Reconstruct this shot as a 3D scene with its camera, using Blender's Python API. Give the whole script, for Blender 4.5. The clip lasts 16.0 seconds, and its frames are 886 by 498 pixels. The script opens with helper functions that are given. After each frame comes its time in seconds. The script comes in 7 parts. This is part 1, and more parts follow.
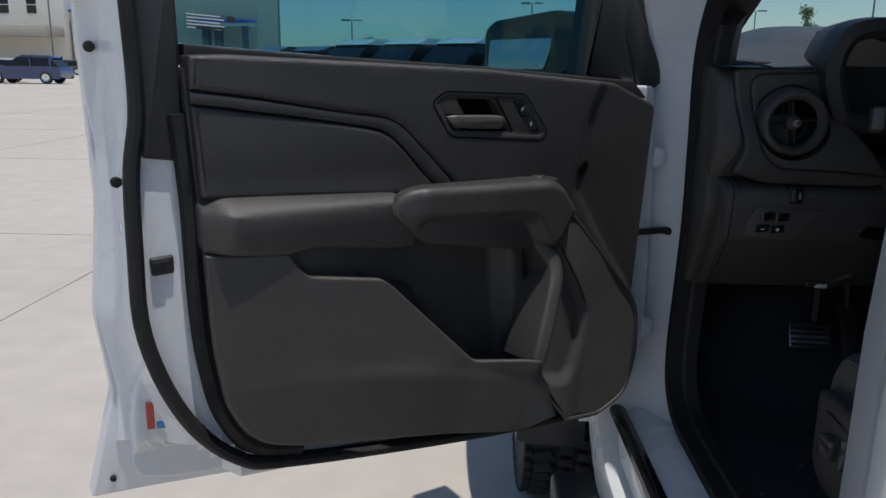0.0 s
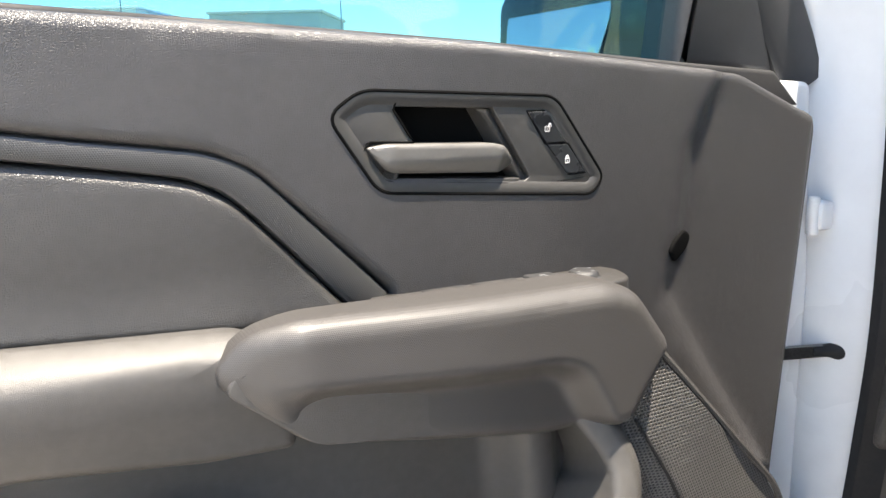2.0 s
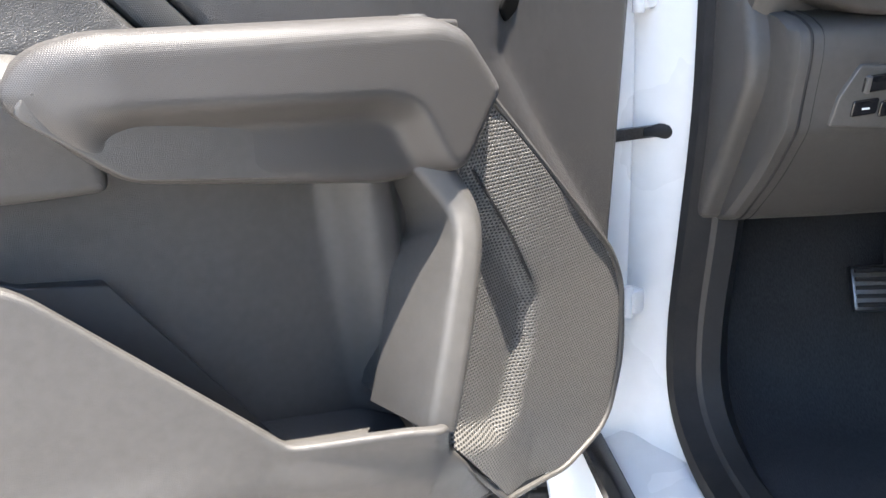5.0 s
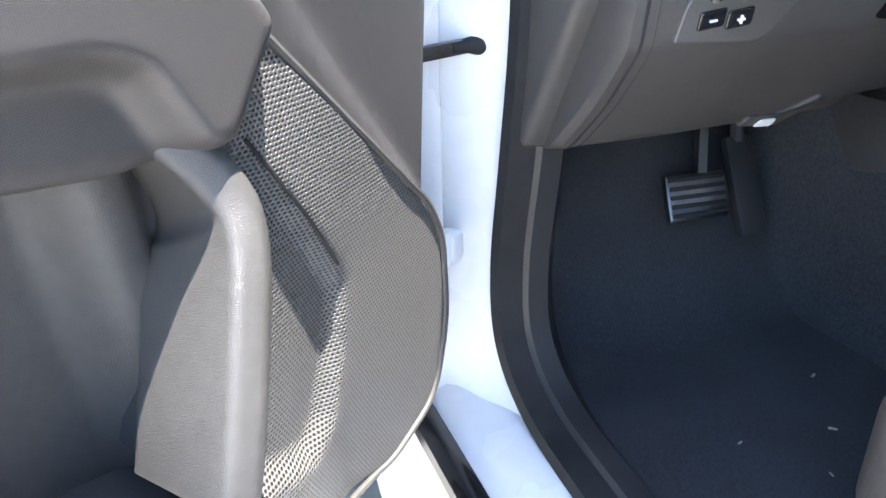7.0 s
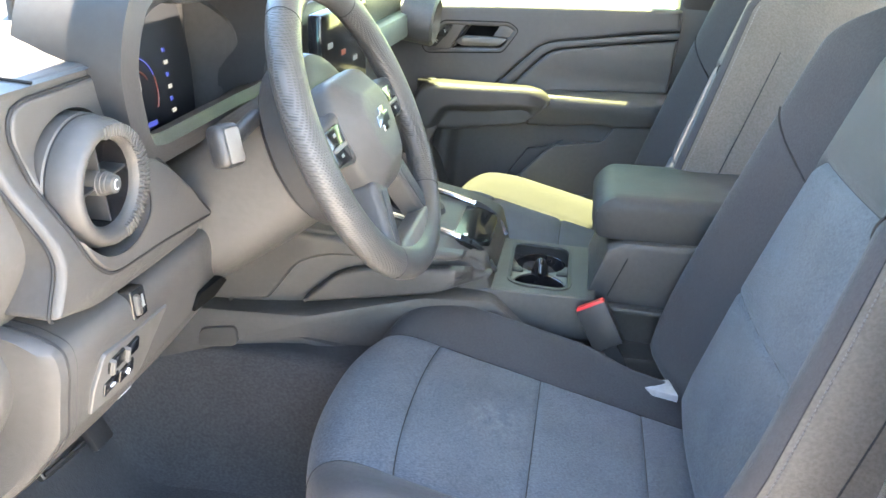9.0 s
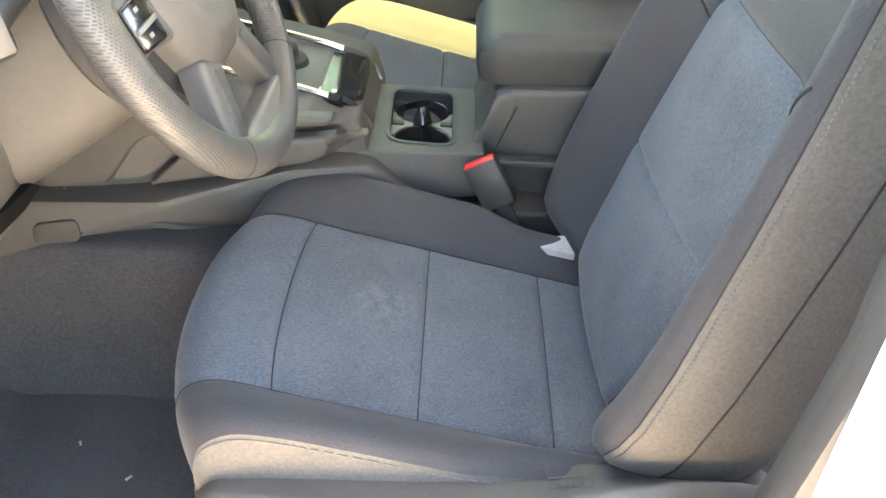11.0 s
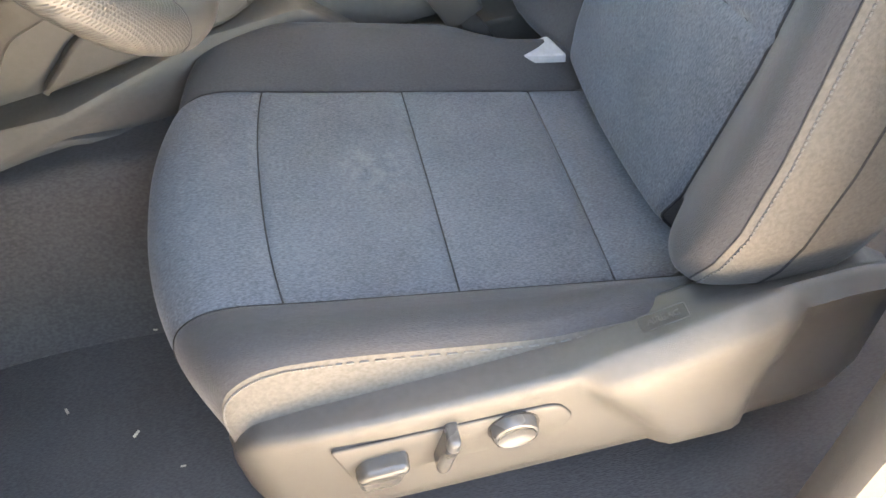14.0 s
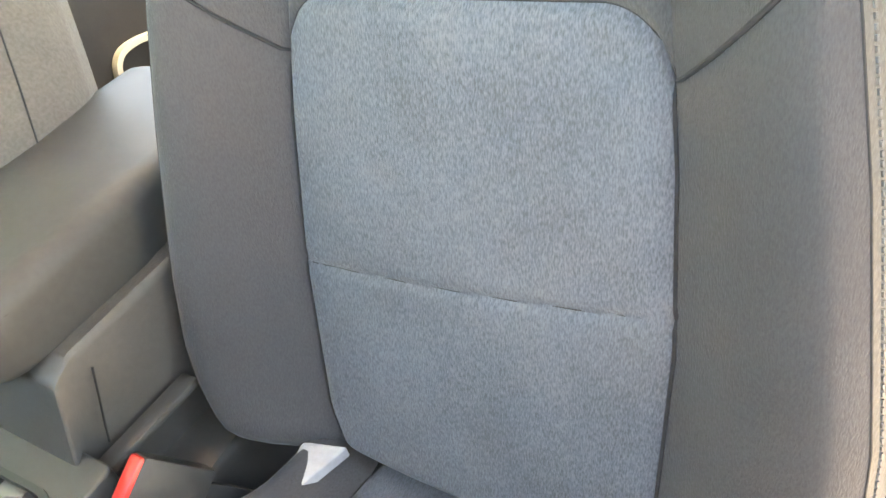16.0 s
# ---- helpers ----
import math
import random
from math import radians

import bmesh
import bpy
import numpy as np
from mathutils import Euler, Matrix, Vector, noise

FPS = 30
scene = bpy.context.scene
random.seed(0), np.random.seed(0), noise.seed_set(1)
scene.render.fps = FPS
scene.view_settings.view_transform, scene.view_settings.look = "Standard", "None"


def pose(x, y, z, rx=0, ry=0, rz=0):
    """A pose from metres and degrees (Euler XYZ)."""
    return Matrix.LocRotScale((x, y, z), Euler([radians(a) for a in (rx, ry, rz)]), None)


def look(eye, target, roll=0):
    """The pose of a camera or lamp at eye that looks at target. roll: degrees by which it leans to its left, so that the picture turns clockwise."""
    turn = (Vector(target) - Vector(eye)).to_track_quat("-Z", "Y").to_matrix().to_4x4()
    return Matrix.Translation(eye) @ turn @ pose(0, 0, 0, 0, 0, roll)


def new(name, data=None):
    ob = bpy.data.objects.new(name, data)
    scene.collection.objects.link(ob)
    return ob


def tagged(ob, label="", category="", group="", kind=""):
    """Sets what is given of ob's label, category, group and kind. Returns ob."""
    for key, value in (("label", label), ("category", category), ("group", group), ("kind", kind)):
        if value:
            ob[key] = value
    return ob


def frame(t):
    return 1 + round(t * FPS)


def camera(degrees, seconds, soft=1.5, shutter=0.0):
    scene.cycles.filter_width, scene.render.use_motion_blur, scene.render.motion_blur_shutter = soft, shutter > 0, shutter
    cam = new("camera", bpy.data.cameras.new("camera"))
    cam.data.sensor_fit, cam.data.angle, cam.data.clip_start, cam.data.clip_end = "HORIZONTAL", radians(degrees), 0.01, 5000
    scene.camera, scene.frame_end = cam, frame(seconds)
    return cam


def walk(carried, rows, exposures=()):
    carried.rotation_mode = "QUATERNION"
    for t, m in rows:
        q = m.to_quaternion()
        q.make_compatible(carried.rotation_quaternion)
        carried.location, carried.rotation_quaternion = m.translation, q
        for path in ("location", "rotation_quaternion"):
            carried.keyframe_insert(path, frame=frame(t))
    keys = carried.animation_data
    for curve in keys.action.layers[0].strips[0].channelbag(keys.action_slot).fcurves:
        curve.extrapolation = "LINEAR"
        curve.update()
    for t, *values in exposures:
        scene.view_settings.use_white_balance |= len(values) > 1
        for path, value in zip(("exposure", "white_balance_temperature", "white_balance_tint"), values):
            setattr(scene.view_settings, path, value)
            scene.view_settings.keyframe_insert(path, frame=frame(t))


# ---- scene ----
cam = camera(59.2, 16.0)
EXPOSURES = [(0.0, -0.45, 6350, 10), (0.5, 0.2, 6350, 10), (1.0, 1.05, 6400, 10), (1.5, 1.9, 6850, 10), (2.0, 2.3, 7250, 10), (3.5, 2.45, 7450, 11), (4.5, 2.4, 7050, 10), (5.0, 2.8, 6750, 10), (7.5, 3.55, 6300, 10), (8.0, 4.2, 6450, 10), (8.5, 4.65, 6900, 10), (9.0, 4.9, 7900, 11), (12.0, 5.05, 10500, 14), (14.0, 5.05, 10500, 14), (14.5, 5.1, 10300, 14), (15.0, 4.95, 9800, 14), (16.0, 5.65, 13000, 14)]
PATH = [
    (0, (0.049, -0.006, 1.26), (-0.025, 1.94, 0.804), 0.6),
    (0.5, (0.0626, 0.0675, 1.2522), (-0.025, 2.013, 0.798), 0.49),
    (1, (0.0593, 0.3206, 1.2625), (-0.040, 2.266, 0.810), 0.27),
    (1.5, (0.0728, 0.5409, 1.2626), (-0.067, 2.482, 0.802), -0.14),
    (2, (0.1273, 0.7574, 1.2132), (-0.113, 2.706, 0.832), -0.81),
    (2.5, (0.1436, 0.9024, 1.204), (-0.197, 2.832, 0.802), -0.63),
    (3, (0.149, 0.959, 1.196), (-0.275, 2.871, 0.794), -1.0),
    (3.5, (0.149, 0.967, 1.197), (-0.311, 2.868, 0.78), -1.2),
    (4, (0.149, 0.961, 1.197), (-0.19, 2.884, 0.763), -1.6),
    (4.5, (0.149, 0.866, 1.179), (0.04, 2.793, 0.654), -1.9),
    (5, (0.148, 0.747, 1.081), (0.252, 2.648, 0.468), -2.3),
    (5.2, (0.147, 0.797, 1.036), (0.349, 2.681, 0.398), -2.0),
    (7.3, (0.174, 0.942, 1.124), (0.964, 2.532, 0.203), -1.1),
    (7.5, (0.133, 0.925, 1.179), (1.182, 2.399, 0.328), 0.1),
    (8, (0.127, 0.986, 1.297), (1.614, 2.05, 0.488), 1.7),
    (8.5, (0.0995, 1.038, 1.372), (1.845, 1.633, 0.599), 2.15),
    (9, (0.004, 1.051, 1.419), (1.813, 1.349, 0.62), 2.8),
    (9.2, (-0.016, 1.055, 1.448), (1.793, 1.266, 0.62), 3.15),
    (11.3, (0.22, 1.036, 1.425), (1.773, 1.028, 0.164), 3.2),
    (11.5, (0.252, 1.029, 1.39), (1.778, 1.019, 0.096), 3.3),
    (12, (0.296, 1.032, 1.347), (1.734, 1.006, -0.043), 3.3),
    (12.5, (0.296, 1.053, 1.334), (1.675, 0.991, -0.114), 3.3),
    (13, (0.292, 1.078, 1.328), (1.639, 0.966, -0.145), 3.3),
    (13.5, (0.298, 1.104, 1.327), (1.622, 0.955, -0.165), 2.0),
    (14, (0.31, 1.131, 1.338), (1.599, 0.968, -0.183), -6.6),
    (14.5, (0.346, 1.169, 1.352), (1.586, 0.925, -0.197), -17.0),
    (15, (0.533, 1.127, 1.324), (1.722, 0.692, -0.224), -29.3),
    (15.5, (0.648, 1.097, 1.288), (1.751, 0.256, -0.154), -22.9),
    (16, (0.689, 1.141, 1.328), (1.679, -0.078, 0.089), -14.4),
]
walk(cam, [(t, look(eye, target, roll)) for t, eye, target, roll in PATH], EXPOSURES)

# ---- world, sun ----
SUN_DIR = Vector((0.14, -0.13, 1.0)).normalized()
world = bpy.data.worlds.new("sky")
scene.world = world
world.use_nodes = True
wn = world.node_tree.nodes
sky = wn.new("ShaderNodeTexSky")
sky.sky_type, sky.sun_disc = "NISHITA", False
sky.sun_elevation = math.asin(SUN_DIR.z)
sky.sun_rotation = math.atan2(SUN_DIR.x, SUN_DIR.y)
sky.air_density, sky.dust_density, sky.ozone_density = 1.0, 0.4, 3.0
world.node_tree.links.new(sky.outputs[0], wn["Background"].inputs[0])
wn["Background"].inputs[1].default_value = 0.125
sun = new("sun", bpy.data.lights.new("sun", "SUN"))
sun.data.energy, sun.data.angle, sun.data.color = 4.3, radians(0.53), (1.0, 0.945, 0.87)
sun.matrix_world = look(SUN_DIR * 30, (0, 0, 0))


# ---- materials ----
def base_mat(name, color, rough=0.5, metal=0.0, coat=0.0, spec=0.5):
    m = bpy.data.materials.new(name)
    m.use_nodes = True
    b = m.node_tree.nodes["Principled BSDF"]
    b.inputs["Base Color"].default_value = (*color, 1)
    b.inputs["Roughness"].default_value = rough
    b.inputs["Metallic"].default_value = metal
    b.inputs["Coat Weight"].default_value = coat
    b.inputs["Specular IOR Level"].default_value = spec
    return m, m.node_tree.nodes, m.node_tree.links, b


def coords(n, links, scale=1.0, stretch=(1, 1, 1)):
    c, mp = n.new("ShaderNodeTexCoord"), n.new("ShaderNodeMapping")
    mp.inputs["Scale"].default_value = [scale * s for s in stretch]
    links.new(c.outputs["Object"], mp.inputs[0])
    return mp.outputs[0]


def varied(n, links, b, color, where, scale, amount, rough=None):
    """Two scales of unevenness in colour and gloss."""
    t1, t2, mul = n.new("ShaderNodeTexNoise"), n.new("ShaderNodeTexNoise"), n.new("ShaderNodeMath")
    for t, s, d in ((t1, scale, 4), (t2, scale * 14, 3)):
        t.inputs["Scale"].default_value, t.inputs["Detail"].default_value = s, d
        links.new(where, t.inputs["Vector"])
    mul.operation = "ADD"
    links.new(t1.outputs[0], mul.inputs[0]), links.new(t2.outputs[0], mul.inputs[1])
    r = n.new("ShaderNodeValToRGB")
    half = n.new("ShaderNodeMath")
    half.operation, half.inputs[1].default_value = "MULTIPLY", 0.5
    links.new(mul.outputs[0], half.inputs[0])
    r.color_ramp.elements[0].position, r.color_ramp.elements[1].position = 0.36, 0.64
    r.color_ramp.elements[0].color = (*[c * (1 - amount) for c in color], 1)
    r.color_ramp.elements[1].color = (*[min(1, c * (1 + amount)) for c in color], 1)
    links.new(half.outputs[0], r.inputs[0])
    links.new(r.outputs[0], b.inputs["Base Color"])
    if rough:
        mr = n.new("ShaderNodeMapRange")
        mr.inputs["To Min"].default_value, mr.inputs["To Max"].default_value = rough
        mr.inputs["From Min"].default_value, mr.inputs["From Max"].default_value = 0.3, 0.7
        links.new(t1.outputs[0], mr.inputs[0])
        links.new(mr.outputs[0], b.inputs["Roughness"])
    return half.outputs[0]


def bump(n, links, b, height, strength, distance=0.001):
    k = n.new("ShaderNodeBump")
    k.inputs["Strength"].default_value, k.inputs["Distance"].default_value = strength, distance
    links.new(height, k.inputs["Height"])
    links.new(k.outputs[0], b.inputs["Normal"])
    return k


def grained(name, color, cell, strength, rough=(0.42, 0.58), amount=0.12, spec=0.5):
    """Moulded plastic or vinyl with a leather-like grain of the given cell size in metres."""
    m, n, l, b = base_mat(name, color, sum(rough) / 2, spec=spec)
    at = coords(n, l)
    varied(n, l, b, color, at, 9, amount, rough)
    v, nz = n.new("ShaderNodeTexVoronoi"), n.new("ShaderNodeTexNoise")
    v.feature = "DISTANCE_TO_EDGE"
    v.inputs["Scale"].default_value = 1 / cell
    nz.inputs["Scale"].default_value, nz.inputs["Detail"].default_value = 1.3 / cell, 3
    l.new(at, v.inputs["Vector"]), l.new(at, nz.inputs["Vector"])
    crease = n.new("ShaderNodeMapRange")
    crease.inputs["From Max"].default_value = 0.22
    l.new(v.outputs["Distance"], crease.inputs[0])
    s = n.new("ShaderNodeMath")
    s.operation, s.inputs[1].default_value = "MULTIPLY_ADD", 0.8
    l.new(nz.outputs[0], s.inputs[0]), l.new(crease.outputs[0], s.inputs[2])
    bump(n, l, b, s.outputs[0], strength, cell * 0.16)
    return m


def dotted(name, color, pitch, strength, rough=0.5, stagger=True, hole=None, axes=(0, 2)):
    """Regular fine dimples or bumps on the local x-z plane; hole: the colour inside the dots."""
    m, n, l, b = base_mat(name, color, rough)
    c, sep = n.new("ShaderNodeTexCoord"), n.new("ShaderNodeSeparateXYZ")
    l.new(c.outputs["Object"], sep.inputs[0])

    def op(kind, a, v=None, w=None):
        k = n.new("ShaderNodeMath")
        k.operation = kind
        for i, x in enumerate((a, v, w)):
            if x is None:
                continue
            if isinstance(x, (int, float)):
                k.inputs[i].default_value = x
            else:
                l.new(x, k.inputs[i])
        return k.outputs[0]

    a, z = op("MULTIPLY", sep.outputs[axes[0]], 1 / pitch), op("MULTIPLY", sep.outputs[axes[1]], 1 / (pitch * 0.87))
    if stagger:
        a = op("ADD", a, op("MULTIPLY", op("FLOORED_MODULO", op("FLOOR", z), 2), 0.5))
    fa, fz = op("SUBTRACT", op("FRACT", a), 0.5), op("SUBTRACT", op("FRACT", z), 0.5)
    d = op("SQRT", op("ADD", op("MULTIPLY", fa, fa), op("MULTIPLY", fz, fz)))
    h = n.new("ShaderNodeMapRange")
    h.interpolation_type = "SMOOTHSTEP"
    h.inputs["From Min"].default_value, h.inputs["From Max"].default_value = 0.22, 0.42
    l.new(d, h.inputs[0])
    if hole:
        mix = n.new("ShaderNodeMix")
        mix.data_type = "RGBA"
        mix.inputs[6].default_value, mix.inputs[7].default_value = (*hole, 1), (*color, 1)
        l.new(h.outputs[0], mix.inputs[0])
        l.new(mix.outputs[2], b.inputs["Base Color"])
    bump(n, l, b, h.outputs[0], strength, pitch * 0.4)
    return m


def woven(name, color, amount, thread, sheen=0.3):
    """Knitted seat cloth with mottled yarn."""
    m, n, l, b = base_mat(name, color, 0.9, spec=0.2)
    at = coords(n, l)
    big, yarn = n.new("ShaderNodeTexNoise"), n.new("ShaderNodeTexNoise")
    big.inputs["Scale"].default_value, big.inputs["Detail"].default_value = 11, 5
    st = coords(n, l, 1.0, (1, 0.28, 0.28))
    yarn.inputs["Scale"].default_value, yarn.inputs["Detail"].default_value = 1 / thread, 2
    l.new(at, big.inputs["Vector"]), l.new(st, yarn.inputs["Vector"])
    s = n.new("ShaderNodeMath")
    s.operation, s.inputs[1].default_value = "MULTIPLY_ADD", 0.35
    l.new(big.outputs[0], s.inputs[0]), l.new(yarn.outputs[0], s.inputs[2])
    r = n.new("ShaderNodeValToRGB")
    r.color_ramp.elements[0].position, r.color_ramp.elements[1].position = 0.5, 0.85
    r.color_ramp.elements[0].color = (*[c * (1 - amount) for c in color], 1)
    r.color_ramp.elements[1].color = (*[c * (1 + amount) for c in color], 1)
    l.new(s.outputs[0], r.inputs[0]), l.new(r.outputs[0], b.inputs["Base Color"])
    b.inputs["Sheen Weight"].default_value, b.inputs["Sheen Roughness"].default_value = sheen, 0.4
    bump(n, l, b, s.outputs[0], 0.8, 0.0009)
    return m


def plain(name, color, rough, metal=0.0, coat=0.0, scale=6, amount=0.1, wear=0.0):
    m, n, l, b = base_mat(name, color, rough, metal, coat)
    h = varied(n, l, b, color, coords(n, l), scale, amount, (rough * 0.8, min(1, rough * 1.2)))
    if wear:
        bump(n, l, b, h, wear, 0.002)
    return m


def glazing(name, tint, gloss=1.0):
    m = bpy.data.materials.new(name)
    m.use_nodes = True
    n, l = m.node_tree.nodes, m.node_tree.links
    n.remove(n["Principled BSDF"])
    t, g, mix, f = n.new("ShaderNodeBsdfTransparent"), n.new("ShaderNodeBsdfGlossy"), n.new("ShaderNodeMixShader"), n.new("ShaderNodeLayerWeight")
    t.inputs[0].default_value, g.inputs["Roughness"].default_value = (*tint, 1), 0.02
    f.inputs["Blend"].default_value = 0.5
    rise, amount = n.new("ShaderNodeMath"), n.new("ShaderNodeMath")
    rise.operation, rise.inputs[1].default_value = "POWER", 5.0
    amount.operation, amount.inputs[1].default_value, amount.inputs[2].default_value = "MULTIPLY_ADD", 0.9 * gloss, 0.035 * gloss
    l.new(f.outputs["Facing"], rise.inputs[0]), l.new(rise.outputs[0], amount.inputs[0])
    l.new(amount.outputs[0], mix.inputs[0]), l.new(t.outputs[0], mix.inputs[1]), l.new(g.outputs[0], mix.inputs[2])
    l.new(mix.outputs[0], n["Material Output"].inputs[0])
    return m


def glowing(name, color, strength):
    m, n, l, b = base_mat(name, (0.01, 0.01, 0.01), 0.3)
    b.inputs["Emission Color"].default_value, b.inputs["Emission Strength"].default_value = (*color, 1), strength
    return m


VINYL = grained("grained_vinyl", (0.038, 0.036, 0.036), 0.0016, 0.68, (0.34, 0.43), spec=0.6)
VINYL_PAD = grained("soft_grained_vinyl", (0.036, 0.034, 0.032), 0.0016, 0.62, (0.34, 0.43), spec=0.58)
PLASTIC = grained("moulded_plastic", (0.056, 0.053, 0.050), 0.0012, 0.65, (0.38, 0.50))
ARMREST = grained("armrest_plastic", (0.052, 0.049, 0.046), 0.0011, 0.40, (0.42, 0.52))
SMOOTH = grained("satin_plastic", (0.040, 0.038, 0.036), 0.0006, 0.25, (0.33, 0.42))
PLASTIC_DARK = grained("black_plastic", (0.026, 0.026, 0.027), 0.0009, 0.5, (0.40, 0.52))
TEXTURED = dotted("knurled_vinyl", (0.045, 0.042, 0.040), 0.0013, 0.36, 0.44)
LOCK_KEY = plain("satin_black_key", (0.020, 0.021, 0.023), 0.28, scale=40, amount=0.1)
STRIP = dotted("fine_rib_vinyl", (0.040, 0.039, 0.038), 0.0016, 0.3, 0.34)
GRILLE = dotted("perforated_plastic", (0.115, 0.110, 0.104), 0.0039, 0.8, 0.40, True, (0.016, 0.016, 0.016))
SATIN = plain("satin_grey_paint", (0.105, 0.100, 0.093), 0.38, 0.0, scale=30, amount=0.06)
GLOSS_BLACK = plain("gloss_black_plastic", (0.012, 0.012, 0.013), 0.12, amount=0.2)
# near-black colour that stands in for the shade in holes, recesses and crevices
UNLIT = base_mat("recess_shade_black", (0.004, 0.004, 0.004), 0.9, spec=0.05)[0]
RUBBER = plain("black_rubber_seal", (0.009, 0.009, 0.010), 0.75, scale=20, amount=0.25, wear=0.1)
WHITE_PAINT = plain("white_car_paint", (0.72, 0.735, 0.75), 0.28, coat=0.6, scale=3, amount=0.03)
SILVER = plain("bright_chrome", (0.75, 0.75, 0.76), 0.12, 1.0, scale=12, amount=0.05)
STEEL = plain("dull_steel", (0.20, 0.20, 0.205), 0.35, 1.0, scale=30, amount=0.2)
CLOTH_INSERT = woven("blue_grey_seat_cloth", (0.083, 0.094, 0.109), 0.30, 0.0011, 0.12)
CLOTH_BOLSTER = woven("charcoal_seat_cloth", (0.047, 0.046, 0.049), 0.12, 0.0010, 0.12)
CLOTH_SIDE = woven("brown_grey_side_cloth", (0.098, 0.090, 0.081), 0.12, 0.0012, 0.12)
THREAD = plain("grey_stitching", (0.11, 0.105, 0.10), 0.8, scale=200, amount=0.3)
# near-black, so that seam lines carry the shade of their creases in colour
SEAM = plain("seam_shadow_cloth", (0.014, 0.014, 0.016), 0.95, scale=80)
CARPET = woven("charcoal_carpet", (0.050, 0.050, 0.053), 0.20, 0.0016, 0.1)
DASH_TOP = grained("pale_grey_dash_vinyl", (0.060, 0.058, 0.056), 0.0022, 0.5, (0.38, 0.5))
RED = plain("red_plastic", (0.55, 0.02, 0.02), 0.4, scale=40)
GREY_PRINT = plain("grey_print", (0.16, 0.16, 0.16), 0.6, scale=60)
MARK = plain("white_print", (0.75, 0.75, 0.75), 0.6, scale=60)
TYRE = plain("tyre_rubber", (0.022, 0.022, 0.023), 0.75, scale=14, amount=0.4, wear=0.4)
TINT_GLASS = glazing("green_tinted_glass", (0.42, 0.66, 0.72))
SOLAR_GLASS = glazing("green_solar_glass", (0.72, 0.78, 0.58))
CLEAR_GLASS = glazing("windscreen_glass", (0.72, 0.86, 0.87))
MIRROR = plain("mirror_glass", (0.36, 0.42, 0.47), 0.02, 1.0, scale=2, amount=0.02)
HEADLINER = plain("pale_headliner_cloth", (0.60, 0.58, 0.55), 0.9, scale=60, amount=0.08)

m, n, l, b = base_mat("pale_concrete", (0.50, 0.46, 0.41), 0.85)
h = varied(n, l, b, (0.51, 0.465, 0.41), coords(n, l), 0.35, 0.08, (0.75, 0.95))
bump(n, l, b, h, 0.06, 0.01)
CONCRETE = m


# ---- building tools ----
FLIP = [False]
ORIGIN = {}


def part(name, bm, mat, parent=None, label="", angle=38, smooth=True):
    """One mesh object made of bm, under a thing or a part."""
    if FLIP[0]:
        bmesh.ops.scale(bm, vec=(1, -1, 1), verts=bm.verts)
        bmesh.ops.reverse_faces(bm, faces=bm.faces)
    me = bpy.data.meshes.new(name)
    bm.to_mesh(me)
    bm.free()
    me.materials.append(mat)
    if smooth:
        me.polygons.foreach_set("use_smooth", [True] * len(me.polygons))
        me.set_sharp_from_angle(angle=radians(angle))
    ob = new(name, me)
    if parent is not None:
        ob.parent = parent
        if parent.name in ORIGIN:
            ob.matrix_parent_inverse = Matrix.Translation(-ORIGIN[parent.name])
    if label:
        ob["label"] = label
    return ob


def thing(name, base, label, category, group="", kind=""):
    """An Empty at its base in the world; its parts are given in world coordinates."""
    ob = new(name)
    ob.location = base
    ob.empty_display_size = 0.05
    ORIGIN[ob.name] = Vector(base)
    return tagged(ob, label, category, group, kind)


def hung(name, m, label, category, group=""):
    """An Empty with a pose; its parts are given in its own coordinates."""
    ob = new(name)
    ob.matrix_basis = m
    ob.empty_display_size = 0.05
    return tagged(ob, label, category, group)


def ease(x):
    x = min(1.0, max(0.0, x))
    return x * x * (3 - 2 * x)


def lerp(x, xs, ys):
    return float(np.interp(x, xs, ys))


def rounded(points, r=0.01, n=4):
    """A polygon with rounded corners; a point may carry a radius of its own."""
    out, count = [], len(points)
    for i, p in enumerate(points):
        a, c = Vector(points[i - 1][:2]), Vector(points[(i + 1) % count][:2])
        q = Vector(p[:2])
        rad = p[2] if len(p) > 2 else r
        da, dc = a - q, c - q
        k = min(rad, da.length * 0.45, dc.length * 0.45)
        if k < 1e-5:
            out.append(tuple(q))
            continue
        s, e = q + da.normalized() * k, q + dc.normalized() * k
        for j in range(n + 1):
            t = j / n
            out.append(tuple((1 - t) ** 2 * s + 2 * t * (1 - t) * q + t * t * e))
    return out


def area(poly):
    return 0.5 * sum(poly[i - 1][0] * p[1] - p[0] * poly[i - 1][1] for i, p in enumerate(poly))


def inset(poly, d):
    """The polygon moved inwards by d (counter-clockwise polygons)."""
    out, count = [], len(poly)
    for i, p in enumerate(poly):
        a, c = Vector(poly[i - 1]), Vector(poly[(i + 1) % count])
        q = Vector(p)
        d1, d2 = (q - a), (c - q)
        d1 = d1.normalized() if d1.length > 1e-9 else d2.normalized()
        d2 = d2.normalized() if d2.length > 1e-9 else d1
        n1, n2 = Vector((-d1.y, d1.x)), Vector((-d2.y, d2.x))
        m = n1 + n2
        m = m.normalized() if m.length > 1e-6 else n1
        out.append(tuple(q + m * d / max(0.5, m.dot(n1))))
    return out


def inside(poly, x, y):
    hit = False
    for i, (x2, y2) in enumerate(poly):
        x1, y1 = poly[i - 1]
        if (y1 > y) != (y2 > y) and x < (x2 - x1) * (y - y1) / (y2 - y1) + x1:
            hit = not hit
    return hit


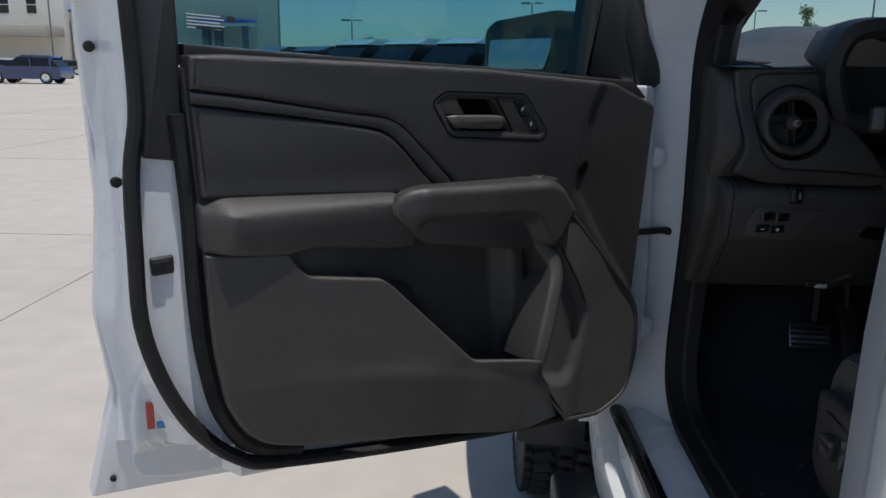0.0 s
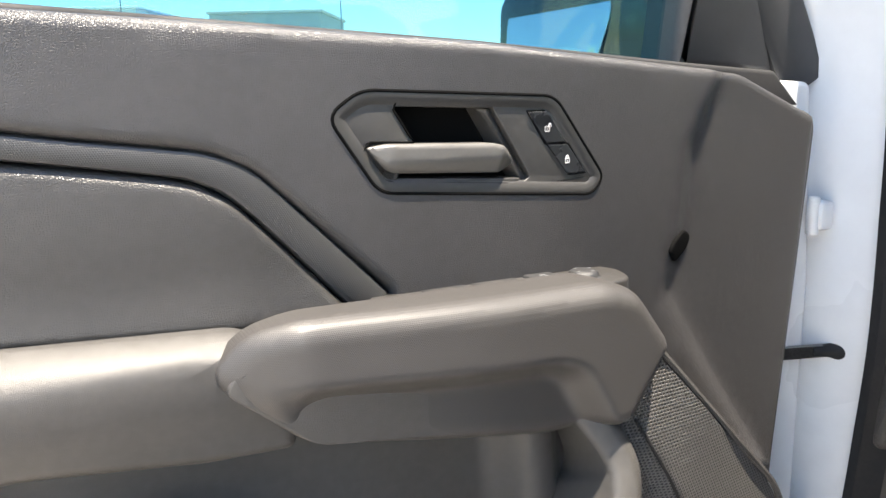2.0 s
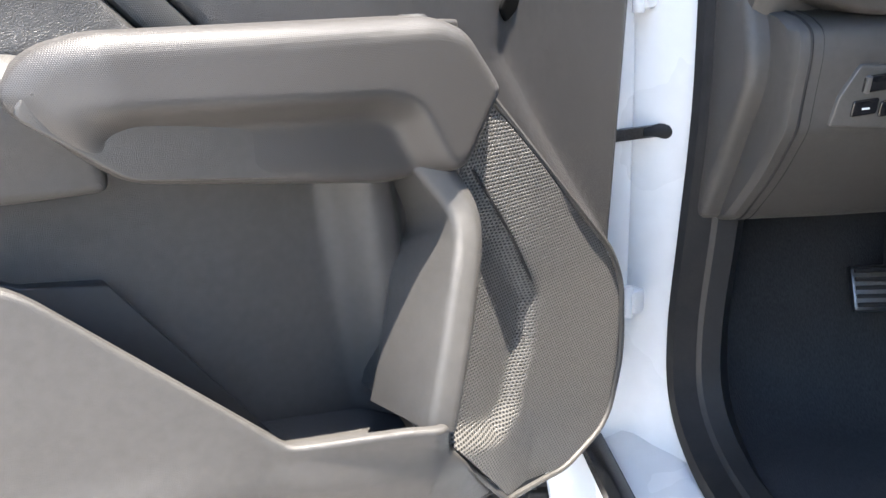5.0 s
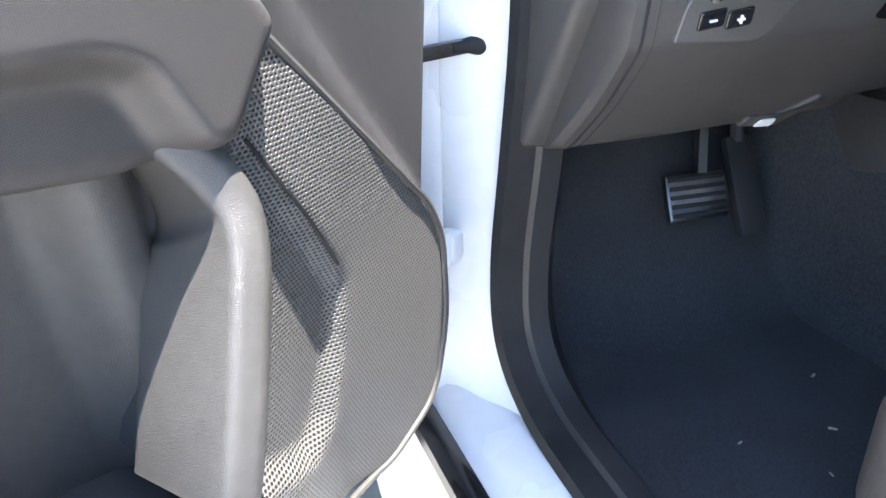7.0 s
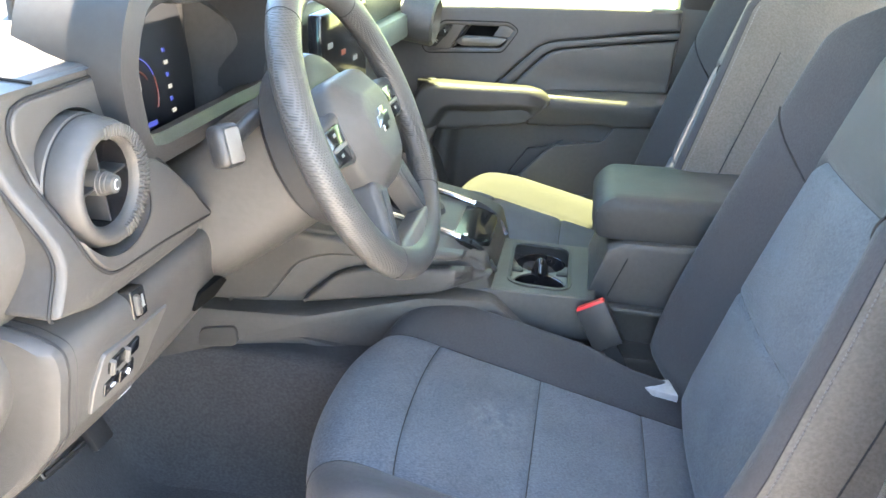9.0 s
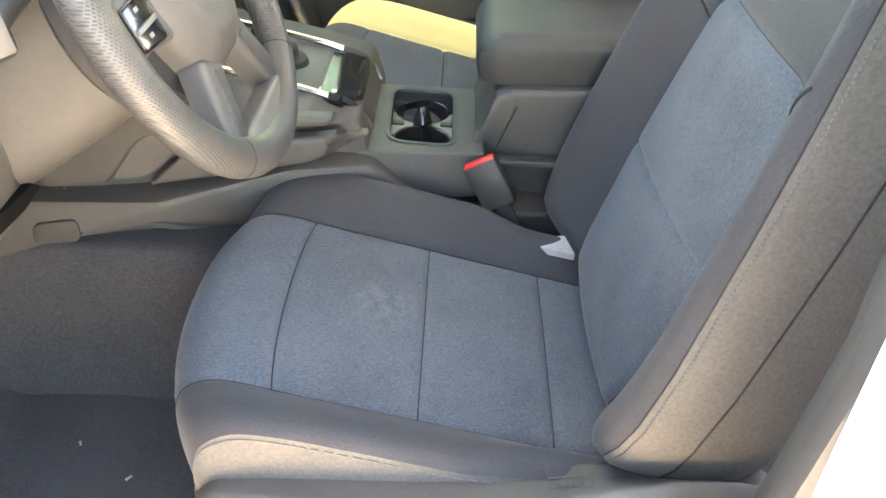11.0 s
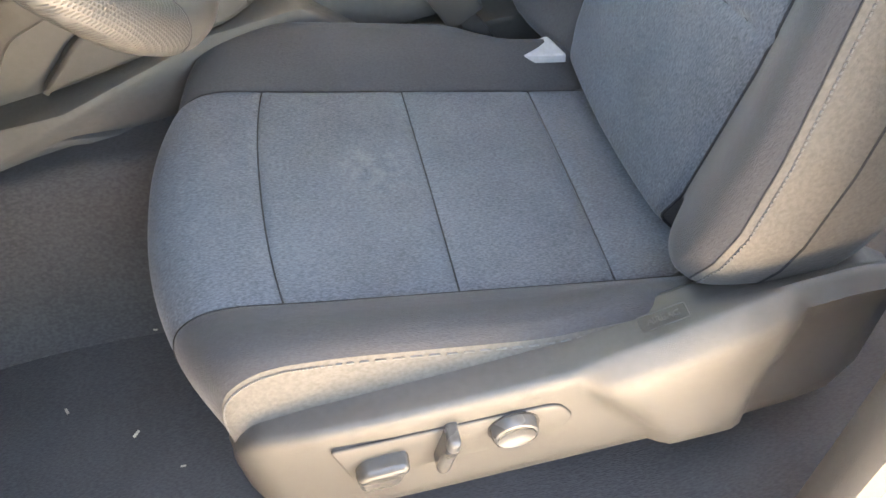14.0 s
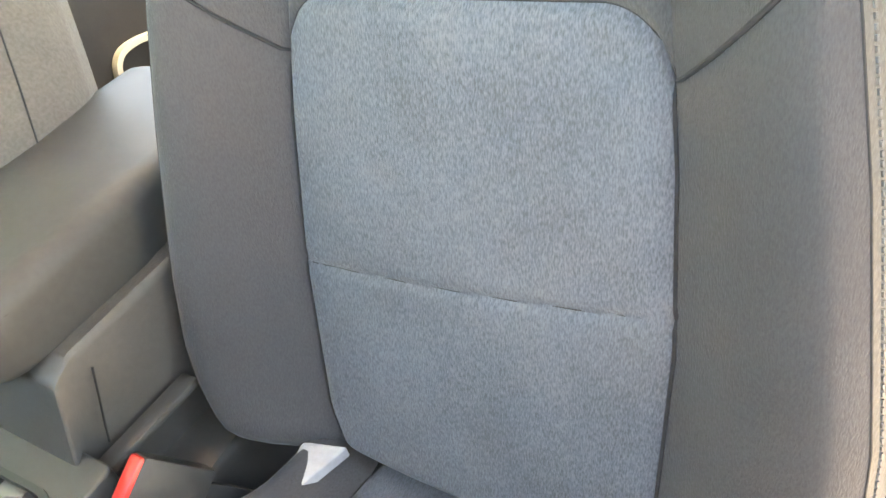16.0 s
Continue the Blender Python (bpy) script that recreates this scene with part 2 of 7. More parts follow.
def away(poly, x, y):
    """Signed distance to a polygon's outline, positive inside."""
    best = 9.0
    for i, (x2, y2) in enumerate(poly):
        x1, y1 = poly[i - 1]
        dx, dy = x2 - x1, y2 - y1
        t = max(0, min(1, ((x - x1) * dx + (y - y1) * dy) / max(1e-12, dx * dx + dy * dy)))
        best = min(best, math.hypot(x - x1 - t * dx, y - y1 - t * dy))
    return best if inside(poly, x, y) else -best


DOOR_AXES = lambda a, b, w: (a, w, b)


def slab(poly, back, front, r=0.003, drape=None, grid=0.0, to=DOOR_AXES, hole=None, steps=3, shell=False):
    """A plate with the outline poly (a, b), from depth back to depth front, with rounded front edges. drape(a, b) lifts its
    front, grid is the mesh width for that, hole a convex outline cut through it, shell keeps its thickness everywhere."""
    if area(poly) < 0:
        poly = poly[::-1]
    bm = bmesh.new()
    levels = [(0, back)] + [(r * (1 - math.cos(t)), front - r * (1 - math.sin(t))) for t in [math.pi / 2 * j / steps for j in range(steps + 1)]]
    rings = []
    for d, w in levels:
        ring = inset(poly, d) if d > 1e-7 else poly
        rings.append([bm.verts.new((x, y, w)) for x, y in ring])
    k = len(poly)
    for lo, hi in zip(rings, rings[1:]):
        for i in range(k):
            bm.faces.new((lo[i - 1], lo[i], hi[i], hi[i - 1]))
    caps = [bm.faces.new(rings[-1]), bm.faces.new(rings[0][::-1])]
    if grid or hole:
        bmesh.ops.triangulate(bm, faces=caps)

    def cut(co, no):
        bmesh.ops.bisect_plane(bm, geom=bm.verts[:] + bm.edges[:] + bm.faces[:], dist=1e-6, plane_co=co, plane_no=no)

    if grid:
        xs, ys = [p[0] for p in poly], [p[1] for p in poly]
        for i in range(1, int((max(xs) - min(xs)) / grid) + 1):
            cut((min(xs) + i * grid, 0, 0), (1, 0, 0))
        for i in range(1, int((max(ys) - min(ys)) / grid) + 1):
            cut((0, min(ys) + i * grid, 0), (0, 1, 0))
    if hole:
        for i, p in enumerate(hole):
            q = hole[i - 1]
            cut((*p, 0), (-(p[1] - q[1]), p[0] - q[0], 0))
        gone = [f for f in bm.faces if inside(hole, *f.calc_center_median()[:2])]
        bmesh.ops.delete(bm, geom=gone, context="FACES")
    span = max(1e-6, front - back)
    for v in bm.verts:
        a, b_, w = v.co
        if drape:
            w += drape(a, b_) * (1.0 if shell else max(0.0, (w - back) / span))
        v.co = to(a, b_, w)
    bmesh.ops.recalc_face_normals(bm, faces=bm.faces)
    return bm


def band(one, two, back, front, r=0.004, to=DOOR_AXES):
    """A strip between two edge lines of equally many points, with rounded edges."""
    rings = []
    for p, q in zip(one, two):
        p, q = Vector(p), Vector(q)
        d = (q - p).normalized()
        line = [(p, back), (p, front - r), (p + d * r * 0.3, front - r * 0.3), (p + d * r, front), (q - d * r, front), (q - d * r * 0.3, front - r * 0.3), (q, front - r), (q, back)]
        rings.append([to(c.x, c.y, w) for c, w in line])
    return loft(rings)


def smooth_path(points, n=6, closed=False):
    """A Catmull-Rom curve through the points."""
    pts, out = [Vector(p) for p in points], []
    count = len(pts)
    for i in range(count if closed else count - 1):
        p = [pts[(i + j) % count] if closed else pts[min(max(i + j, 0), count - 1)] for j in (-1, 0, 1, 2)]
        for k in range(n):
            t = k / n
            out.append(0.5 * (2 * p[1] + (p[2] - p[0]) * t + (2 * p[0] - 5 * p[1] + 4 * p[2] - p[3]) * t * t + (3 * p[1] - p[0] - 3 * p[2] + p[3]) * t ** 3))
    if not closed:
        out.append(pts[-1])
    return out


def sweep(path, profile, closed=False, up=(0, 0, 1), bm=None, size=None):
    """A closed profile (side, up) drawn along a path. size(t): its scale on the way."""
    bm = bm or bmesh.new()
    path, rings = [Vector(p) for p in path], []
    count = len(path)
    for i, p in enumerate(path):
        ahead = (path[(i + 1) % count] if closed or i < count - 1 else p) - (path[i - 1] if closed or i else p)
        ahead.normalize()
        side = ahead.cross(Vector(up))
        side = side.normalized() if side.length > 1e-5 else Vector((1, 0, 0))
        top = side.cross(ahead)
        k = size(i / max(1, count - 1)) if size else 1.0
        rings.append([bm.verts.new(p + side * a * k + top * b_ * k) for a, b_ in profile])
    n = len(profile)
    for i in range(count if closed else count - 1):
        lo, hi = rings[i], rings[(i + 1) % count]
        for j in range(n):
            bm.faces.new((lo[j - 1], lo[j], hi[j], hi[j - 1]))
    if not closed:
        bm.faces.new(rings[0]), bm.faces.new(rings[-1][::-1])
    bmesh.ops.recalc_face_normals(bm, faces=bm.faces)
    return bm


def ring_of(r, n=10, sx=1.0, sy=1.0):
    return [(r * sx * math.cos(2 * math.pi * i / n), r * sy * math.sin(2 * math.pi * i / n)) for i in range(n)]


def box(x0, x1, y0, y1, z0, z1, r=0.004, seg=2, bm=None):
    """A block with bevelled edges."""
    mine = bmesh.new()
    bmesh.ops.create_cube(mine, size=1)
    for v in mine.verts:
        v.co = ((x0 + x1) / 2 + v.co.x * (x1 - x0), (y0 + y1) / 2 + v.co.y * (y1 - y0), (z0 + z1) / 2 + v.co.z * (z1 - z0))
    if r:
        bmesh.ops.bevel(mine, geom=mine.edges[:], offset=r, segments=seg, profile=0.5, affect="EDGES")
    if bm is None:
        return mine
    return merge(bm, mine)


def merge(bm, other):
    me = bpy.data.meshes.new("joined")
    other.to_mesh(me)
    other.free()
    bm.from_mesh(me)
    bpy.data.meshes.remove(me)
    return bm


def moved(bm, m):
    bmesh.ops.transform(bm, matrix=m, verts=bm.verts)
    return bm


def lathe(profile, m, n=32):
    """A turned shape: (radius, height) pairs round the local z axis, placed by m."""
    bm, rings = bmesh.new(), []
    for r, h_ in profile:
        rings.append([bm.verts.new((r * math.cos(2 * math.pi * i / n), r * math.sin(2 * math.pi * i / n), h_)) for i in range(n)] if r > 1e-6 else [bm.verts.new((0, 0, h_))])
    for lo, hi in zip(rings, rings[1:]):
        for i in range(n):
            a = [lo[i - 1], lo[i]] if len(lo) > 1 else [lo[0]]
            c = [hi[i], hi[i - 1]] if len(hi) > 1 else [hi[0]]
            if len(a) + len(c) > 2:
                bm.faces.new(a + c)
    bmesh.ops.recalc_face_normals(bm, faces=bm.faces)
    return moved(bm, m)


def surface(nu, nv, f, u0=0.0, u1=1.0, v0=0.0, v1=1.0):
    """An open sheet f(u, v)."""
    bm = bmesh.new()
    g = [[bm.verts.new(f(u0 + (u1 - u0) * i / nu, v0 + (v1 - v0) * j / nv)) for j in range(nv + 1)] for i in range(nu + 1)]
    for i in range(nu):
        for j in range(nv):
            bm.faces.new((g[i][j], g[i + 1][j], g[i + 1][j + 1], g[i][j + 1]))
    return bm


def loft(rings, cap=True, closed=True):
    """Rings of equally many points joined one after another."""
    bm = bmesh.new()
    vs = [[bm.verts.new(p) for p in r] for r in rings]
    n = len(vs[0])
    for lo, hi in zip(vs, vs[1:]):
        for i in range(0 if closed else 1, n):
            bm.faces.new((lo[i - 1], lo[i], hi[i], hi[i - 1]))
    if cap:
        bm.faces.new(vs[0][::-1]), bm.faces.new(vs[-1])
    bmesh.ops.recalc_face_normals(bm, faces=bm.faces)
    return bm


# ---- the doors ----
DOOR_TURN = 214.43
U_CREASE = ([0.78, 0.80, 0.93, 1.03, 1.08, 1.17, 1.23], [0.09, 0.11, 0.21, 0.278, 0.262, 0.25, 0.215])


def front_fall(u, z):
    line = lerp(z, *U_CREASE) + 0.006
    sharp = lerp(z, [0.80, 1.02, 1.12, 1.20], [0.016, 0.009, 0.012, 0.017])
    return -sharp * ease((line - u) / 0.036) - (0.020 - sharp) * min(1.0, max(0.0, (line - u) / max(0.02, line - 0.06)))


def low_lift(u, z):
    """How far the lower panel stands out from the door."""
    out = lerp(u, [0.06, 0.14, 0.26, 0.30, 0.40, 0.45, 0.57, 0.70, 0.85, 1.0], [0.05, 0.055, 0.075, 0.10, 0.155, 0.166, 0.114, 0.088, 0.060, 0.045])
    ledge = lerp(u, [0.40, 0.57, 0.67, 0.78], [0.715, 0.752, 0.768, 0.781])
    out += 0.009 * ease((ledge + 0.012 - z) / 0.034) * ease((0.84 - u) / 0.20) * ease((u - 0.30) / 0.12)
    return out * lerp(z, [0.55, 0.60, 0.66, 0.72, 0.765, 0.80, 1.2], [0.42, 0.55, 0.74, 0.90, 1.0, 0.985, 0.985])


COLUMN = [(0.440, 0.140, 0.748), (0.424, 0.136, 0.792), (0.398, 0.122, 0.850), (0.380, 0.108, 0.888), (0.377, 0.096, 0.914), (0.392, 0.080, 0.946), (0.412, 0.060, 0.975)]
RIDGE = [(0.352, 0.942), (0.300, 0.868), (0.266, 0.812), (0.257, 0.795), (0.262, 0.740), (0.286, 0.676), (0.315, 0.656), (0.368, 0.672)]


def grille_lift(u, z):
    """The loudspeaker grille: a flat front and a dished cheek beside the pocket's column."""
    cheek = RIDGE + [(0.50, 0.690), (0.50, 0.960)]
    out = lerp(u, [0.08, 0.26, 0.34, 0.44], [0.052, lerp(z, [0.56, 0.66, 0.81, 1.0], [0.058, 0.066, 0.074, 0.088]), 0.088, 0.098])
    out -= lerp(z, [0.66, 0.74, 0.82, 0.94], [0.016, 0.014, 0.012, 0.006]) * ease((away(cheek, u, z) + 0.004) / 0.024)
    side = ((u - 0.302) * 0.175 - (z - 0.576) * 0.144) / 0.2266
    return min(out, low_lift(u, z) - 0.004) if side > 0 and z < 0.76 else out


BEZEL = [(0.5975, 1.201), (0.5715, 1.2195), (0.400, 1.2135), (0.3475, 1.144), (0.3595, 1.1295), (0.5585, 1.1435)]


def door_trim(door):
    """All inner parts of a front door, in (u backwards, w inwards, z up)."""
    carrier = rounded([(0.995, 1.262), (0.992, 1.19), (0.984, 1.07), (0.981, 0.98), (0.975, 0.836), (0.961, 0.737), (0.932, 0.678), (0.895, 0.648), (0.82, 0.630), (0.65, 0.608),
                       (0.46, 0.584), (0.285, 0.562), (0.166, 0.552), (0.10, 0.58), (0.075, 0.68), (0.075, 0.80), (0.058, 1.0), (0.042, 1.19), (0.165, 1.222), (0.47, 1.246)], 0.02)
    part("trim_carrier", slab(carrier, -0.015, 0.012, 0.006), PLASTIC_DARK, door)
    upper = rounded([(0.990, 1.272, 0.004), (0.990, 1.2245, 0.002), (0.895, 1.2125), (0.779, 1.1925), (0.702, 1.1820, 0.01), (0.678, 1.1775, 0.008), (0.650, 1.1640, 0.008), (0.618, 1.1335, 0.01), (0.552, 1.068, 0.004), (0.545, 1.03), (0.36, 1.0),
                     (0.333, 1.012, 0.004), (0.128, 0.818, 0.01), (0.085, 0.80, 0.004), (0.064, 1.0), (0.050, 1.188, 0.006), (0.165, 1.232), (0.235, 1.237), (0.474, 1.256), (0.713, 1.266), (0.943, 1.274)], 0.012, 5)
    hole = rounded(BEZEL[::-1], 0.012, 3)
    part("upper_panel", slab(upper, -0.01, 0.036, 0.009, front_fall, 0.012, hole=hole, steps=4), VINYL, door, "grained black vinyl upper panel")
    high = smooth_path([(0.990, 1.2225, 0), (0.895, 1.2105, 0), (0.779, 1.1925, 0), (0.708, 1.1830, 0), (0.680, 1.1780, 0), (0.651, 1.1645, 0), (0.619, 1.134, 0), (0.588, 1.103, 0), (0.552, 1.066, 0)], 6)
    deep = smooth_path([(0.990, 1.2055, 0), (0.888, 1.1915, 0), (0.779, 1.1755, 0), (0.712, 1.1645, 0), (0.690, 1.159, 0), (0.667, 1.146, 0), (0.633, 1.112, 0), (0.609, 1.086, 0), (0.580, 1.054, 0)], 6)
    part("accent_strip", band([p[:2] for p in high], [p[:2] for p in deep], 0.0, 0.0345, 0.005), STRIP, door, "finely ribbed black accent strip")
    pad = rounded([(0.988, 1.2035, 0.004), (0.888, 1.1895), (0.779, 1.1745, 0.02), (0.712, 1.1635, 0.01), (0.690, 1.158, 0.008), (0.667, 1.145, 0.008), (0.633, 1.111, 0.01), (0.609, 1.085, 0.01), (0.586, 1.058, 0.006), (0.600, 1.045), (0.67, 1.052), (0.83, 1.062), (0.96, 1.067), (0.982, 1.070, 0.004)], 0.012, 5)
    part("insert_pad", slab(pad, 0.0, 0.031, 0.008, lambda u, z: 0.010 * ease((1.10 - z) / 0.06) + 0.004 * math.sin(max(0, min(1, (z - 1.07) / 0.12)) * math.pi), 0.012, steps=4), VINYL_PAD, door, "padded black vinyl door insert")
    rest = rounded([(0.988, 1.0715, 0.02), (0.672, 1.058, 0.012), (0.640, 1.040), (0.636, 0.966), (0.700, 0.968), (0.822, 0.984, 0.02), (0.862, 0.976, 0.02), (0.986, 0.990, 0.012)], 0.01, 5)
    part("armrest_pad", slab(rest, 0.0, 0.072, 0.010, lambda u, z: -0.012 * ease((1.03 - z) / 0.06) - 0.034 * min(1.0, max(0.0, (z - 1.043) / 0.026)) ** 1.3 - 0.030 * ease((u - 0.945) / 0.05), 0.008, steps=5), ARMREST, door, "long grained plastic armrest pad")

    # the pull grip that stands out over the pocket
    grip = rounded([(0.700, 1.034, 0.02), (0.676, 1.062, 0.02), (0.640, 1.070), (0.394, 1.069, 0.02), (0.362, 1.058, 0.012), (0.324, 1.008, 0.012), (0.366, 0.944, 0.012), (0.43, 0.940), (0.630, 0.972, 0.02)], 0.012, 5)
    cup = rounded([(0.72, 1.030), (0.44, 1.0155, 0.02), (0.414, 1.004, 0.02), (0.376, 0.938), (0.42, 0.91), (0.66, 0.94), (0.74, 1.0)], 0.012, 5)

    def grip_lift(u, z):
        crown = 0.014 * ease((0.66 - u) / 0.18) - 0.018 * ease((u - 0.63) / 0.07)
        return crown - 0.026 * ease((away(cup, u, z) + 0.002) / 0.026) * ease((0.675 - u) / 0.06)

    core = rounded([(0.692, 1.026, 0.01), (0.670, 1.050, 0.01), (0.400, 1.050, 0.01), (0.372, 1.044, 0.01), (0.334, 1.004, 0.01), (0.372, 0.950), (0.43, 0.946), (0.630, 0.976)], 0.01)
    part("grip_core", slab(core, 0.01, 0.082, 0.002), PLASTIC, door)
    part("pull_grip", slab(grip, 0.060, 0.098, 0.017, grip_lift, 0.0035, steps=7), TEXTURED, door, "knurled dark grey pull grip standing out from the door")
    flat = lambda a, c, w: (a, c, w)
    panel = part("switch_panel", slab(rounded([(0.570, 0.024), (0.352, 0.024), (0.340, 0.050), (0.352, 0.082), (0.40, 0.092), (0.566, 0.086)], 0.012), 1.040, 1.0640, 0.003, to=flat), SMOOTH, door, "window switch panel on top of the grip")
    for u0, u1 in ((0.526, 0.488), (0.482, 0.440)):
        well = part("switch_well", slab(rounded([(u0, 0.034), (u1, 0.034), (u1, 0.076), (u0, 0.076)], 0.003), 1.050, 1.0646, 0.0004, to=flat), PLASTIC_DARK, panel, "dark well round the window switch")
        mid = (u0 + u1) / 2 + 0.003
        rock = lambda a, c: 0.0014 * math.cos((a - mid) / 0.013 * 1.5) - 0.012 * max(0.0, (c - 0.060) / 0.016) ** 2 * 0.3
        part("window_switch", slab(rounded([(mid - 0.013, 0.040), (mid + 0.013, 0.040), (mid + 0.012, 0.072), (mid - 0.012, 0.072)], 0.003), 1.050, 1.0645, 0.002, rock, 0.004, to=flat), SMOOTH, well, "scooped window rocker switch")
        part("window_mark", sweep([(mid - 0.003, 0.050, 1.0661), (mid + 0.003, 0.050, 1.0661), (mid + 0.003, 0.056, 1.0661), (mid - 0.003, 0.056, 1.0661)], ring_of(0.0004, 4), True), GREY_PRINT, well)
    lockout = part("lockout_switch", slab(rounded([(0.404, 0.036), (0.432, 0.036), (0.432, 0.064), (0.404, 0.064)], 0.003), 1.050, 1.0662, 0.002, to=flat), PLASTIC_DARK, panel, "window lockout key")
    part("lock_mark", sweep([(0.4150, 0.046, 1.0664), (0.4210, 0.046, 1.0664), (0.4210, 0.051, 1.0664), (0.4150, 0.051, 1.0664)], ring_of(0.0004, 4), True), GREY_PRINT, lockout)
    knob = part("mirror_knob", lathe([(0.0, 0.0745), (0.010, 0.0747), (0.0125, 0.073), (0.0135, 0.070), (0.0165, 0.069), (0.017, 0.060)], Matrix.Translation((0.384, 0.058, 0.9945)), 28), PLASTIC_DARK, panel, "round mirror adjusting knob")
    for k in range(4):
        a = k * math.pi / 2 + 0.4
        part("knob_arrow", box(0.384 + 0.0085 * math.cos(a) - 0.0016, 0.384 + 0.0085 * math.cos(a) + 0.0016, 0.058 + 0.0085 * math.sin(a) - 0.0007, 0.058 + 0.0085 * math.sin(a) + 0.0007, 1.0690, 1.0695, 0), GREY_PRINT, knob)

    # lower panel, pocket and loudspeaker grille
    low = rounded([(0.986, 0.988, 0.004), (0.981, 0.846), (0.967, 0.749), (0.937, 0.693, 0.03), (0.90, 0.663, 0.02), (0.833, 0.645), (0.674, 0.628), (0.512, 0.604), (0.40, 0.588), (0.30, 0.572, 0.01), (0.430, 0.728, 0.003), (0.438, 0.756, 0.006), (0.470, 0.762, 0.01), (0.556, 0.766, 0.008), (0.700, 0.914, 0.012), (0.716, 0.926, 0.008), (0.836, 0.941, 0.012), (0.862, 0.980, 0.004)], 0.015, 5)
    part("lower_panel", slab(low, 0.0, 0.010, 0.005, lambda u, z: low_lift(u, z) - 0.010, 0.009, steps=4, shell=True), PLASTIC, door, "moulded dark grey lower door panel")

    def pocket_lift(u, z):
        lean = 0.10 * (z - 0.80)
        ridge = 0.034 * ease((0.452 + lean - u) / 0.035) - 0.016 * ease((0.400 + lean - u) / 0.02)
        return ridge + 0.016 * ease((u - 0.6) / 0.2)

    back = [(0.88, 1.0), (0.88, 0.90), (0.72, 0.88), (0.60, 0.74), (0.36, 0.70), (0.34, 0.90), (0.36, 0.99)]
    part("map_pocket", slab(back, -0.01, 0.018, 0.002, pocket_lift, 0.008), PLASTIC, door, "open map pocket with a bottle recess")
    part("pocket_floor", slab([(0.62, 0.012), (0.62, 0.060), (0.56, 0.074), (0.43, 0.112), (0.40, 0.012)], 0.692, 0.705, 0.003, to=lambda a, c, w: (a, c, w + max(0.0, a - 0.56) * 0.9)), PLASTIC, door, "floor of the pocket")
    # a black sheet on the pocket's wall stands in for the shaded slot
    part("slot_shade", slab([(0.735, 0.930), (0.700, 0.909), (0.644, 0.8966), (0.5107, 0.697), (0.62, 0.697), (0.76, 0.85)], 0.02, 0.0375, 0.0015), PLASTIC_DARK, door, "added black sheet for the shade deep in the map pocket")
    inner = smooth_path([(u + 0.012, w - 0.006, z) for u, w, z in COLUMN], 5)
    part("pocket_wall", surface(len(inner) - 1, 8, lambda a, v: inner[int(round(a))].lerp(Vector((inner[int(round(a))].x - 0.012, 0.028, inner[int(round(a))].z - 0.004)), v), 0, len(inner) - 1), PLASTIC, door, "side wall of the pocket")
    part("pocket_column", sweep(smooth_path(COLUMN, 6), rounded([(-0.016, -0.075), (0.016, -0.075), (0.016, 0.010), (0.006, 0.016), (-0.014, 0.010)], 0.007, 5), False, (0, 1, 0)), PLASTIC, door, "rounded column between the pocket and the grille")
    mesh_line = rounded([(0.336, 1.009, 0.006), (0.128, 0.810, 0.02), (0.104, 0.765, 0.02), (0.098, 0.675, 0.03), (0.122, 0.590, 0.03), (0.20, 0.558, 0.02), (0.302, 0.576, 0.008), (0.434, 0.737, 0.006), (0.410, 0.815, 0.02), (0.376, 0.890, 0.01), (0.368, 0.945, 0.01)], 0.01, 5)
    part("speaker_grille", slab(inset(mesh_line[::-1] if area(mesh_line) < 0 else mesh_line, 0.0035), 0.0, 0.002, 0.001, lambda u, z: grille_lift(u, z) - 0.002, 0.006), GRILLE, door, "perforated black loudspeaker grille")
    rim = [(u, grille_lift(u, z) + 0.0005, z) for u, z in mesh_line]
    part("grille_rim", sweep(rim, ring_of(0.0035, 8), True, (0, 1, 0)), PLASTIC, door)
    # a black tube draws the shade below the step in the grille
    part("fold_shade", sweep(smooth_path([(u, grille_lift(u, z) + 0.0008, z) for u, z in [(lerp(k, [0, 6, 10], [0.350, 0.300, 0.268]), lerp(k, [0, 6, 10], [0.940, 0.868, 0.815])) for k in range(11)]], 3), ring_of(0.0016, 6), False, (0, 1, 0)), RUBBER, door, "black line for the shade along the grille's fold")
    # the hole isn't cut: a black slab gives its shade
    part("clip_recess", slab(rounded([(0.270, 1.069), (0.262, 1.079), (0.243, 1.087), (0.231, 1.080), (0.237, 1.066), (0.256, 1.056)], 0.006), -0.005, 0.0392, 0.002, front_fall, 0.006), UNLIT, door, "black patch for the shade in the trim clip recess")

    # the inner handle
    line = rounded(BEZEL, 0.012, 5)
    bezel = part("handle_bezel", sweep([(u, 0.0358, z) for u, z in line], [(0.0, -0.014), (-0.0003, -0.0010), (0.0012, 0.0006), (0.0035, 0.0009), (0.0095, -0.0008), (0.0108, -0.0022), (0.0112, -0.014)] if area(line) > 0 else
                                     [(0.0, -0.014), (0.0003, -0.0010), (-0.0012, 0.0006), (-0.0035, 0.0009), (-0.0095, -0.0008), (-0.0108, -0.0022), (-0.0112, -0.014)], True, (0, 1, 0)), SMOOTH, door, "hexagonal bezel round the inner door handle")
    # black tubes and slabs at the gaps draw the crevices' shade
    part("bezel_gap", sweep([(u, 0.0356, z) for u, z in line], ring_of(0.0015, 8), True, (0, 1, 0)), UNLIT, bezel)
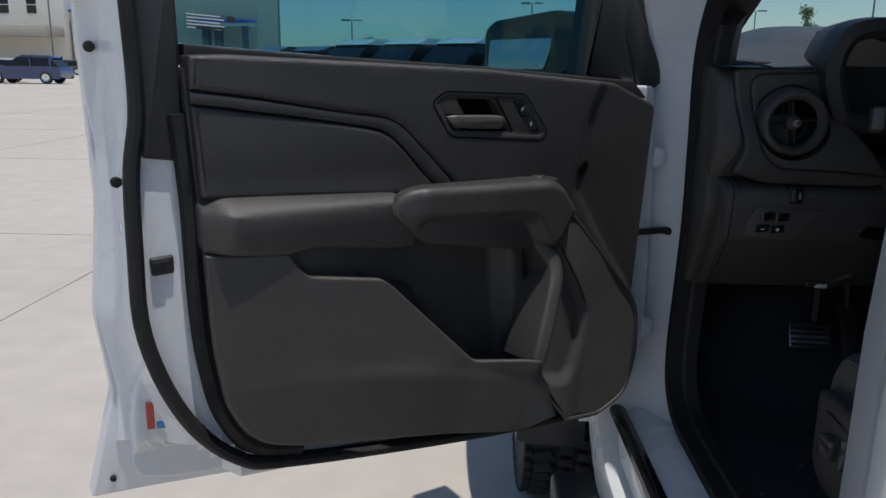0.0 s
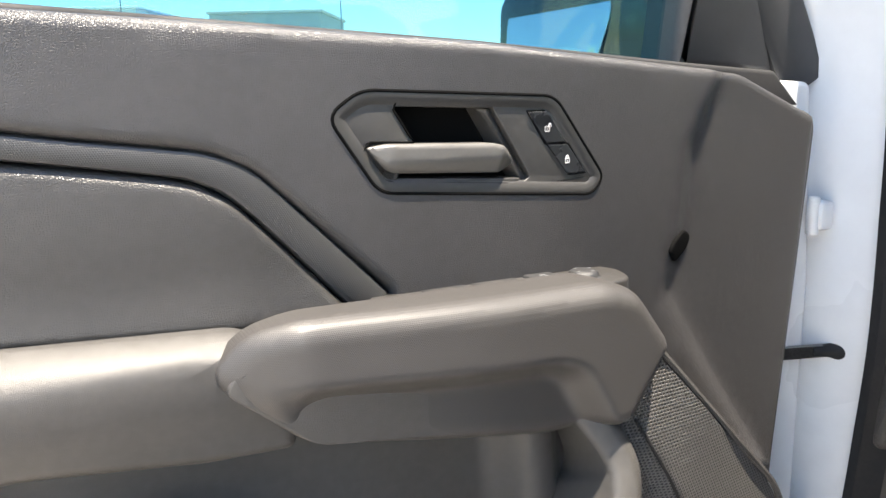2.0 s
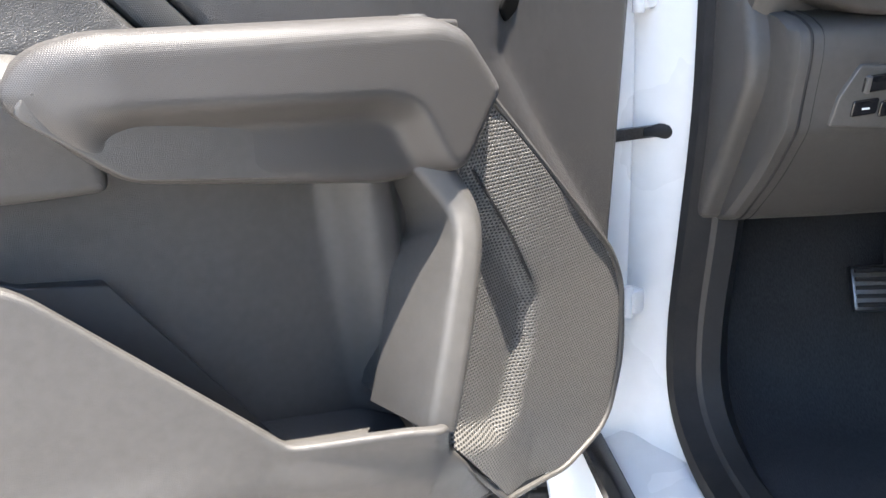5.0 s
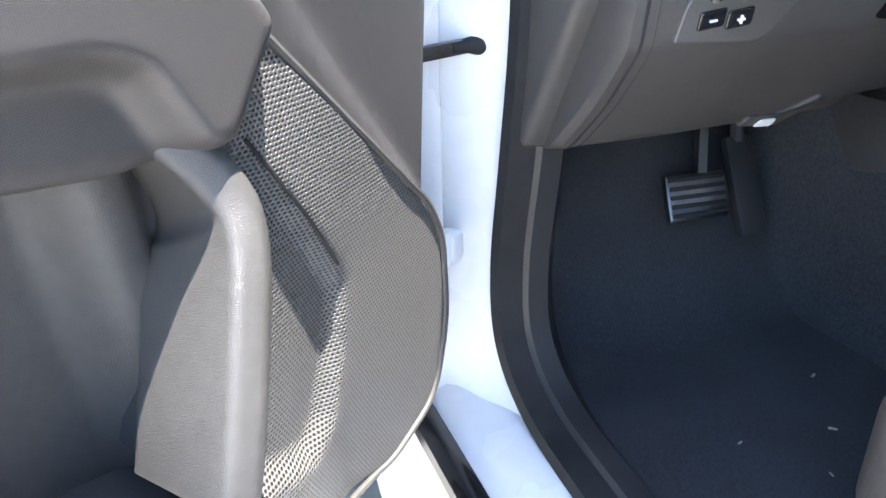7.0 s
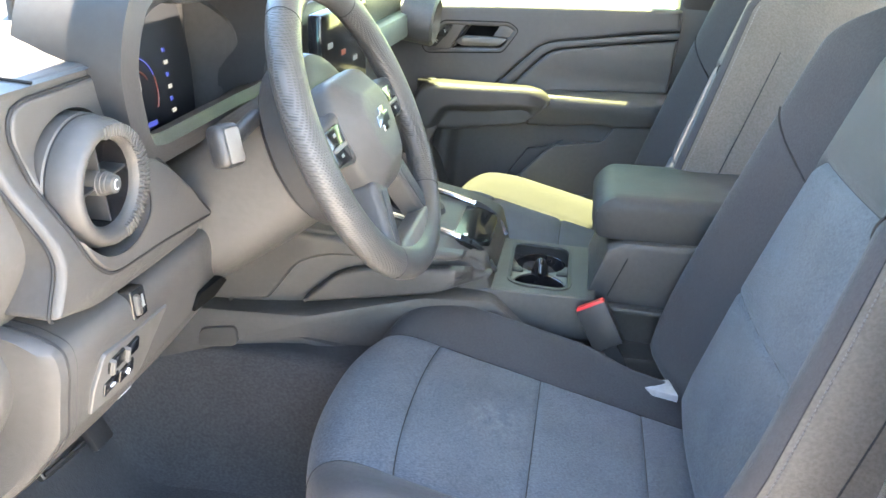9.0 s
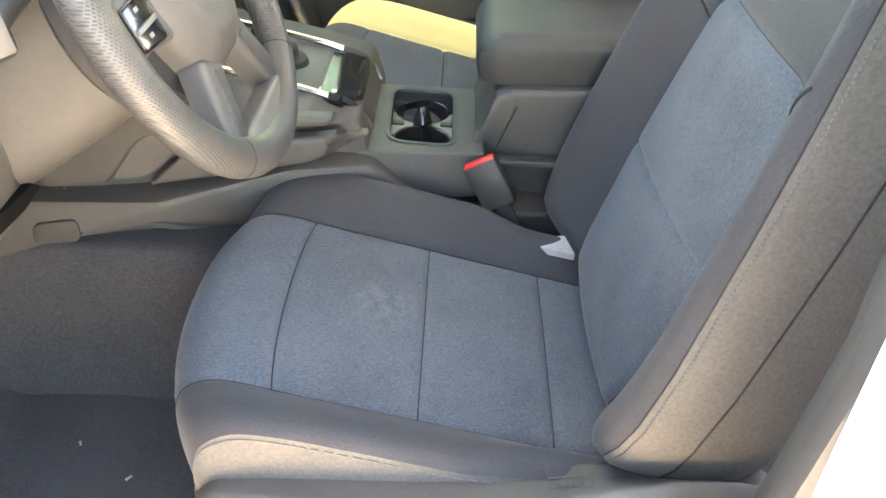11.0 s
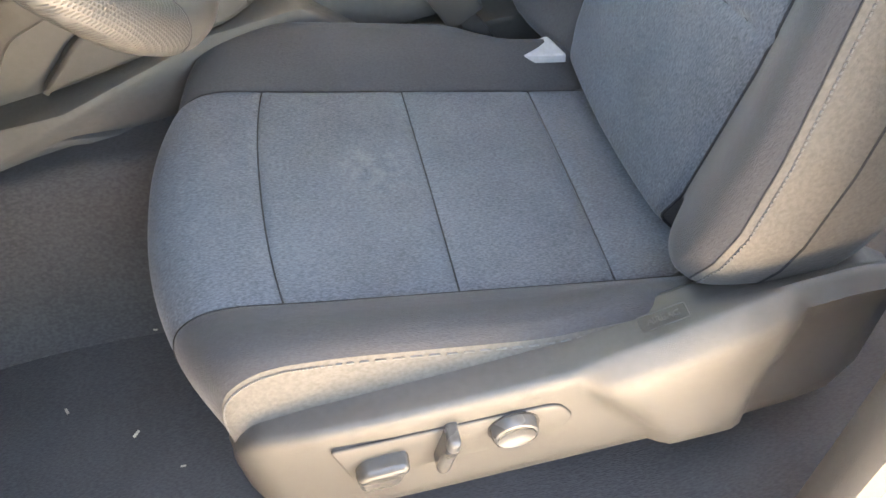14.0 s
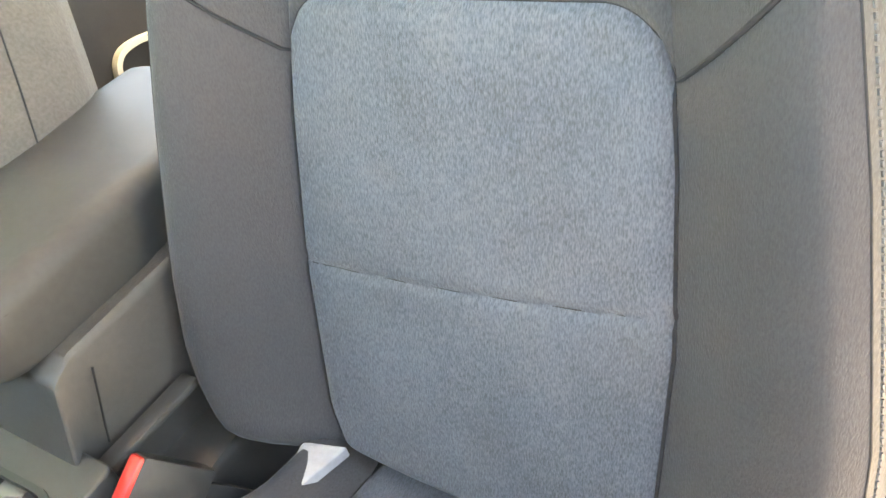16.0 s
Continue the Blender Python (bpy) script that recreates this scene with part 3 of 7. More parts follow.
    part("handle_plate", slab(rounded([(0.5905, 1.201), (0.5685, 1.2165), (0.541, 1.2150), (0.5455, 1.2050), (0.533, 1.186), (0.5275, 1.1795), (0.5655, 1.1812), (0.5715, 1.1745), (0.5560, 1.1535), (0.5450, 1.1500), (0.5450, 1.1465), (0.5575, 1.1475)], 0.0025), 0.0, 0.0344, 0.0012), SMOOTH, bezel)
    part("plate_gap", sweep([(u, 0.0345, z) for u, z in [(0.541, 1.2150), (0.5450, 1.2050), (0.533, 1.1865), (0.5285, 1.1800), (0.5645, 1.1815), (0.5705, 1.1745), (0.5560, 1.1540), (0.5450, 1.1505), (0.445, 1.1440)]], ring_of(0.0009, 6), False, (0, 1, 0)), UNLIT, bezel)
    part("lock_plate", slab(rounded([(0.4620, 1.212), (0.402, 1.2105), (0.354, 1.146), (0.362, 1.1345), (0.440, 1.1395), (0.4225, 1.1480), (0.4580, 1.2035)], 0.003), 0.0, 0.0344, 0.0012), SMOOTH, bezel)
    part("cavity_wall", slab(rounded([(0.4585, 1.206), (0.4215, 1.146), (0.4300, 1.143), (0.4760, 1.204)], 0.002), -0.01, 0.0300, 0.006, lambda u, z: -0.022 * ease((u - 0.428 - (z - 1.146) * 0.62) / 0.012), 0.004), SMOOTH, bezel, "slanting side wall of the recess")
    part("top_plate", slab([(0.548, 1.2170), (0.456, 1.2140), (0.456, 1.2050), (0.5455, 1.2072)], 0.0, 0.0344, 0.0012), SMOOTH, bezel)
    part("bottom_ledge", slab([(0.562, 1.1460), (0.438, 1.1390), (0.432, 1.1475), (0.558, 1.1545)], 0.0, 0.0345, 0.002), SMOOTH, bezel)
    # shallow plate whose black colour carries the recess's shade
    part("handle_cavity", slab([(0.58, 1.212), (0.43, 1.212), (0.43, 1.14), (0.58, 1.14)], -0.002, 0.0140, 0.001), UNLIT, bezel, "near-black plate for the shade in the recess behind the lever")
    lever = rounded([(0.5685, 1.1775, 0.003), (0.5500, 1.1575, 0.007), (0.4490, 1.1530, 0.006), (0.4340, 1.1590, 0.003), (0.4470, 1.1745, 0.007), (0.4620, 1.1775, 0.005), (0.553, 1.1800, 0.005)], 0.004, 4)
    part("lever", slab(lever, 0.020, 0.0420, 0.004, lambda u, z: -0.007 * ease((1.167 - z) / 0.012) - 0.008 * ease((0.456 - u) / 0.016) - 0.004 * ease((u - 0.545) / 0.02), 0.003, steps=4), SATIN, bezel, "satin grey pull lever")
    for quad, open_ in (([(0.4265, 1.2010), (0.4075, 1.2010), (0.3870, 1.1750), (0.4075, 1.1750)], True), ([(0.4065, 1.1735), (0.3860, 1.1735), (0.3665, 1.1490), (0.3860, 1.1485)], False)):
        cu, cz = sum(p[0] for p in quad) / 4, sum(p[1] for p in quad) / 4
        part("lock_gap", slab(rounded([(u + (0.0015 if u > cu else -0.0015), z + (0.0014 if z > cz else -0.0014)) for u, z in quad], 0.0016, 2), 0.02, 0.0348, 0.0004, steps=1), UNLIT, bezel)
        key = part("lock_switch", slab(rounded(quad, 0.0012, 2), 0.02, 0.0356, 0.0008, lambda u, z: 0.0012 * ease((z - 1.19) / 0.008), 0.004, steps=2), LOCK_KEY, bezel)
        bm = sweep([(cu - 0.0021, 0.0358, cz - 0.0032), (cu + 0.0021, 0.0358, cz - 0.0032), (cu + 0.0021, 0.0358, cz + 0.0003), (cu - 0.0021, 0.0358, cz + 0.0003)], ring_of(0.0003, 4), True, (0, 1, 0))
        sweep([(cu, 0.0358, cz - 0.0021), (cu, 0.0358, cz - 0.0010)], ring_of(0.0003, 4), False, (0, 1, 0), bm=bm)
        arch = [(cu - 0.0014 - (0.0026 if open_ else 0) + 0.0028 * k / 6, 0.0358, cz + 0.0003 + 0.0028 * math.sin(math.pi * k / 6) ** 0.6) for k in range(7)]
        part("padlock_mark", sweep(arch, ring_of(0.0003, 4), False, (0, 1, 0), bm=bm), MARK, key)


FLIP[0] = False
door = hung("front_door", pose(0.4501, 1.6735, 0, 0, 0, DOOR_TURN), "open white pickup front door with black grained inner trim", "car door", "front doors")
shell_line = rounded([(1.062, 0.560, 0.01), (1.150, 0.566, 0.008), (1.104, 0.742, 0.01), (1.119, 0.872), (1.101, 1.05), (1.107, 1.30, 0.004), (0.02, 1.235, 0.004), (-0.03, 1.0), (-0.03, 0.62), (0.03, 0.470, 0.03), (0.42, 0.495), (0.70, 0.525)], 0.02)
part("outer_skin", slab(shell_line, -0.150, -0.118, 0.004), WHITE_PAINT, door, "white painted outer door skin")
inner_line = rounded([(1.085, 0.590, 0.03), (1.086, 0.72), (1.066, 0.80), (1.070, 0.90), (1.068, 1.05), (1.056, 1.20), (1.056, 1.26, 0.01), (0.02, 1.225, 0.01), (0.0, 1.0), (0.0, 0.66), (0.06, 0.512, 0.05), (0.42, 0.52), (0.70, 0.55), (1.0, 0.572)], 0.03)


def jamb_fall(u, z):
    line = lerp(z, [0.60, 0.64, 0.72, 0.86, 1.0, 1.12, 1.30], [0.92, 0.955, 1.03, 1.080, 1.082, 1.078, 1.062])
    return -0.045 * ease((u - line) / 0.02) - 0.04 * ease((lerp(u, [0.1, 0.5, 0.85, 1.0], [0.528, 0.552, 0.598, 0.66]) - z) / 0.02)


part("inner_shell", slab(inner_line, -0.12, -0.016, 0.006, jamb_fall, 0.02), WHITE_PAINT, door, "white painted door jamb")
seal_path = smooth_path([(1.058, 0, 1.345), (1.056, 0, 1.20), (1.069, 0, 1.115), (1.073, 0, 1.0), (1.069, 0, 0.863), (1.020, 0, 0.726), (0.942, 0, 0.636), (0.846, 0, 0.606), (0.5, 0, 0.562), (0.20, 0, 0.536), (0.15, 0, 0.534)], 5)
part("weatherstrip", sweep(seal_path, ring_of(0.012, 10, 1.0, 1.2), False, (0, 1, 0)), RUBBER, door, "black rubber weatherstrip")
rear_band = smooth_path([(0.999, -0.004, 1.19), (0.990, -0.004, 1.07), (0.987, -0.004, 0.90), (0.978, -0.004, 0.80), (0.958, -0.004, 0.715), (0.912, -0.004, 0.650), (0.83, -0.004, 0.626)], 5)
part("trim_edge_seal", sweep(rear_band, ring_of(0.014, 8, 1.2, 1.0), False, (0, 1, 0)), RUBBER, door)
# window frame, glass and mirror
post = [(1.020, -0.05, 1.16), (1.024, -0.055, 1.35), (1.01, -0.075, 1.55), (0.97, -0.095, 1.70), (0.90, -0.105, 1.745), (0.70, -0.11, 1.76), (0.45, -0.10, 1.72), (0.25, -0.085, 1.58), (0.08, -0.075, 1.36), (0.00, -0.07, 1.22)]
part("window_frame", sweep(smooth_path(post, 5), [(-0.036, -0.035), (0.036, -0.035), (0.036, 0.030), (0.028, 0.035), (-0.028, 0.035), (-0.036, 0.030)], False, (0, 1, 0)), PLASTIC_DARK, door, "black window frame")
outer_post = [(p[0] + 0.052 * (1 if i < 3 else 0.4), p[1] - 0.045, p[2]) for i, p in enumerate(post[1:5])]
part("frame_post", sweep(smooth_path(outer_post, 5), [(-0.052, -0.02), (0.052, -0.02), (0.052, 0.02), (-0.052, 0.02)], False, (0, 1, 0)), WHITE_PAINT, door, "white window post")


def flange_ring(z):
    """One level of the pressed flange between the outer skin and the weatherstrip."""
    far = lerp(z, [0.66, 0.745, 0.873, 0.998, 1.137, 1.22, 1.348, 1.40], [1.106, 1.0975, 1.1165, 1.1045, 1.098, 1.1065, 1.1105, 1.112])
    near = lerp(z, [0.66, 0.74, 0.80, 0.863, 1.0, 1.115, 1.20, 1.345, 1.40], [0.985, 1.03, 1.050, 1.070, 1.074, 1.070, 1.058, 1.058, 1.058])
    line = [(far - 0.004, -0.150), (far, -0.130), (far - 0.001, -0.114), (far - 0.004, -0.109), (far - 0.016, -0.104), (far - 0.020, -0.100)]
    line += [(far - 0.020 + (near - far + 0.020) * k / 6, -0.100 + 0.075 * ease(k / 6)) for k in range(1, 7)] + [(near - 0.02, -0.03), (near - 0.02, -0.15)]
    return [(u, w, z) for u, w in line]


part("jamb_flange", loft([flange_ring(0.66 + 0.74 * k / 48) for k in range(49)]), WHITE_PAINT, door, "pressed white flange along the door's rear edge")
part("post_trim", slab(rounded([(1.052, 1.128), (1.052, 1.40), (0.992, 1.40), (0.992, 1.120)], 0.006), -0.05, -0.006, 0.006), PLASTIC_DARK, door, "black trim on the window post")
pane = part("window_pane", slab([(0.995, 1.22), (0.990, 1.40), (0.97, 1.60), (0.90, 1.73), (0.70, 1.745), (0.45, 1.70), (0.27, 1.58), (0.10, 1.35), (0.03, 1.2)], -0.062, -0.058, 0.001), TINT_GLASS, door, "green-tinted side window")
pane.visible_shadow = False
part("belt_seal", slab([(0.985, 1.288), (0.985, 1.24), (0.05, 1.20), (0.09, 1.236), (0.22, 1.244), (0.45, 1.2600), (0.80, 1.2765)], -0.056, -0.006, 0.005), RUBBER, door)
sail = rounded([(0.205, 1.238, 0.004), (0.185, 1.40, 0.01), (0.16, 1.47), (0.02, 1.40), (-0.055, 1.31, 0.03), (-0.06, 1.21, 0.02), (-0.03, 1.185, 0.01), (0.05, 1.185), (0.06, 1.232)], 0.01)
part("sail_panel", slab(sail, -0.085, -0.030, 0.012, lambda u, z: -0.03 * ease((0.12 - u) / 0.14)), PLASTIC_DARK, door, "black corner panel behind the mirror")
side_on = lambda a, c, w: (w, -a, c)
housing = rounded([(0.432, 1.262, 0.02), (0.430, 1.345, 0.03), (0.395, 1.366, 0.02), (0.170, 1.380, 0.02), (0.085, 1.355, 0.03), (0.085, 1.250, 0.02), (0.18, 1.240), (0.40, 1.246, 0.02)], 0.02, 5)
mirror = part("wing_mirror", slab(housing, 0.05, 0.170, 0.012, to=side_on, steps=4), GLOSS_BLACK, door, "black wing mirror")
part("mirror_pane", slab(rounded([(0.403, 1.262, 0.012), (0.402, 1.325, 0.02), (0.375, 1.340, 0.012), (0.178, 1.350, 0.012), (0.176, 1.305, 0.01), (0.195, 1.256, 0.012), (0.39, 1.256, 0.012)], 0.012), 0.165, 0.1715, 0.001, lambda a, c: 0.07 * (1.30 - c), 0.02, to=side_on), MIRROR, mirror, "mirror glass reflecting the sky")
door_trim(door)
# latch, plugs, labels, hinges
latch = part("latch", slab(rounded([(1.052, 0.980), (1.018, 0.982), (1.018, 0.955), (1.050, 0.953)], 0.004), -0.03, -0.008, 0.003), PLASTIC_DARK, door, "door latch plate")
part("latch_slot", slab(rounded([(1.050, 0.974), (1.030, 0.976), (1.030, 0.962), (1.048, 0.960)], 0.003), -0.02, -0.005, 0.001), RUBBER, latch)
for u, z in ((1.096, 1.283), (1.082, 1.090)):
    part("rubber_plug", lathe([(0, 0.003), (0.006, 0.003), (0.008, 0.001), (0.0082, -0.004)], pose(u, -0.094 if z > 1.2 else -0.052, z, -90, 0, 0), 18), RUBBER, door)
part("rubber_plug", lathe([(0, 0.003), (0.004, 0.003), (0.005, 0.001), (0.0052, -0.004)], pose(1.115, -0.115, 0.592, -90, 0, 0), 16), RUBBER, door)
label = part("warning_label", slab([(1.066, 0.738), (1.020, 0.731), (1.020, 0.685), (1.066, 0.692)], -0.0585, -0.0575, 0.0002), MARK, door, "small white, red and blue notice label")
RED_INK, BLUE_INK = plain("red_ink", (0.55, 0.10, 0.08), 0.6), plain("blue_ink", (0.10, 0.28, 0.58), 0.6)
INK = plain("dark_ink", (0.03, 0.03, 0.04), 0.6)
part("label_red", slab([(1.066, 0.738), (1.054, 0.736), (1.054, 0.6905), (1.066, 0.692)], -0.0577, -0.0572, 0.0001), RED_INK, label)
part("label_blue", slab([(1.052, 0.702), (1.022, 0.700), (1.022, 0.686), (1.052, 0.690)], -0.0577, -0.0572, 0.0001), BLUE_INK, label)
part("label_symbol", slab([(1.034, 0.722), (1.024, 0.7205), (1.024, 0.709), (1.034, 0.7105)], -0.0577, -0.0571, 0.0001), INK, label)
for k in range(3):
    part("label_line", slab([(1.050, 0.735 - k * 0.004), (1.024, 0.731 - k * 0.004), (1.024, 0.7295 - k * 0.004), (1.050, 0.7335 - k * 0.004)], -0.0577, -0.0572, 0.0001), BLUE_INK, label)
etch = part("glass_marking", slab([(0.952, 1.315), (0.912, 1.312), (0.912, 1.308), (0.952, 1.311)], -0.0575, -0.0568, 0.0001), INK, door, "printed marking in the window's corner")
for k in range(5):
    part("marking_line", slab([(0.965, 1.333 - 0.0048 * k), (0.915 - 0.006 * (k % 2), 1.330 - 0.0048 * k), (0.915 - 0.006 * (k % 2), 1.3283 - 0.0048 * k), (0.965, 1.3313 - 0.0048 * k)], -0.0575, -0.0568, 0.0001), MARK, etch)
part("marking_box", slab([(0.905, 1.331), (0.893, 1.330), (0.893, 1.321), (0.905, 1.322)], -0.0575, -0.0568, 0.0001), INK, etch)


# ---- the seats ----
CLOTH_YOKE = woven("grey_yoke_cloth", (0.062, 0.061, 0.062), 0.15, 0.0012, 0.12)
SEAT_KEY = grained("satin_switch_plastic", (0.060, 0.058, 0.056), 0.0006, 0.10, (0.24, 0.32))
PLASTIC_PALE = grained("pale_grey_plastic", (0.30, 0.30, 0.31), 0.0009, 0.12, (0.45, 0.58))
m = woven("smudged_seat_cloth", (0.083, 0.094, 0.109), 0.30, 0.0011, 0.12)
n, l = m.node_tree.nodes, m.node_tree.links
b = n["Principled BSDF"]
# a faint chalky smudge rubbed into the driver's cushion
at, gap, spots = n.new("ShaderNodeTexCoord"), n.new("ShaderNodeVectorMath"), n.new("ShaderNodeTexNoise")
gap.operation, gap.inputs[1].default_value = "DISTANCE", (0.955, 1.115, 0.742)
spots.inputs["Scale"].default_value, spots.inputs["Detail"].default_value = 60, 6
fade, mul, mix = n.new("ShaderNodeMapRange"), n.new("ShaderNodeMath"), n.new("ShaderNodeMix")
fade.inputs["From Min"].default_value, fade.inputs["From Max"].default_value = 0.055, 0.0
mul.operation, mix.data_type = "MULTIPLY", "RGBA"
l.new(at.outputs["Object"], gap.inputs[0]), l.new(at.outputs["Object"], spots.inputs["Vector"])
l.new(gap.outputs["Value"], fade.inputs[0]), l.new(fade.outputs[0], mul.inputs[0])
sharp = n.new("ShaderNodeMapRange")
sharp.inputs["From Min"].default_value, sharp.inputs["From Max"].default_value, sharp.inputs["To Max"].default_value = 0.42, 0.75, 0.28
l.new(spots.outputs[0], sharp.inputs[0]), l.new(sharp.outputs[0], mul.inputs[1])
l.new(b.inputs["Base Color"].links[0].from_socket, mix.inputs[6])
mix.inputs[7].default_value = (0.34, 0.34, 0.34, 1)
l.new(mul.outputs[0], mix.inputs[0]), l.new(mix.outputs[2], b.inputs["Base Color"])
CLOTH_SMUDGED = m
LENGTHS = [(0.76, 0.650), (0.90, 0.681), (1.065, 0.720), (1.225, 0.757), (1.295, 0.772), (1.335, 0.770), (1.362, 0.748), (1.372, 0.705), (1.366, 0.63)]
CUSHION_LINE = smooth_path([(0, y, z) for y, z in LENGTHS], 12)
SEAMS_Y = (0.893, 1.060, 1.240)


def cushion_point(across, along):
    """The cushion's top; across in metres from its middle, along 0..1 from back to front."""
    k = along * (len(CUSHION_LINE) - 1)
    i = min(int(k), len(CUSHION_LINE) - 2)
    p = CUSHION_LINE[i].lerp(CUSHION_LINE[i + 1], k - i)
    a = abs(across)
    front = ease((p.y - 1.15) / 0.20)
    lift = 0.005 * (1 - (a / 0.165) ** 2) if a < 0.165 else lerp(a, [0.165, 0.175, 0.185, 0.198, 0.21, 0.222, 0.234, 0.245, 0.254, 0.261, 0.2645, 0.2655], [0, 0.006, 0.015, 0.026, 0.035, 0.0415, 0.045, 0.045, 0.041, 0.034, 0.026, 0.020])
    lift += 0.020 * ease((1.02 - p.y) / 0.13) * ease((a - 0.175) / 0.05) if across < 0 else 0.0
    dip = 0.0
    if a < 0.166:
        for y in SEAMS_Y:
            dip -= 0.0050 * math.exp(-((p.y - y) / 0.0045) ** 2)
    dip -= 0.0060 * math.exp(-((a - 0.166) / 0.005) ** 2)
    back = front * (0.085 * max(0.0, a / 0.272) ** 2.4)
    if across > 0.166:
        across = 0.166 + (across - 0.166) * (1 - 0.38 * ease((1.0 - p.y) / 0.10))
    return Vector((across, p.y - back, p.z + (lift + dip) * (1 - 0.35 * front) - 0.012 * front * (a / 0.272) ** 2))


def rest_y(z):
    return 0.838 - (z - 0.69) * 0.285


def rest_edge(z):
    """Half the width of the backrest's middle panel, and of the whole, at a height."""
    return (lerp(z, [0.655, 0.70, 0.75, 0.90, 1.03, 1.09, 1.3], [0.135, 0.148, 0.165, 0.170, 0.162, 0.155, 0.13]),
            lerp(z, [0.655, 0.675, 0.69, 0.71, 0.735, 0.76, 0.79, 0.83, 0.90, 0.95, 1.05, 1.134, 1.25, 1.32, 1.36], [0.155, 0.185, 0.212, 0.240, 0.265, 0.283, 0.296, 0.303, 0.299, 0.291, 0.274, 0.256, 0.228, 0.20, 0.16]))


def yoke_line(t):
    """The height of the seam over the middle panel, with rounded corners."""
    k = max(0.0, (abs(t) - 0.72) / 0.28)
    return 1.085 + 0.045 * math.sqrt(max(0.0, 1 - min(1.0, k) ** 2))


# the section of a backrest bolster: across and forwards, rising slantwise from the seam to a crest near its outer edge
ROLL_K = [0.5 * k / 24 for k in range(25)]
ROLL_X = [(k / 24) ** 0.92 for k in range(25)]
ROLL_D = [-0.006 + 0.060 * math.sin(0.5 * math.pi * min(1.0, k / 20.5)) ** 1.1 - 0.010 * max(0.0, (k - 19) / 5) ** 2 for k in range(25)]


def rest_point(t, z):
    """The backrest's front and sides. t from -2 (behind) over -1 (seam) and 1 (seam) to 2 (behind)."""
    inner, outer = rest_edge(z)
    low = ease((z - 0.665) / 0.10)
    if t > 1:
        outer += (rest_edge(z + 0.022)[1] - outer) * min(1.0, (t - 1) * 2)
        low = ease((z - 0.640) / 0.09)
    s, sgn = abs(t), (1 if t >= 0 else -1)
    if s <= 1:
        x = t * inner
        d = 0.009 * (1 - t * t) - 0.007 * math.exp(-((s - 1) / 0.035) ** 2) - 0.004 * math.exp(-((z - 0.915 + 0.012 * t) / 0.0045) ** 2) - 0.006 * math.exp(-((z - yoke_line(t)) / 0.006) ** 2)
        d -= 0.05 * (1 - ease((z - 0.655) / 0.06))
    else:
        k = s - 1
        x = sgn * lerp(k, ROLL_K, [inner + (outer - inner) * q for q in ROLL_X]) if k <= 0.5 else sgn * (outer + lerp(k, [0.5, 0.52, 0.54, 0.58, 0.66, 0.8, 0.9, 1.0], [0, 0.005, 0.008, 0.010, 0.011, 0.006, -0.004, -0.026]))
        d = lerp(k, ROLL_K + [0.52, 0.54, 0.58, 0.66, 0.8, 1.0], ROLL_D + [0.038, 0.030, 0.014, -0.020, -0.078, -0.125])
        d = min(d, 0) + max(d, 0) * low - 0.06 * (1 - low)
    d -= 0.07 * ease((z - 1.26) / 0.12)
    return Vector((x, rest_y(z) + d, z + 0.28 * d))


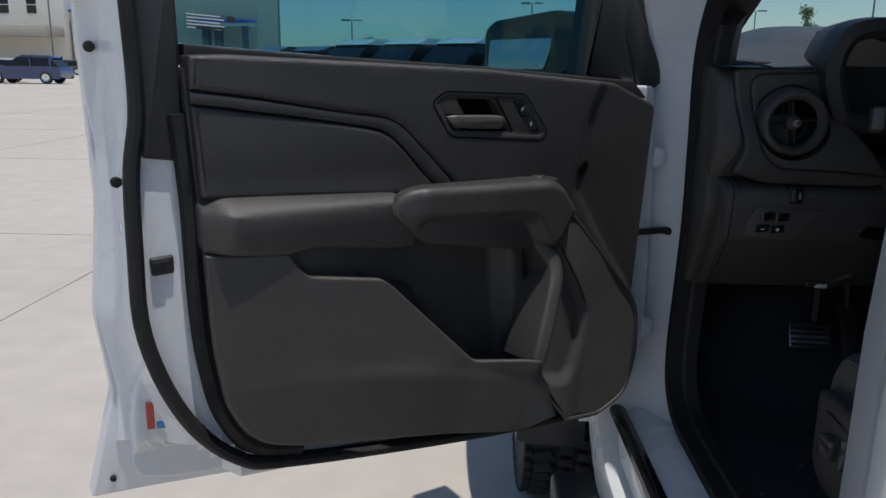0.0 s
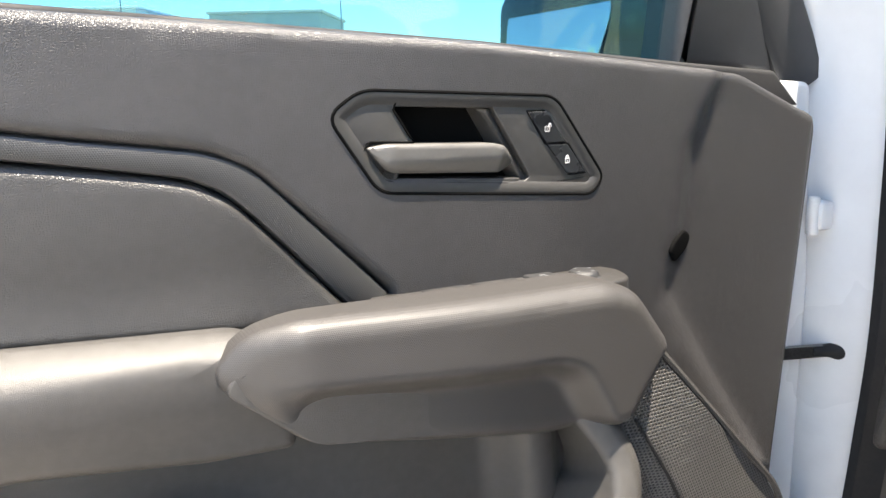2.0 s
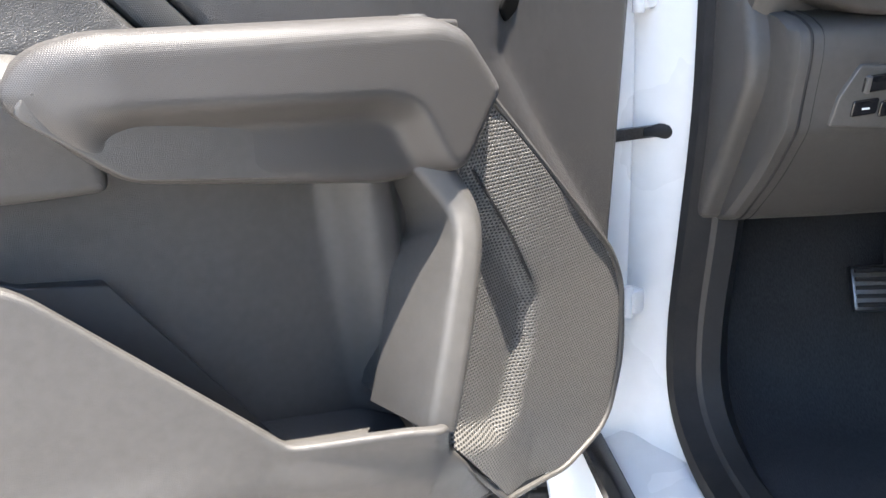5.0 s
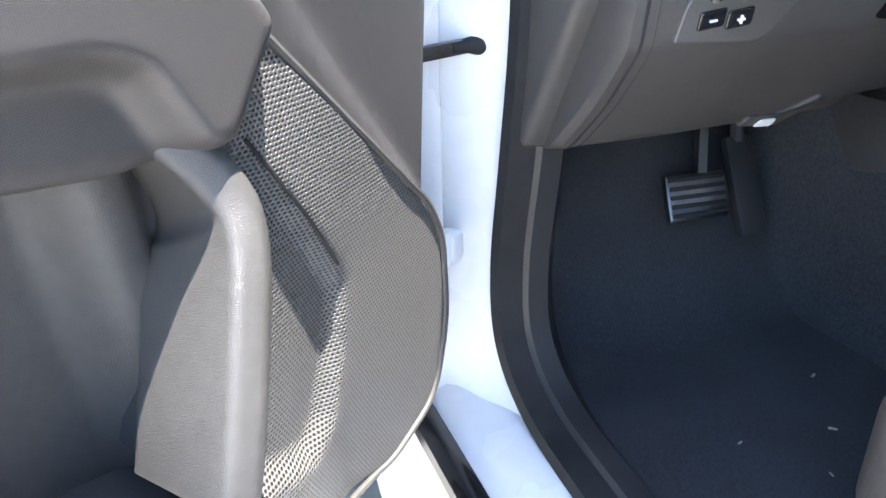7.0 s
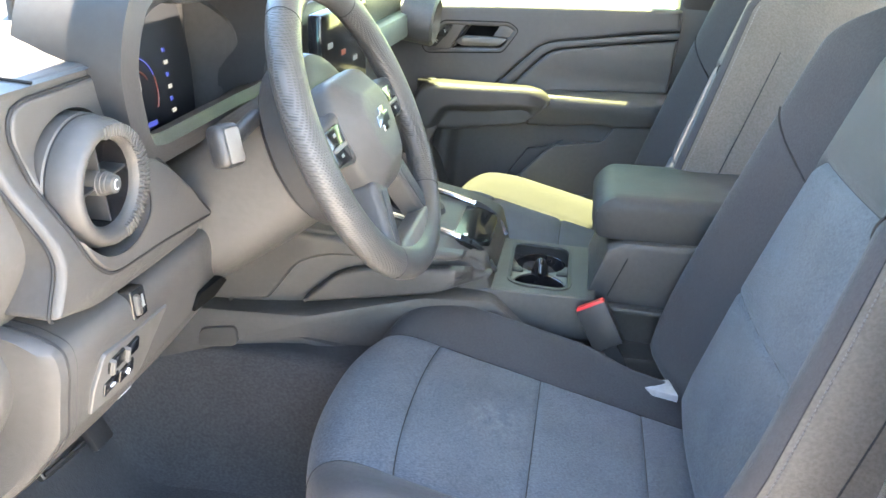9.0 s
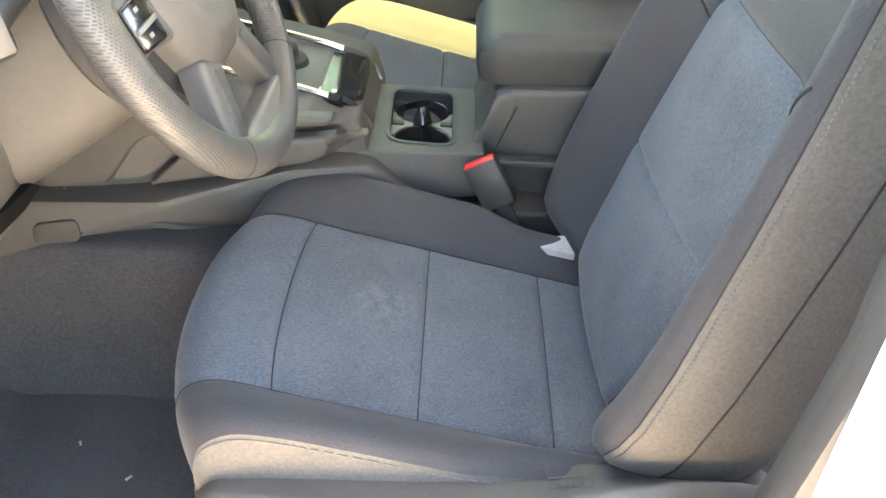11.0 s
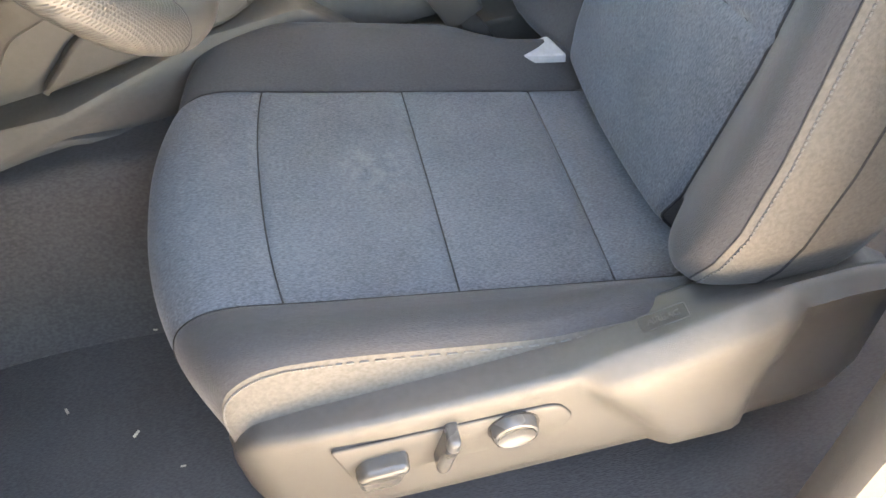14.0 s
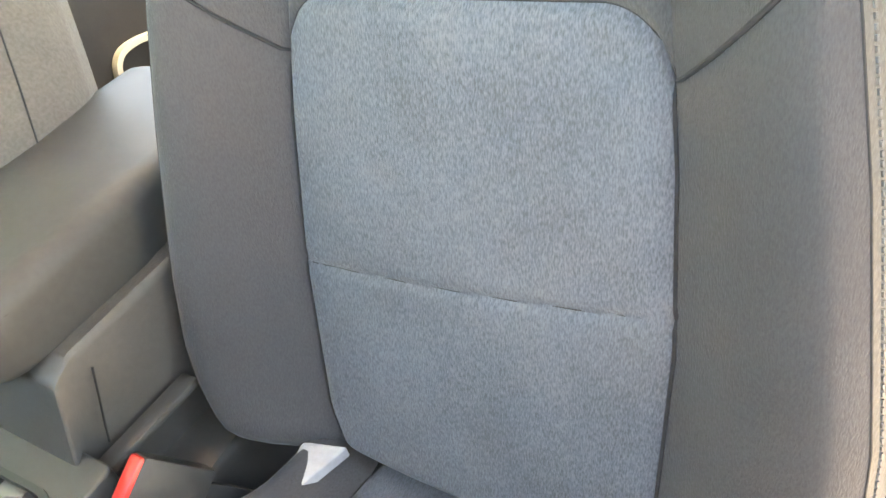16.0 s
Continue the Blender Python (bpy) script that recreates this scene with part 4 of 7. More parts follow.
def seat(cx, lean, forward, narrow, label, out, full):
    """A front seat; out: +1 or -1, the side of the door."""
    s = thing("bucket_seat", (cx, 1.05, 0.45), label, "car seat", "front seats")
    at, at_rest = Matrix.Translation((cx, 0, 0)), Matrix.Translation((cx + lean, forward, 0)) @ Matrix.Diagonal((narrow, 1, 1, 1))
    part("cushion_panel", moved(surface(44, 150, lambda u, v: cushion_point(u, v), -0.166, 0.166), at), CLOTH_SMUDGED if full else CLOTH_INSERT, s, "mottled blue-grey woven cloth with sewn seams")
    for sgn in (-1, 1):
        bm = surface(26, 100, lambda u, v: cushion_point(sgn * u, v), 0.166, 0.259)
        if sgn < 0:
            bmesh.ops.reverse_faces(bm, faces=bm.faces)
        part("cushion_bolster", moved(bm, at), CLOTH_BOLSTER, s)
        skirt = lambda u, v: cushion_point(sgn * 0.259, v * 0.95) + Vector((sgn * (0.011 * math.sin(u * math.pi * 0.62)), 0, -0.10 * u))
        part("cushion_skirt", moved(surface(8, 60, skirt), at), CLOTH_SIDE, s)
        line = [cushion_point(sgn * 0.259, 0.06 + 0.90 * k / 80) + Vector((sgn * 0.0022, 0, -0.006)) for k in range(81)]
        bm = bmesh.new()
        for a, c in zip(line[::1], line[1::1]):
            q = a.lerp(c, 0.62)
            sweep([a, q], ring_of(0.0011, 5), bm=bm)
        part("stitching", moved(bm, at), THREAD, s, "grey topstitching")
        seam = [cushion_point(sgn * 0.166, 0.02 + 0.93 * k / 90) + Vector((0, 0, 0.0004)) for k in range(91)]
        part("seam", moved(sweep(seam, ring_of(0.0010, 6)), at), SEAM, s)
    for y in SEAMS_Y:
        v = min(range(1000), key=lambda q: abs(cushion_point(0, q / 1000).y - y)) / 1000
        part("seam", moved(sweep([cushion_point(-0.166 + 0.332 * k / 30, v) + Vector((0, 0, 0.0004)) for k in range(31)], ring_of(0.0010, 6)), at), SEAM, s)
    part("front_skirt", moved(surface(40, 8, lambda u, v: cushion_point(-0.2655 + 0.531 * u, 1.0) + Vector((0, -0.03 * v, -0.055 * v))), at), CLOTH_SIDE, s)
    # backrest
    z0, z1 = 0.655, 1.36
    part("backrest_panel", moved(surface(48, 130, lambda t, v: rest_point(t, z0 + (yoke_line(t) - z0) * v), -1, 1), at_rest), CLOTH_INSERT, s, "mottled blue-grey woven cloth")
    part("backrest_yoke", moved(surface(48, 50, lambda t, v: rest_point(t, yoke_line(t) + (z1 - yoke_line(t)) * v), -1, 1), at_rest), CLOTH_YOKE, s, "plain grey cloth yoke over the middle panel")
    for sgn in (-1, 1):
        part("backrest_bolster", moved(surface(30, 70, lambda t, z: rest_point(sgn * t, z), 1, 1.5, z0, z1), at_rest), CLOTH_BOLSTER, s)
        part("backrest_side", moved(surface(20, 70, lambda t, z: rest_point(sgn * t, z), 1.5, 2.0, z0, z1), at_rest), CLOTH_SIDE, s)
        bm = bmesh.new()
        line = [rest_point(sgn * 1.520, 0.735 + 0.54 * k / 110) for k in range(111)]
        for a, c in zip(line, line[1:]):
            sweep([a, a.lerp(c, 0.62)], ring_of(0.0011, 5), bm=bm, up=(0, 1, 0))
        part("stitching", moved(bm, at_rest), THREAD, s, "grey topstitching")
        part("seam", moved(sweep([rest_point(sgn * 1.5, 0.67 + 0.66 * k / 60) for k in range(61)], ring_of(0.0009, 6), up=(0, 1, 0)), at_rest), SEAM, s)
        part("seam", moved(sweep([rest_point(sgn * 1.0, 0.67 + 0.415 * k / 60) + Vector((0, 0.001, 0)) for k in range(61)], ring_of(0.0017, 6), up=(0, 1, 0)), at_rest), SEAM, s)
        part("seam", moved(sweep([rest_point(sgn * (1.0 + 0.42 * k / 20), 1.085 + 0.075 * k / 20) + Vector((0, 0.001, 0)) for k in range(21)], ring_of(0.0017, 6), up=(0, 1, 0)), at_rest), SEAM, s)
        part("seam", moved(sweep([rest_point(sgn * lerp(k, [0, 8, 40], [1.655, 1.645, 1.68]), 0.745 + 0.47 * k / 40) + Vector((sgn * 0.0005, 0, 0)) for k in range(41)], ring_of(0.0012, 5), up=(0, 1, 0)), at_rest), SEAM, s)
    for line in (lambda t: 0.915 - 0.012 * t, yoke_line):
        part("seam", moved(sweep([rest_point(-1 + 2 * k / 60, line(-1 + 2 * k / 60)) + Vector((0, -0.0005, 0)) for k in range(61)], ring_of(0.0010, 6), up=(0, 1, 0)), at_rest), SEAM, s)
    part("hinge_cover", slab(rounded([(0.196, 0.900), (0.214, 0.900), (0.221, 0.850), (0.170, 0.838)], 0.005), -0.012, 0.0, 0.002, to=lambda a, c, w: (cx - out * a, c, 0.715 + w - 0.1 * (c - 0.87))), PLASTIC_PALE, s, "pale plastic hinge cover")
    part("backrest_back", moved(surface(10, 40, lambda t, z: rest_point(2.0, z).lerp(rest_point(-2.0, z), t) + Vector((0, -0.02 * math.sin(math.pi * t), 0)), 0, 1, z0, z1), at_rest), PLASTIC, s)
    part("backrest_top", moved(surface(24, 8, lambda t, v: rest_point(-2 + 4 * t, z1).lerp(Vector((0, rest_y(z1) - 0.11, z1 - 0.01)), v)), at_rest), CLOTH_BOLSTER, s)
    part("backrest_base", moved(surface(24, 8, lambda t, v: rest_point(-2 + 4 * t, z0).lerp(Vector((0, rest_y(z0) - 0.11, z0 + 0.01)), v)), at_rest), CLOTH_BOLSTER, s)
    # plastic side shield on the door's side, frame below
    side = lambda a, c, w: (cx + out * w, a, c)
    STATIONS = [1.305, 1.292, 1.27, 1.22, 1.15, 1.05, 0.99, 0.965, 0.94, 0.90, 0.85, 0.80, 0.74, 0.69, 0.66]
    inner_top = [0.680, 0.705, 0.722, 0.728, 0.730, 0.730, 0.730, 0.731, 0.734, 0.742, 0.752, 0.757, 0.758, 0.757, 0.735]
    outer_top = [0.665, 0.705, 0.728, 0.737, 0.739, 0.739, 0.742, 0.750, 0.757, 0.766, 0.784, 0.796, 0.796, 0.782, 0.735]
    reach = [0.262, 0.280, 0.293, 0.303, 0.306, 0.306, 0.306, 0.306, 0.306, 0.306, 0.306, 0.305, 0.302, 0.296, 0.282]
    rings = []
    for k in range(61):
        y = 1.305 - 0.645 * k / 60
        zi, zo, r = [float(np.interp(-y, [-q for q in STATIONS], col)) for col in (inner_top, outer_top, reach)]
        face = lambda z: r + 0.017 * ease((lerp(z, [0.62, 0.725], [0.915, 0.985]) - y) / 0.030) * ease((zo - z) / 0.02) - 0.020 * ease((lerp(z, [0.677, 0.754, 0.846], [0.815, 0.793, 0.820]) - y) / 0.016) * ease((zo - 0.008 - z) / 0.02)
        e = 0.010 * ease((0.96 - y) / 0.08)
        rows = [(0.225 + e, zi - 0.05), (0.228 + e, zi - 0.004), (0.234 + e, zi), (0.25 + e, zi - 0.002), (r - 0.010, zo + 0.001), (r - 0.005, zo), (r - 0.0012, zo - 0.0045)]
        rows += [(face(z), z) for z in [zo - 0.012 - (zo - 0.012 - 0.60) * q / 8 for q in range(9)]] + [(r - 0.008, 0.57), (r - 0.03, 0.545), (0.225, 0.54)]
        rings.append([(cx + out * w, y, z) for w, z in rows])
    shell = part("side_shield", loft(rings), PLASTIC, s, "moulded grey plastic seat side shield with a broad top ledge", angle=60)
    if full:
        outline = rounded([(1.208, 0.714, 0.004), (1.0015, 0.708, 0.012), (0.986, 0.679, 0.012), (1.002, 0.654, 0.02), (1.197, 0.651, 0.012)], 0.008, 5)
        plate = part("switch_plate", slab(outline, 0.29, 0.3085, 0.0015, to=side), PLASTIC, shell)
        part("plate_gap", sweep([side(a, c, 0.3066) for a, c in outline], ring_of(0.0011, 6), True, (1, 0, 0)), RUBBER, plate)
        part("slide_switch", slab(rounded([(1.194, 0.675, 0.006), (1.184, 0.688, 0.006), (1.145, 0.690, 0.005), (1.1425, 0.680, 0.004), (1.156, 0.647, 0.008), (1.192, 0.648, 0.008)], 0.005, 5), 0.302, 0.322, 0.006, lambda a, c: 0.004 * ease((c - 0.668) / 0.012), 0.006, to=side, steps=4), SEAT_KEY, plate, "power seat slide switch")
        part("recline_switch", slab(rounded([(1.121, 0.668, 0.006), (1.106, 0.716, 0.004), (1.0945, 0.716, 0.004), (1.098, 0.690, 0.006), (1.109, 0.655, 0.006), (1.120, 0.656, 0.005)], 0.005, 5), 0.302, 0.325, 0.005, lambda a, c: 0.004 * ease((c - 0.690) / 0.010), 0.006, to=side, steps=4), SEAT_KEY, plate, "upright backrest switch")
        part("lumbar_knob", lathe([(0, 0.0075), (0.009, 0.008), (0.0165, 0.0105), (0.0185, 0.0122), (0.0205, 0.0115), (0.0222, 0.008), (0.0228, 0)], Matrix.Translation((cx + out * 0.3080, 1.044, 0.687)) @ pose(0, 0, 0, 0, 90 * out, 0), 36), SEAT_KEY, plate, "round dished lumbar knob")
        part("knob_gap", lathe([(0.0226, 0.0008), (0.0246, 0.0008), (0.0246, -0.002)], Matrix.Translation((cx + out * 0.3085, 1.044, 0.687)) @ pose(0, 0, 0, 0, 90 * out, 0), 36), RUBBER, plate)
        on_ledge = lambda a, c: (cx + out * c, a, lerp(a, [0.85, 0.90, 0.94, 0.965, 0.99], [0.7715, 0.759, 0.750, 0.744, 0.738]) + 0.0006)
        tag = part("airbag_tag", sweep([on_ledge(a, c) for a, c in rounded([(0.919, 0.268), (0.876, 0.268), (0.876, 0.284), (0.919, 0.284)], 0.003, 4)], ring_of(0.0007, 6), True), PLASTIC, shell, "moulded frame of the airbag tag")
        words = bpy.data.curves.new("word", "FONT")
        words.body, words.size, words.extrude, words.align_x, words.align_y = "AIRBAG", 0.0085, 0.0006, "CENTER", "CENTER"
        holder = bpy.data.objects.new("word", words)
        lettering = bmesh.new()
        lettering.from_mesh(bpy.data.meshes.new_from_object(holder))
        bpy.data.objects.remove(holder)
        for v in lettering.verts:
            p = on_ledge(0.8975 - v.co.x, 0.276 - v.co.y)
            v.co = (p[0], p[1], p[2] + v.co.z)
        part("airbag_word", lettering, PLASTIC, tag, "raised word AIRBAG", smooth=False)
    part("seat_frame", box(cx - 0.24, cx + 0.24, 0.72, 1.26, 0.50, 0.66, 0.02), PLASTIC_DARK, s)
    for x in (-0.2, 0.2):
        part("seat_rail", box(cx + x - 0.025, cx + x + 0.025, 0.62, 1.24, 0.45, 0.51, 0.006), STEEL, s)
    return s


seat(0.945, 0.034, 0.0, 1.0, "charcoal and blue-grey cloth driver's seat with power switches", -1, True)
seat(1.700, 0.045, 0.040, 0.85, "charcoal and blue-grey cloth passenger seat", 1, False)
buckle = thing("seat_belt_buckle", (1.25, 0.90, 0.60), "black seat belt buckle with a red release button", "seat belt")
up = Vector((0.012, 0.037, 0.062)).normalized()
wide = Vector((-0.02, -0.80, 0.60))
wide = (wide - up * wide.dot(up)).normalized()
BUCKLE = Matrix.Translation((1.206, 0.966, 0.770)) @ Matrix((wide, up.cross(wide), up)).transposed().to_4x4()
part("buckle_body", moved(box(-0.027, 0.027, -0.011, 0.011, -0.030, 0.050, 0.004), BUCKLE), PLASTIC_DARK, buckle)
part("release_button", moved(box(-0.025, 0.025, -0.009, 0.009, 0.044, 0.054, 0.003), BUCKLE), RED, buckle, "red press button")
part("label_plate", moved(box(-0.022, 0.022, 0.0105, 0.0118, -0.026, -0.006, 0.001), BUCKLE), RUBBER, buckle)
part("buckle_stalk", moved(sweep([(0, 0, -0.025), (0.002, -0.002, -0.06), (0.0, -0.006, -0.13)], [(-0.012, -0.004), (0.012, -0.004), (0.012, 0.004), (-0.012, 0.004)], up=(0, 1, 0)), BUCKLE), RUBBER, buckle)
bench = thing("rear_bench", (1.30, -0.2, 0.45), "dark cloth rear bench seat", "car seat")
part("bench_cushion", box(0.62, 1.98, -0.45, 0.12, 0.52, 0.80, 0.05, 4), CLOTH_BOLSTER, bench)
part("bench_back", moved(box(0.62, 1.98, -0.10, 0.06, 0.0, 0.60, 0.05, 4), Matrix.Translation((0, -0.46, 0.74)) @ pose(0, 0, 0, 14, 0, 0)), CLOTH_BOLSTER, bench)


# ---- dashboard ----
DARK_CHROME = plain("dark_chrome", (0.22, 0.23, 0.24), 0.22, 1.0, scale=12, amount=0.08)
dash = thing("dashboard", (1.30, 1.75, 0.45), "dark grey moulded dashboard with a round air vent", "dashboard")
# lower knee panel: a profile (y, z) drawn across the car
KNEE = rounded([(1.80, 0.92), (1.72, 0.800), (1.63, 0.812), (1.60, 0.822, 0.02), (1.535, 0.885, 0.03), (1.493, 0.942, 0.01), (1.486, 0.985, 0.01), (1.480, 1.015, 0.012), (1.483, 1.038, 0.010), (1.510, 1.050, 0.008), (1.56, 1.058), (1.80, 1.066)], 0.01)
rings = []
for x, back in ((0.528, 0.012), (0.534, 0.002), (0.545, 0.0), (0.66, -0.004), (0.80, 0.0), (0.88, 0.006), (0.92, 0.03), (1.06, 0.05)):
    rings.append([(x, y + (back if y < 1.7 else 0), z) for y, z in KNEE])
part("knee_panel", loft(rings), PLASTIC, dash, "slanting knee panel below the vent")
UPPER = rounded([(1.80, 1.030), (1.60, 1.030, 0.02), (1.548, 1.040, 0.012), (1.524, 1.080, 0.02), (1.510, 1.125, 0.02), (1.524, 1.20), (1.534, 1.245, 0.02), (1.552, 1.264, 0.02), (1.62, 1.272), (1.80, 1.276)], 0.01)
part("end_panel", loft([[(x, y + d, z) for y, z in UPPER] for x, d in ((0.505, 0.10), (0.507, 0.03), (0.513, 0.010), (0.524, 0.002), (0.66, 0.0))]), PLASTIC, dash)
END = rounded([(1.90, 0.80), (1.665, 0.806, 0.01), (1.625, 0.818, 0.01), (1.530, 0.985), (1.528, 1.02, 0.02), (1.552, 1.072, 0.01), (1.556, 1.12), (1.550, 1.235, 0.03), (1.58, 1.268, 0.02), (1.90, 1.27)], 0.02)
part("end_cap", slab(END, -0.53, -0.505, 0.012, to=lambda a, c, w: (-w, a, c), steps=4), PLASTIC, dash, "dashboard end cap beside the door")
# the vent panel lies in a frame; its lower half swells towards the driver
VX, VZ, VR = 0.645, 1.164, 0.0695
pod_y = lambda x, z: 1.516 - 0.043 * ease((1.218 - z) / 0.11)
frame_line = rounded([(0.536, 1.264, 0.02), (0.550, 1.180, 0.03), (0.559, 1.118, 0.02), (0.537, 1.070, 0.006), (0.600, 1.050, 0.02), (0.700, 1.046), (0.812, 1.046, 0.012), (0.838, 1.066, 0.010), (0.806, 1.096, 0.008), (0.757, 1.156, 0.008), (0.724, 1.170, 0.01), (0.712, 1.268, 0.006)], 0.012, 5)
pod = rounded([(0.567, 1.251, 0.03), (0.577, 1.160, 0.04), (0.588, 1.110, 0.04), (0.618, 1.080, 0.03), (0.720, 1.076), (0.829, 1.067, 0.006), (0.801, 1.096, 0.008), (0.752, 1.156, 0.008), (0.722, 1.170, 0.01), (0.708, 1.254, 0.006)], 0.012, 5)
circle = [(VX + VR * math.cos(k * math.pi / 20), VZ + VR * math.sin(k * math.pi / 20)) for k in range(40)]
wide_circle = [(VX + 1.012 * VR * math.cos(k * math.pi / 20), VZ + 1.012 * VR * math.sin(k * math.pi / 20)) for k in range(40)]
face = lambda a, c, w: (a, 1.516 - w, c)
part("panel_frame", slab(frame_line, -0.05, -0.005, 0.007, lambda x, z: 1.516 - pod_y(x, z) - 0.006 * ease((1.075 - z) / 0.02), 0.010, to=face, hole=wide_circle, steps=6), PLASTIC, dash, "rounded frame of the vent panel")
part("vent_surround", slab(pod, -0.02, 0.0, 0.003, lambda x, z: 1.516 - pod_y(x, z), 0.010, to=face, hole=circle, steps=3), PLASTIC, dash, "flat panel round the air vent")
part("vent_well", surface(60, 3, lambda u, v: Vector((VX + VR * math.cos(2 * math.pi * u), (pod_y(0, VZ + VR * math.sin(2 * math.pi * u)) + 0.0015) * (1 - v) + 1.575 * v, VZ + VR * math.sin(2 * math.pi * u)))), PLASTIC, dash, "sunk well round the vent")
pod_edge = inset(pod if area(pod) > 0 else pod[::-1], -0.0012)
part("surround_groove", sweep([face(a, c, 1.516 - pod_y(a, c) - 0.0035) for a, c in pod_edge], ring_of(0.0018, 6), True, (0, 1, 0)), RUBBER, dash)
frame_edge = inset(frame_line if area(frame_line) > 0 else frame_line[::-1], -0.0010)
part("frame_groove", sweep([face(a, c, 1.516 - pod_y(a, c) - 0.014) for a, c in frame_edge if a < 0.575 and 1.06 < c < 1.262], ring_of(0.0018, 6), False, (0, 1, 0)), RUBBER, dash)
VENT = Matrix.Translation((VX, 1.524, VZ)) @ pose(0, 0, 0, 90, 0, 0)
vent = part("air_vent", lathe([(0.050, -0.045), (0.0660, -0.045), (0.0660, 0.0), (0.0655, 0.0165), (0.0640, 0.0180), (0.0622, 0.0182), (0.0622, 0.0192), (0.0636, 0.0196), (0.0640, 0.0212), (0.0630, 0.0340), (0.0595, 0.0455), (0.0565, 0.0488), (0.0530, 0.0495), (0.0490, 0.0478), (0.0450, 0.0430), (0.0430, 0.036), (0.0425, -0.010), (0.0, -0.014)], VENT, 72), PLASTIC, dash, "round turbine-style air vent")
part("vent_gap", lathe([(0.0615, 0.0183), (0.0641, 0.0181), (0.0641, 0.0195), (0.0615, 0.0194)], VENT, 72), RUBBER, vent, "dark gap round the vent")
bm = bmesh.new()
for k in range(76):
    a = 2 * math.pi * k / 76
    if -1.45 < (a + math.pi) % (2 * math.pi) - math.pi < 1.75:
        merge(bm, moved(box(0.0462, 0.0582, -0.0012, 0.0012, 0.0385, 0.0505, 0.0006, 1), pose(0, 0, 0, 0, 0, math.degrees(a))))
part("knurled_ring", moved(bm, VENT), PLASTIC, vent)
part("vent_back", lathe([(0.0, 0.004), (0.0400, 0.004), (0.0420, 0.010), (0.0422, 0.0355)], VENT, 48), GLOSS_BLACK, vent, "dark throat of the vent")
for a in (98, 188, 278, 8):
    part("vane", moved(box(0.010, 0.0418, -0.0014, 0.0014, 0.008, 0.034, 0.0006), VENT @ pose(0, 0, 0, 0, 0, a)), PLASTIC_DARK, vent)
hub = part("hub", lathe([(0, 0.0490), (0.0075, 0.0490), (0.0090, 0.0480), (0.0098, 0.0440), (0.0100, 0.0425), (0.0108, 0.0420), (0.0112, 0.0385), (0.0120, 0.0380), (0.0125, 0.0345), (0.0132, 0.0340), (0.0135, 0.020), (0.0135, 0.0)], VENT, 36), PLASTIC, vent, "stepped hub of the vent")
part("hub_mark", moved(sweep([(0.0036 * math.cos(k * 0.3), 0.0048 * math.sin(k * 0.3), 0.0492) for k in range(3, 19)], ring_of(0.0006, 4)), VENT), MARK, hub)
# instrument hood and cluster
hood = [(1.06, 1.163), (0.95, 1.160), (0.80, 1.158), (0.758, 1.160), (0.733, 1.172), (0.714, 1.215), (0.703, 1.260), (0.712, 1.305), (0.735, 1.332), (0.79, 1.342), (0.825, 1.334), (0.99, 1.334), (1.02, 1.340), (1.07, 1.330), (1.085, 1.29), (1.08, 1.20)]
path = smooth_path([(x, 1.508 - (z - 1.16) * 0.10, z) for x, z in hood], 5, True)
binnacle = sweep(path, [(-0.022, -0.010), (-0.010, -0.018), (0.012, -0.012), (0.016, 0.05), (0.012, 0.105), (-0.012, 0.105), (-0.024, 0.03)], True, (0, 1, 0))
for v in binnacle.verts:
    if v.co.z < 1.20 and 0.72 < v.co.x:
        v.co.z -= 0.52 * max(0.0, v.co.y - 1.505) * ease((1.20 - v.co.z) / 0.015)
part("cluster_hood", binnacle, PLASTIC_DARK, dash, "hood round the instruments")
part("binnacle_back", box(0.72, 1.09, 1.612, 1.622, 1.10, 1.335, 0.002), PLASTIC_DARK, dash, "dark back of the instrument binnacle")
display = part("instrument_display", slab(rounded([(0.740, 1.125), (1.035, 1.125, 0.012), (1.050, 1.220, 0.05), (1.025, 1.325, 0.02), (0.725, 1.325)], 0.012), 0.0, 0.01, 0.002, to=lambda a, c, w: (a, 1.604 - w + (c - 1.15) * 0.10, c)), plain("matt_display_glass", (0.010, 0.011, 0.014), 0.5, amount=0.1), dash, "digital instrument display with glowing dials")
GLOW_BLUE, GLOW_RED, GLOW_WHITE = glowing("blue_glow", (0.10, 0.16, 1.0), 0.03), glowing("red_glow", (1.0, 0.25, 0.2), 0.008), glowing("white_glow", (0.9, 0.95, 1.0), 0.03)
dial = lambda a, c, w=0.0112: (a, 1.604 - w + (c - 1.15) * 0.10, c)
for mat, name, cx, cz, r, a0, a1 in ((GLOW_RED, "dial_arc", 0.899, 1.186, 0.046, -30, 20), (GLOW_BLUE, "dial_arc", 0.899, 1.186, 0.046, 24, 75), (GLOW_RED, "dial_arc", 0.899, 1.186, 0.046, 80, 140), (GLOW_RED, "dial_arc", 0.899, 1.186, 0.030, 30, 140), (GLOW_BLUE, "dial_arc", 0.899, 1.186, 0.046, 180, 215)):
    part(name, sweep([dial(cx + r * math.cos(radians(a0 + (a1 - a0) * k / 16)), cz + r * math.sin(radians(a0 + (a1 - a0) * k / 16))) for k in range(17)], ring_of(0.0011, 4), False, (0, 1, 0)), mat, display)
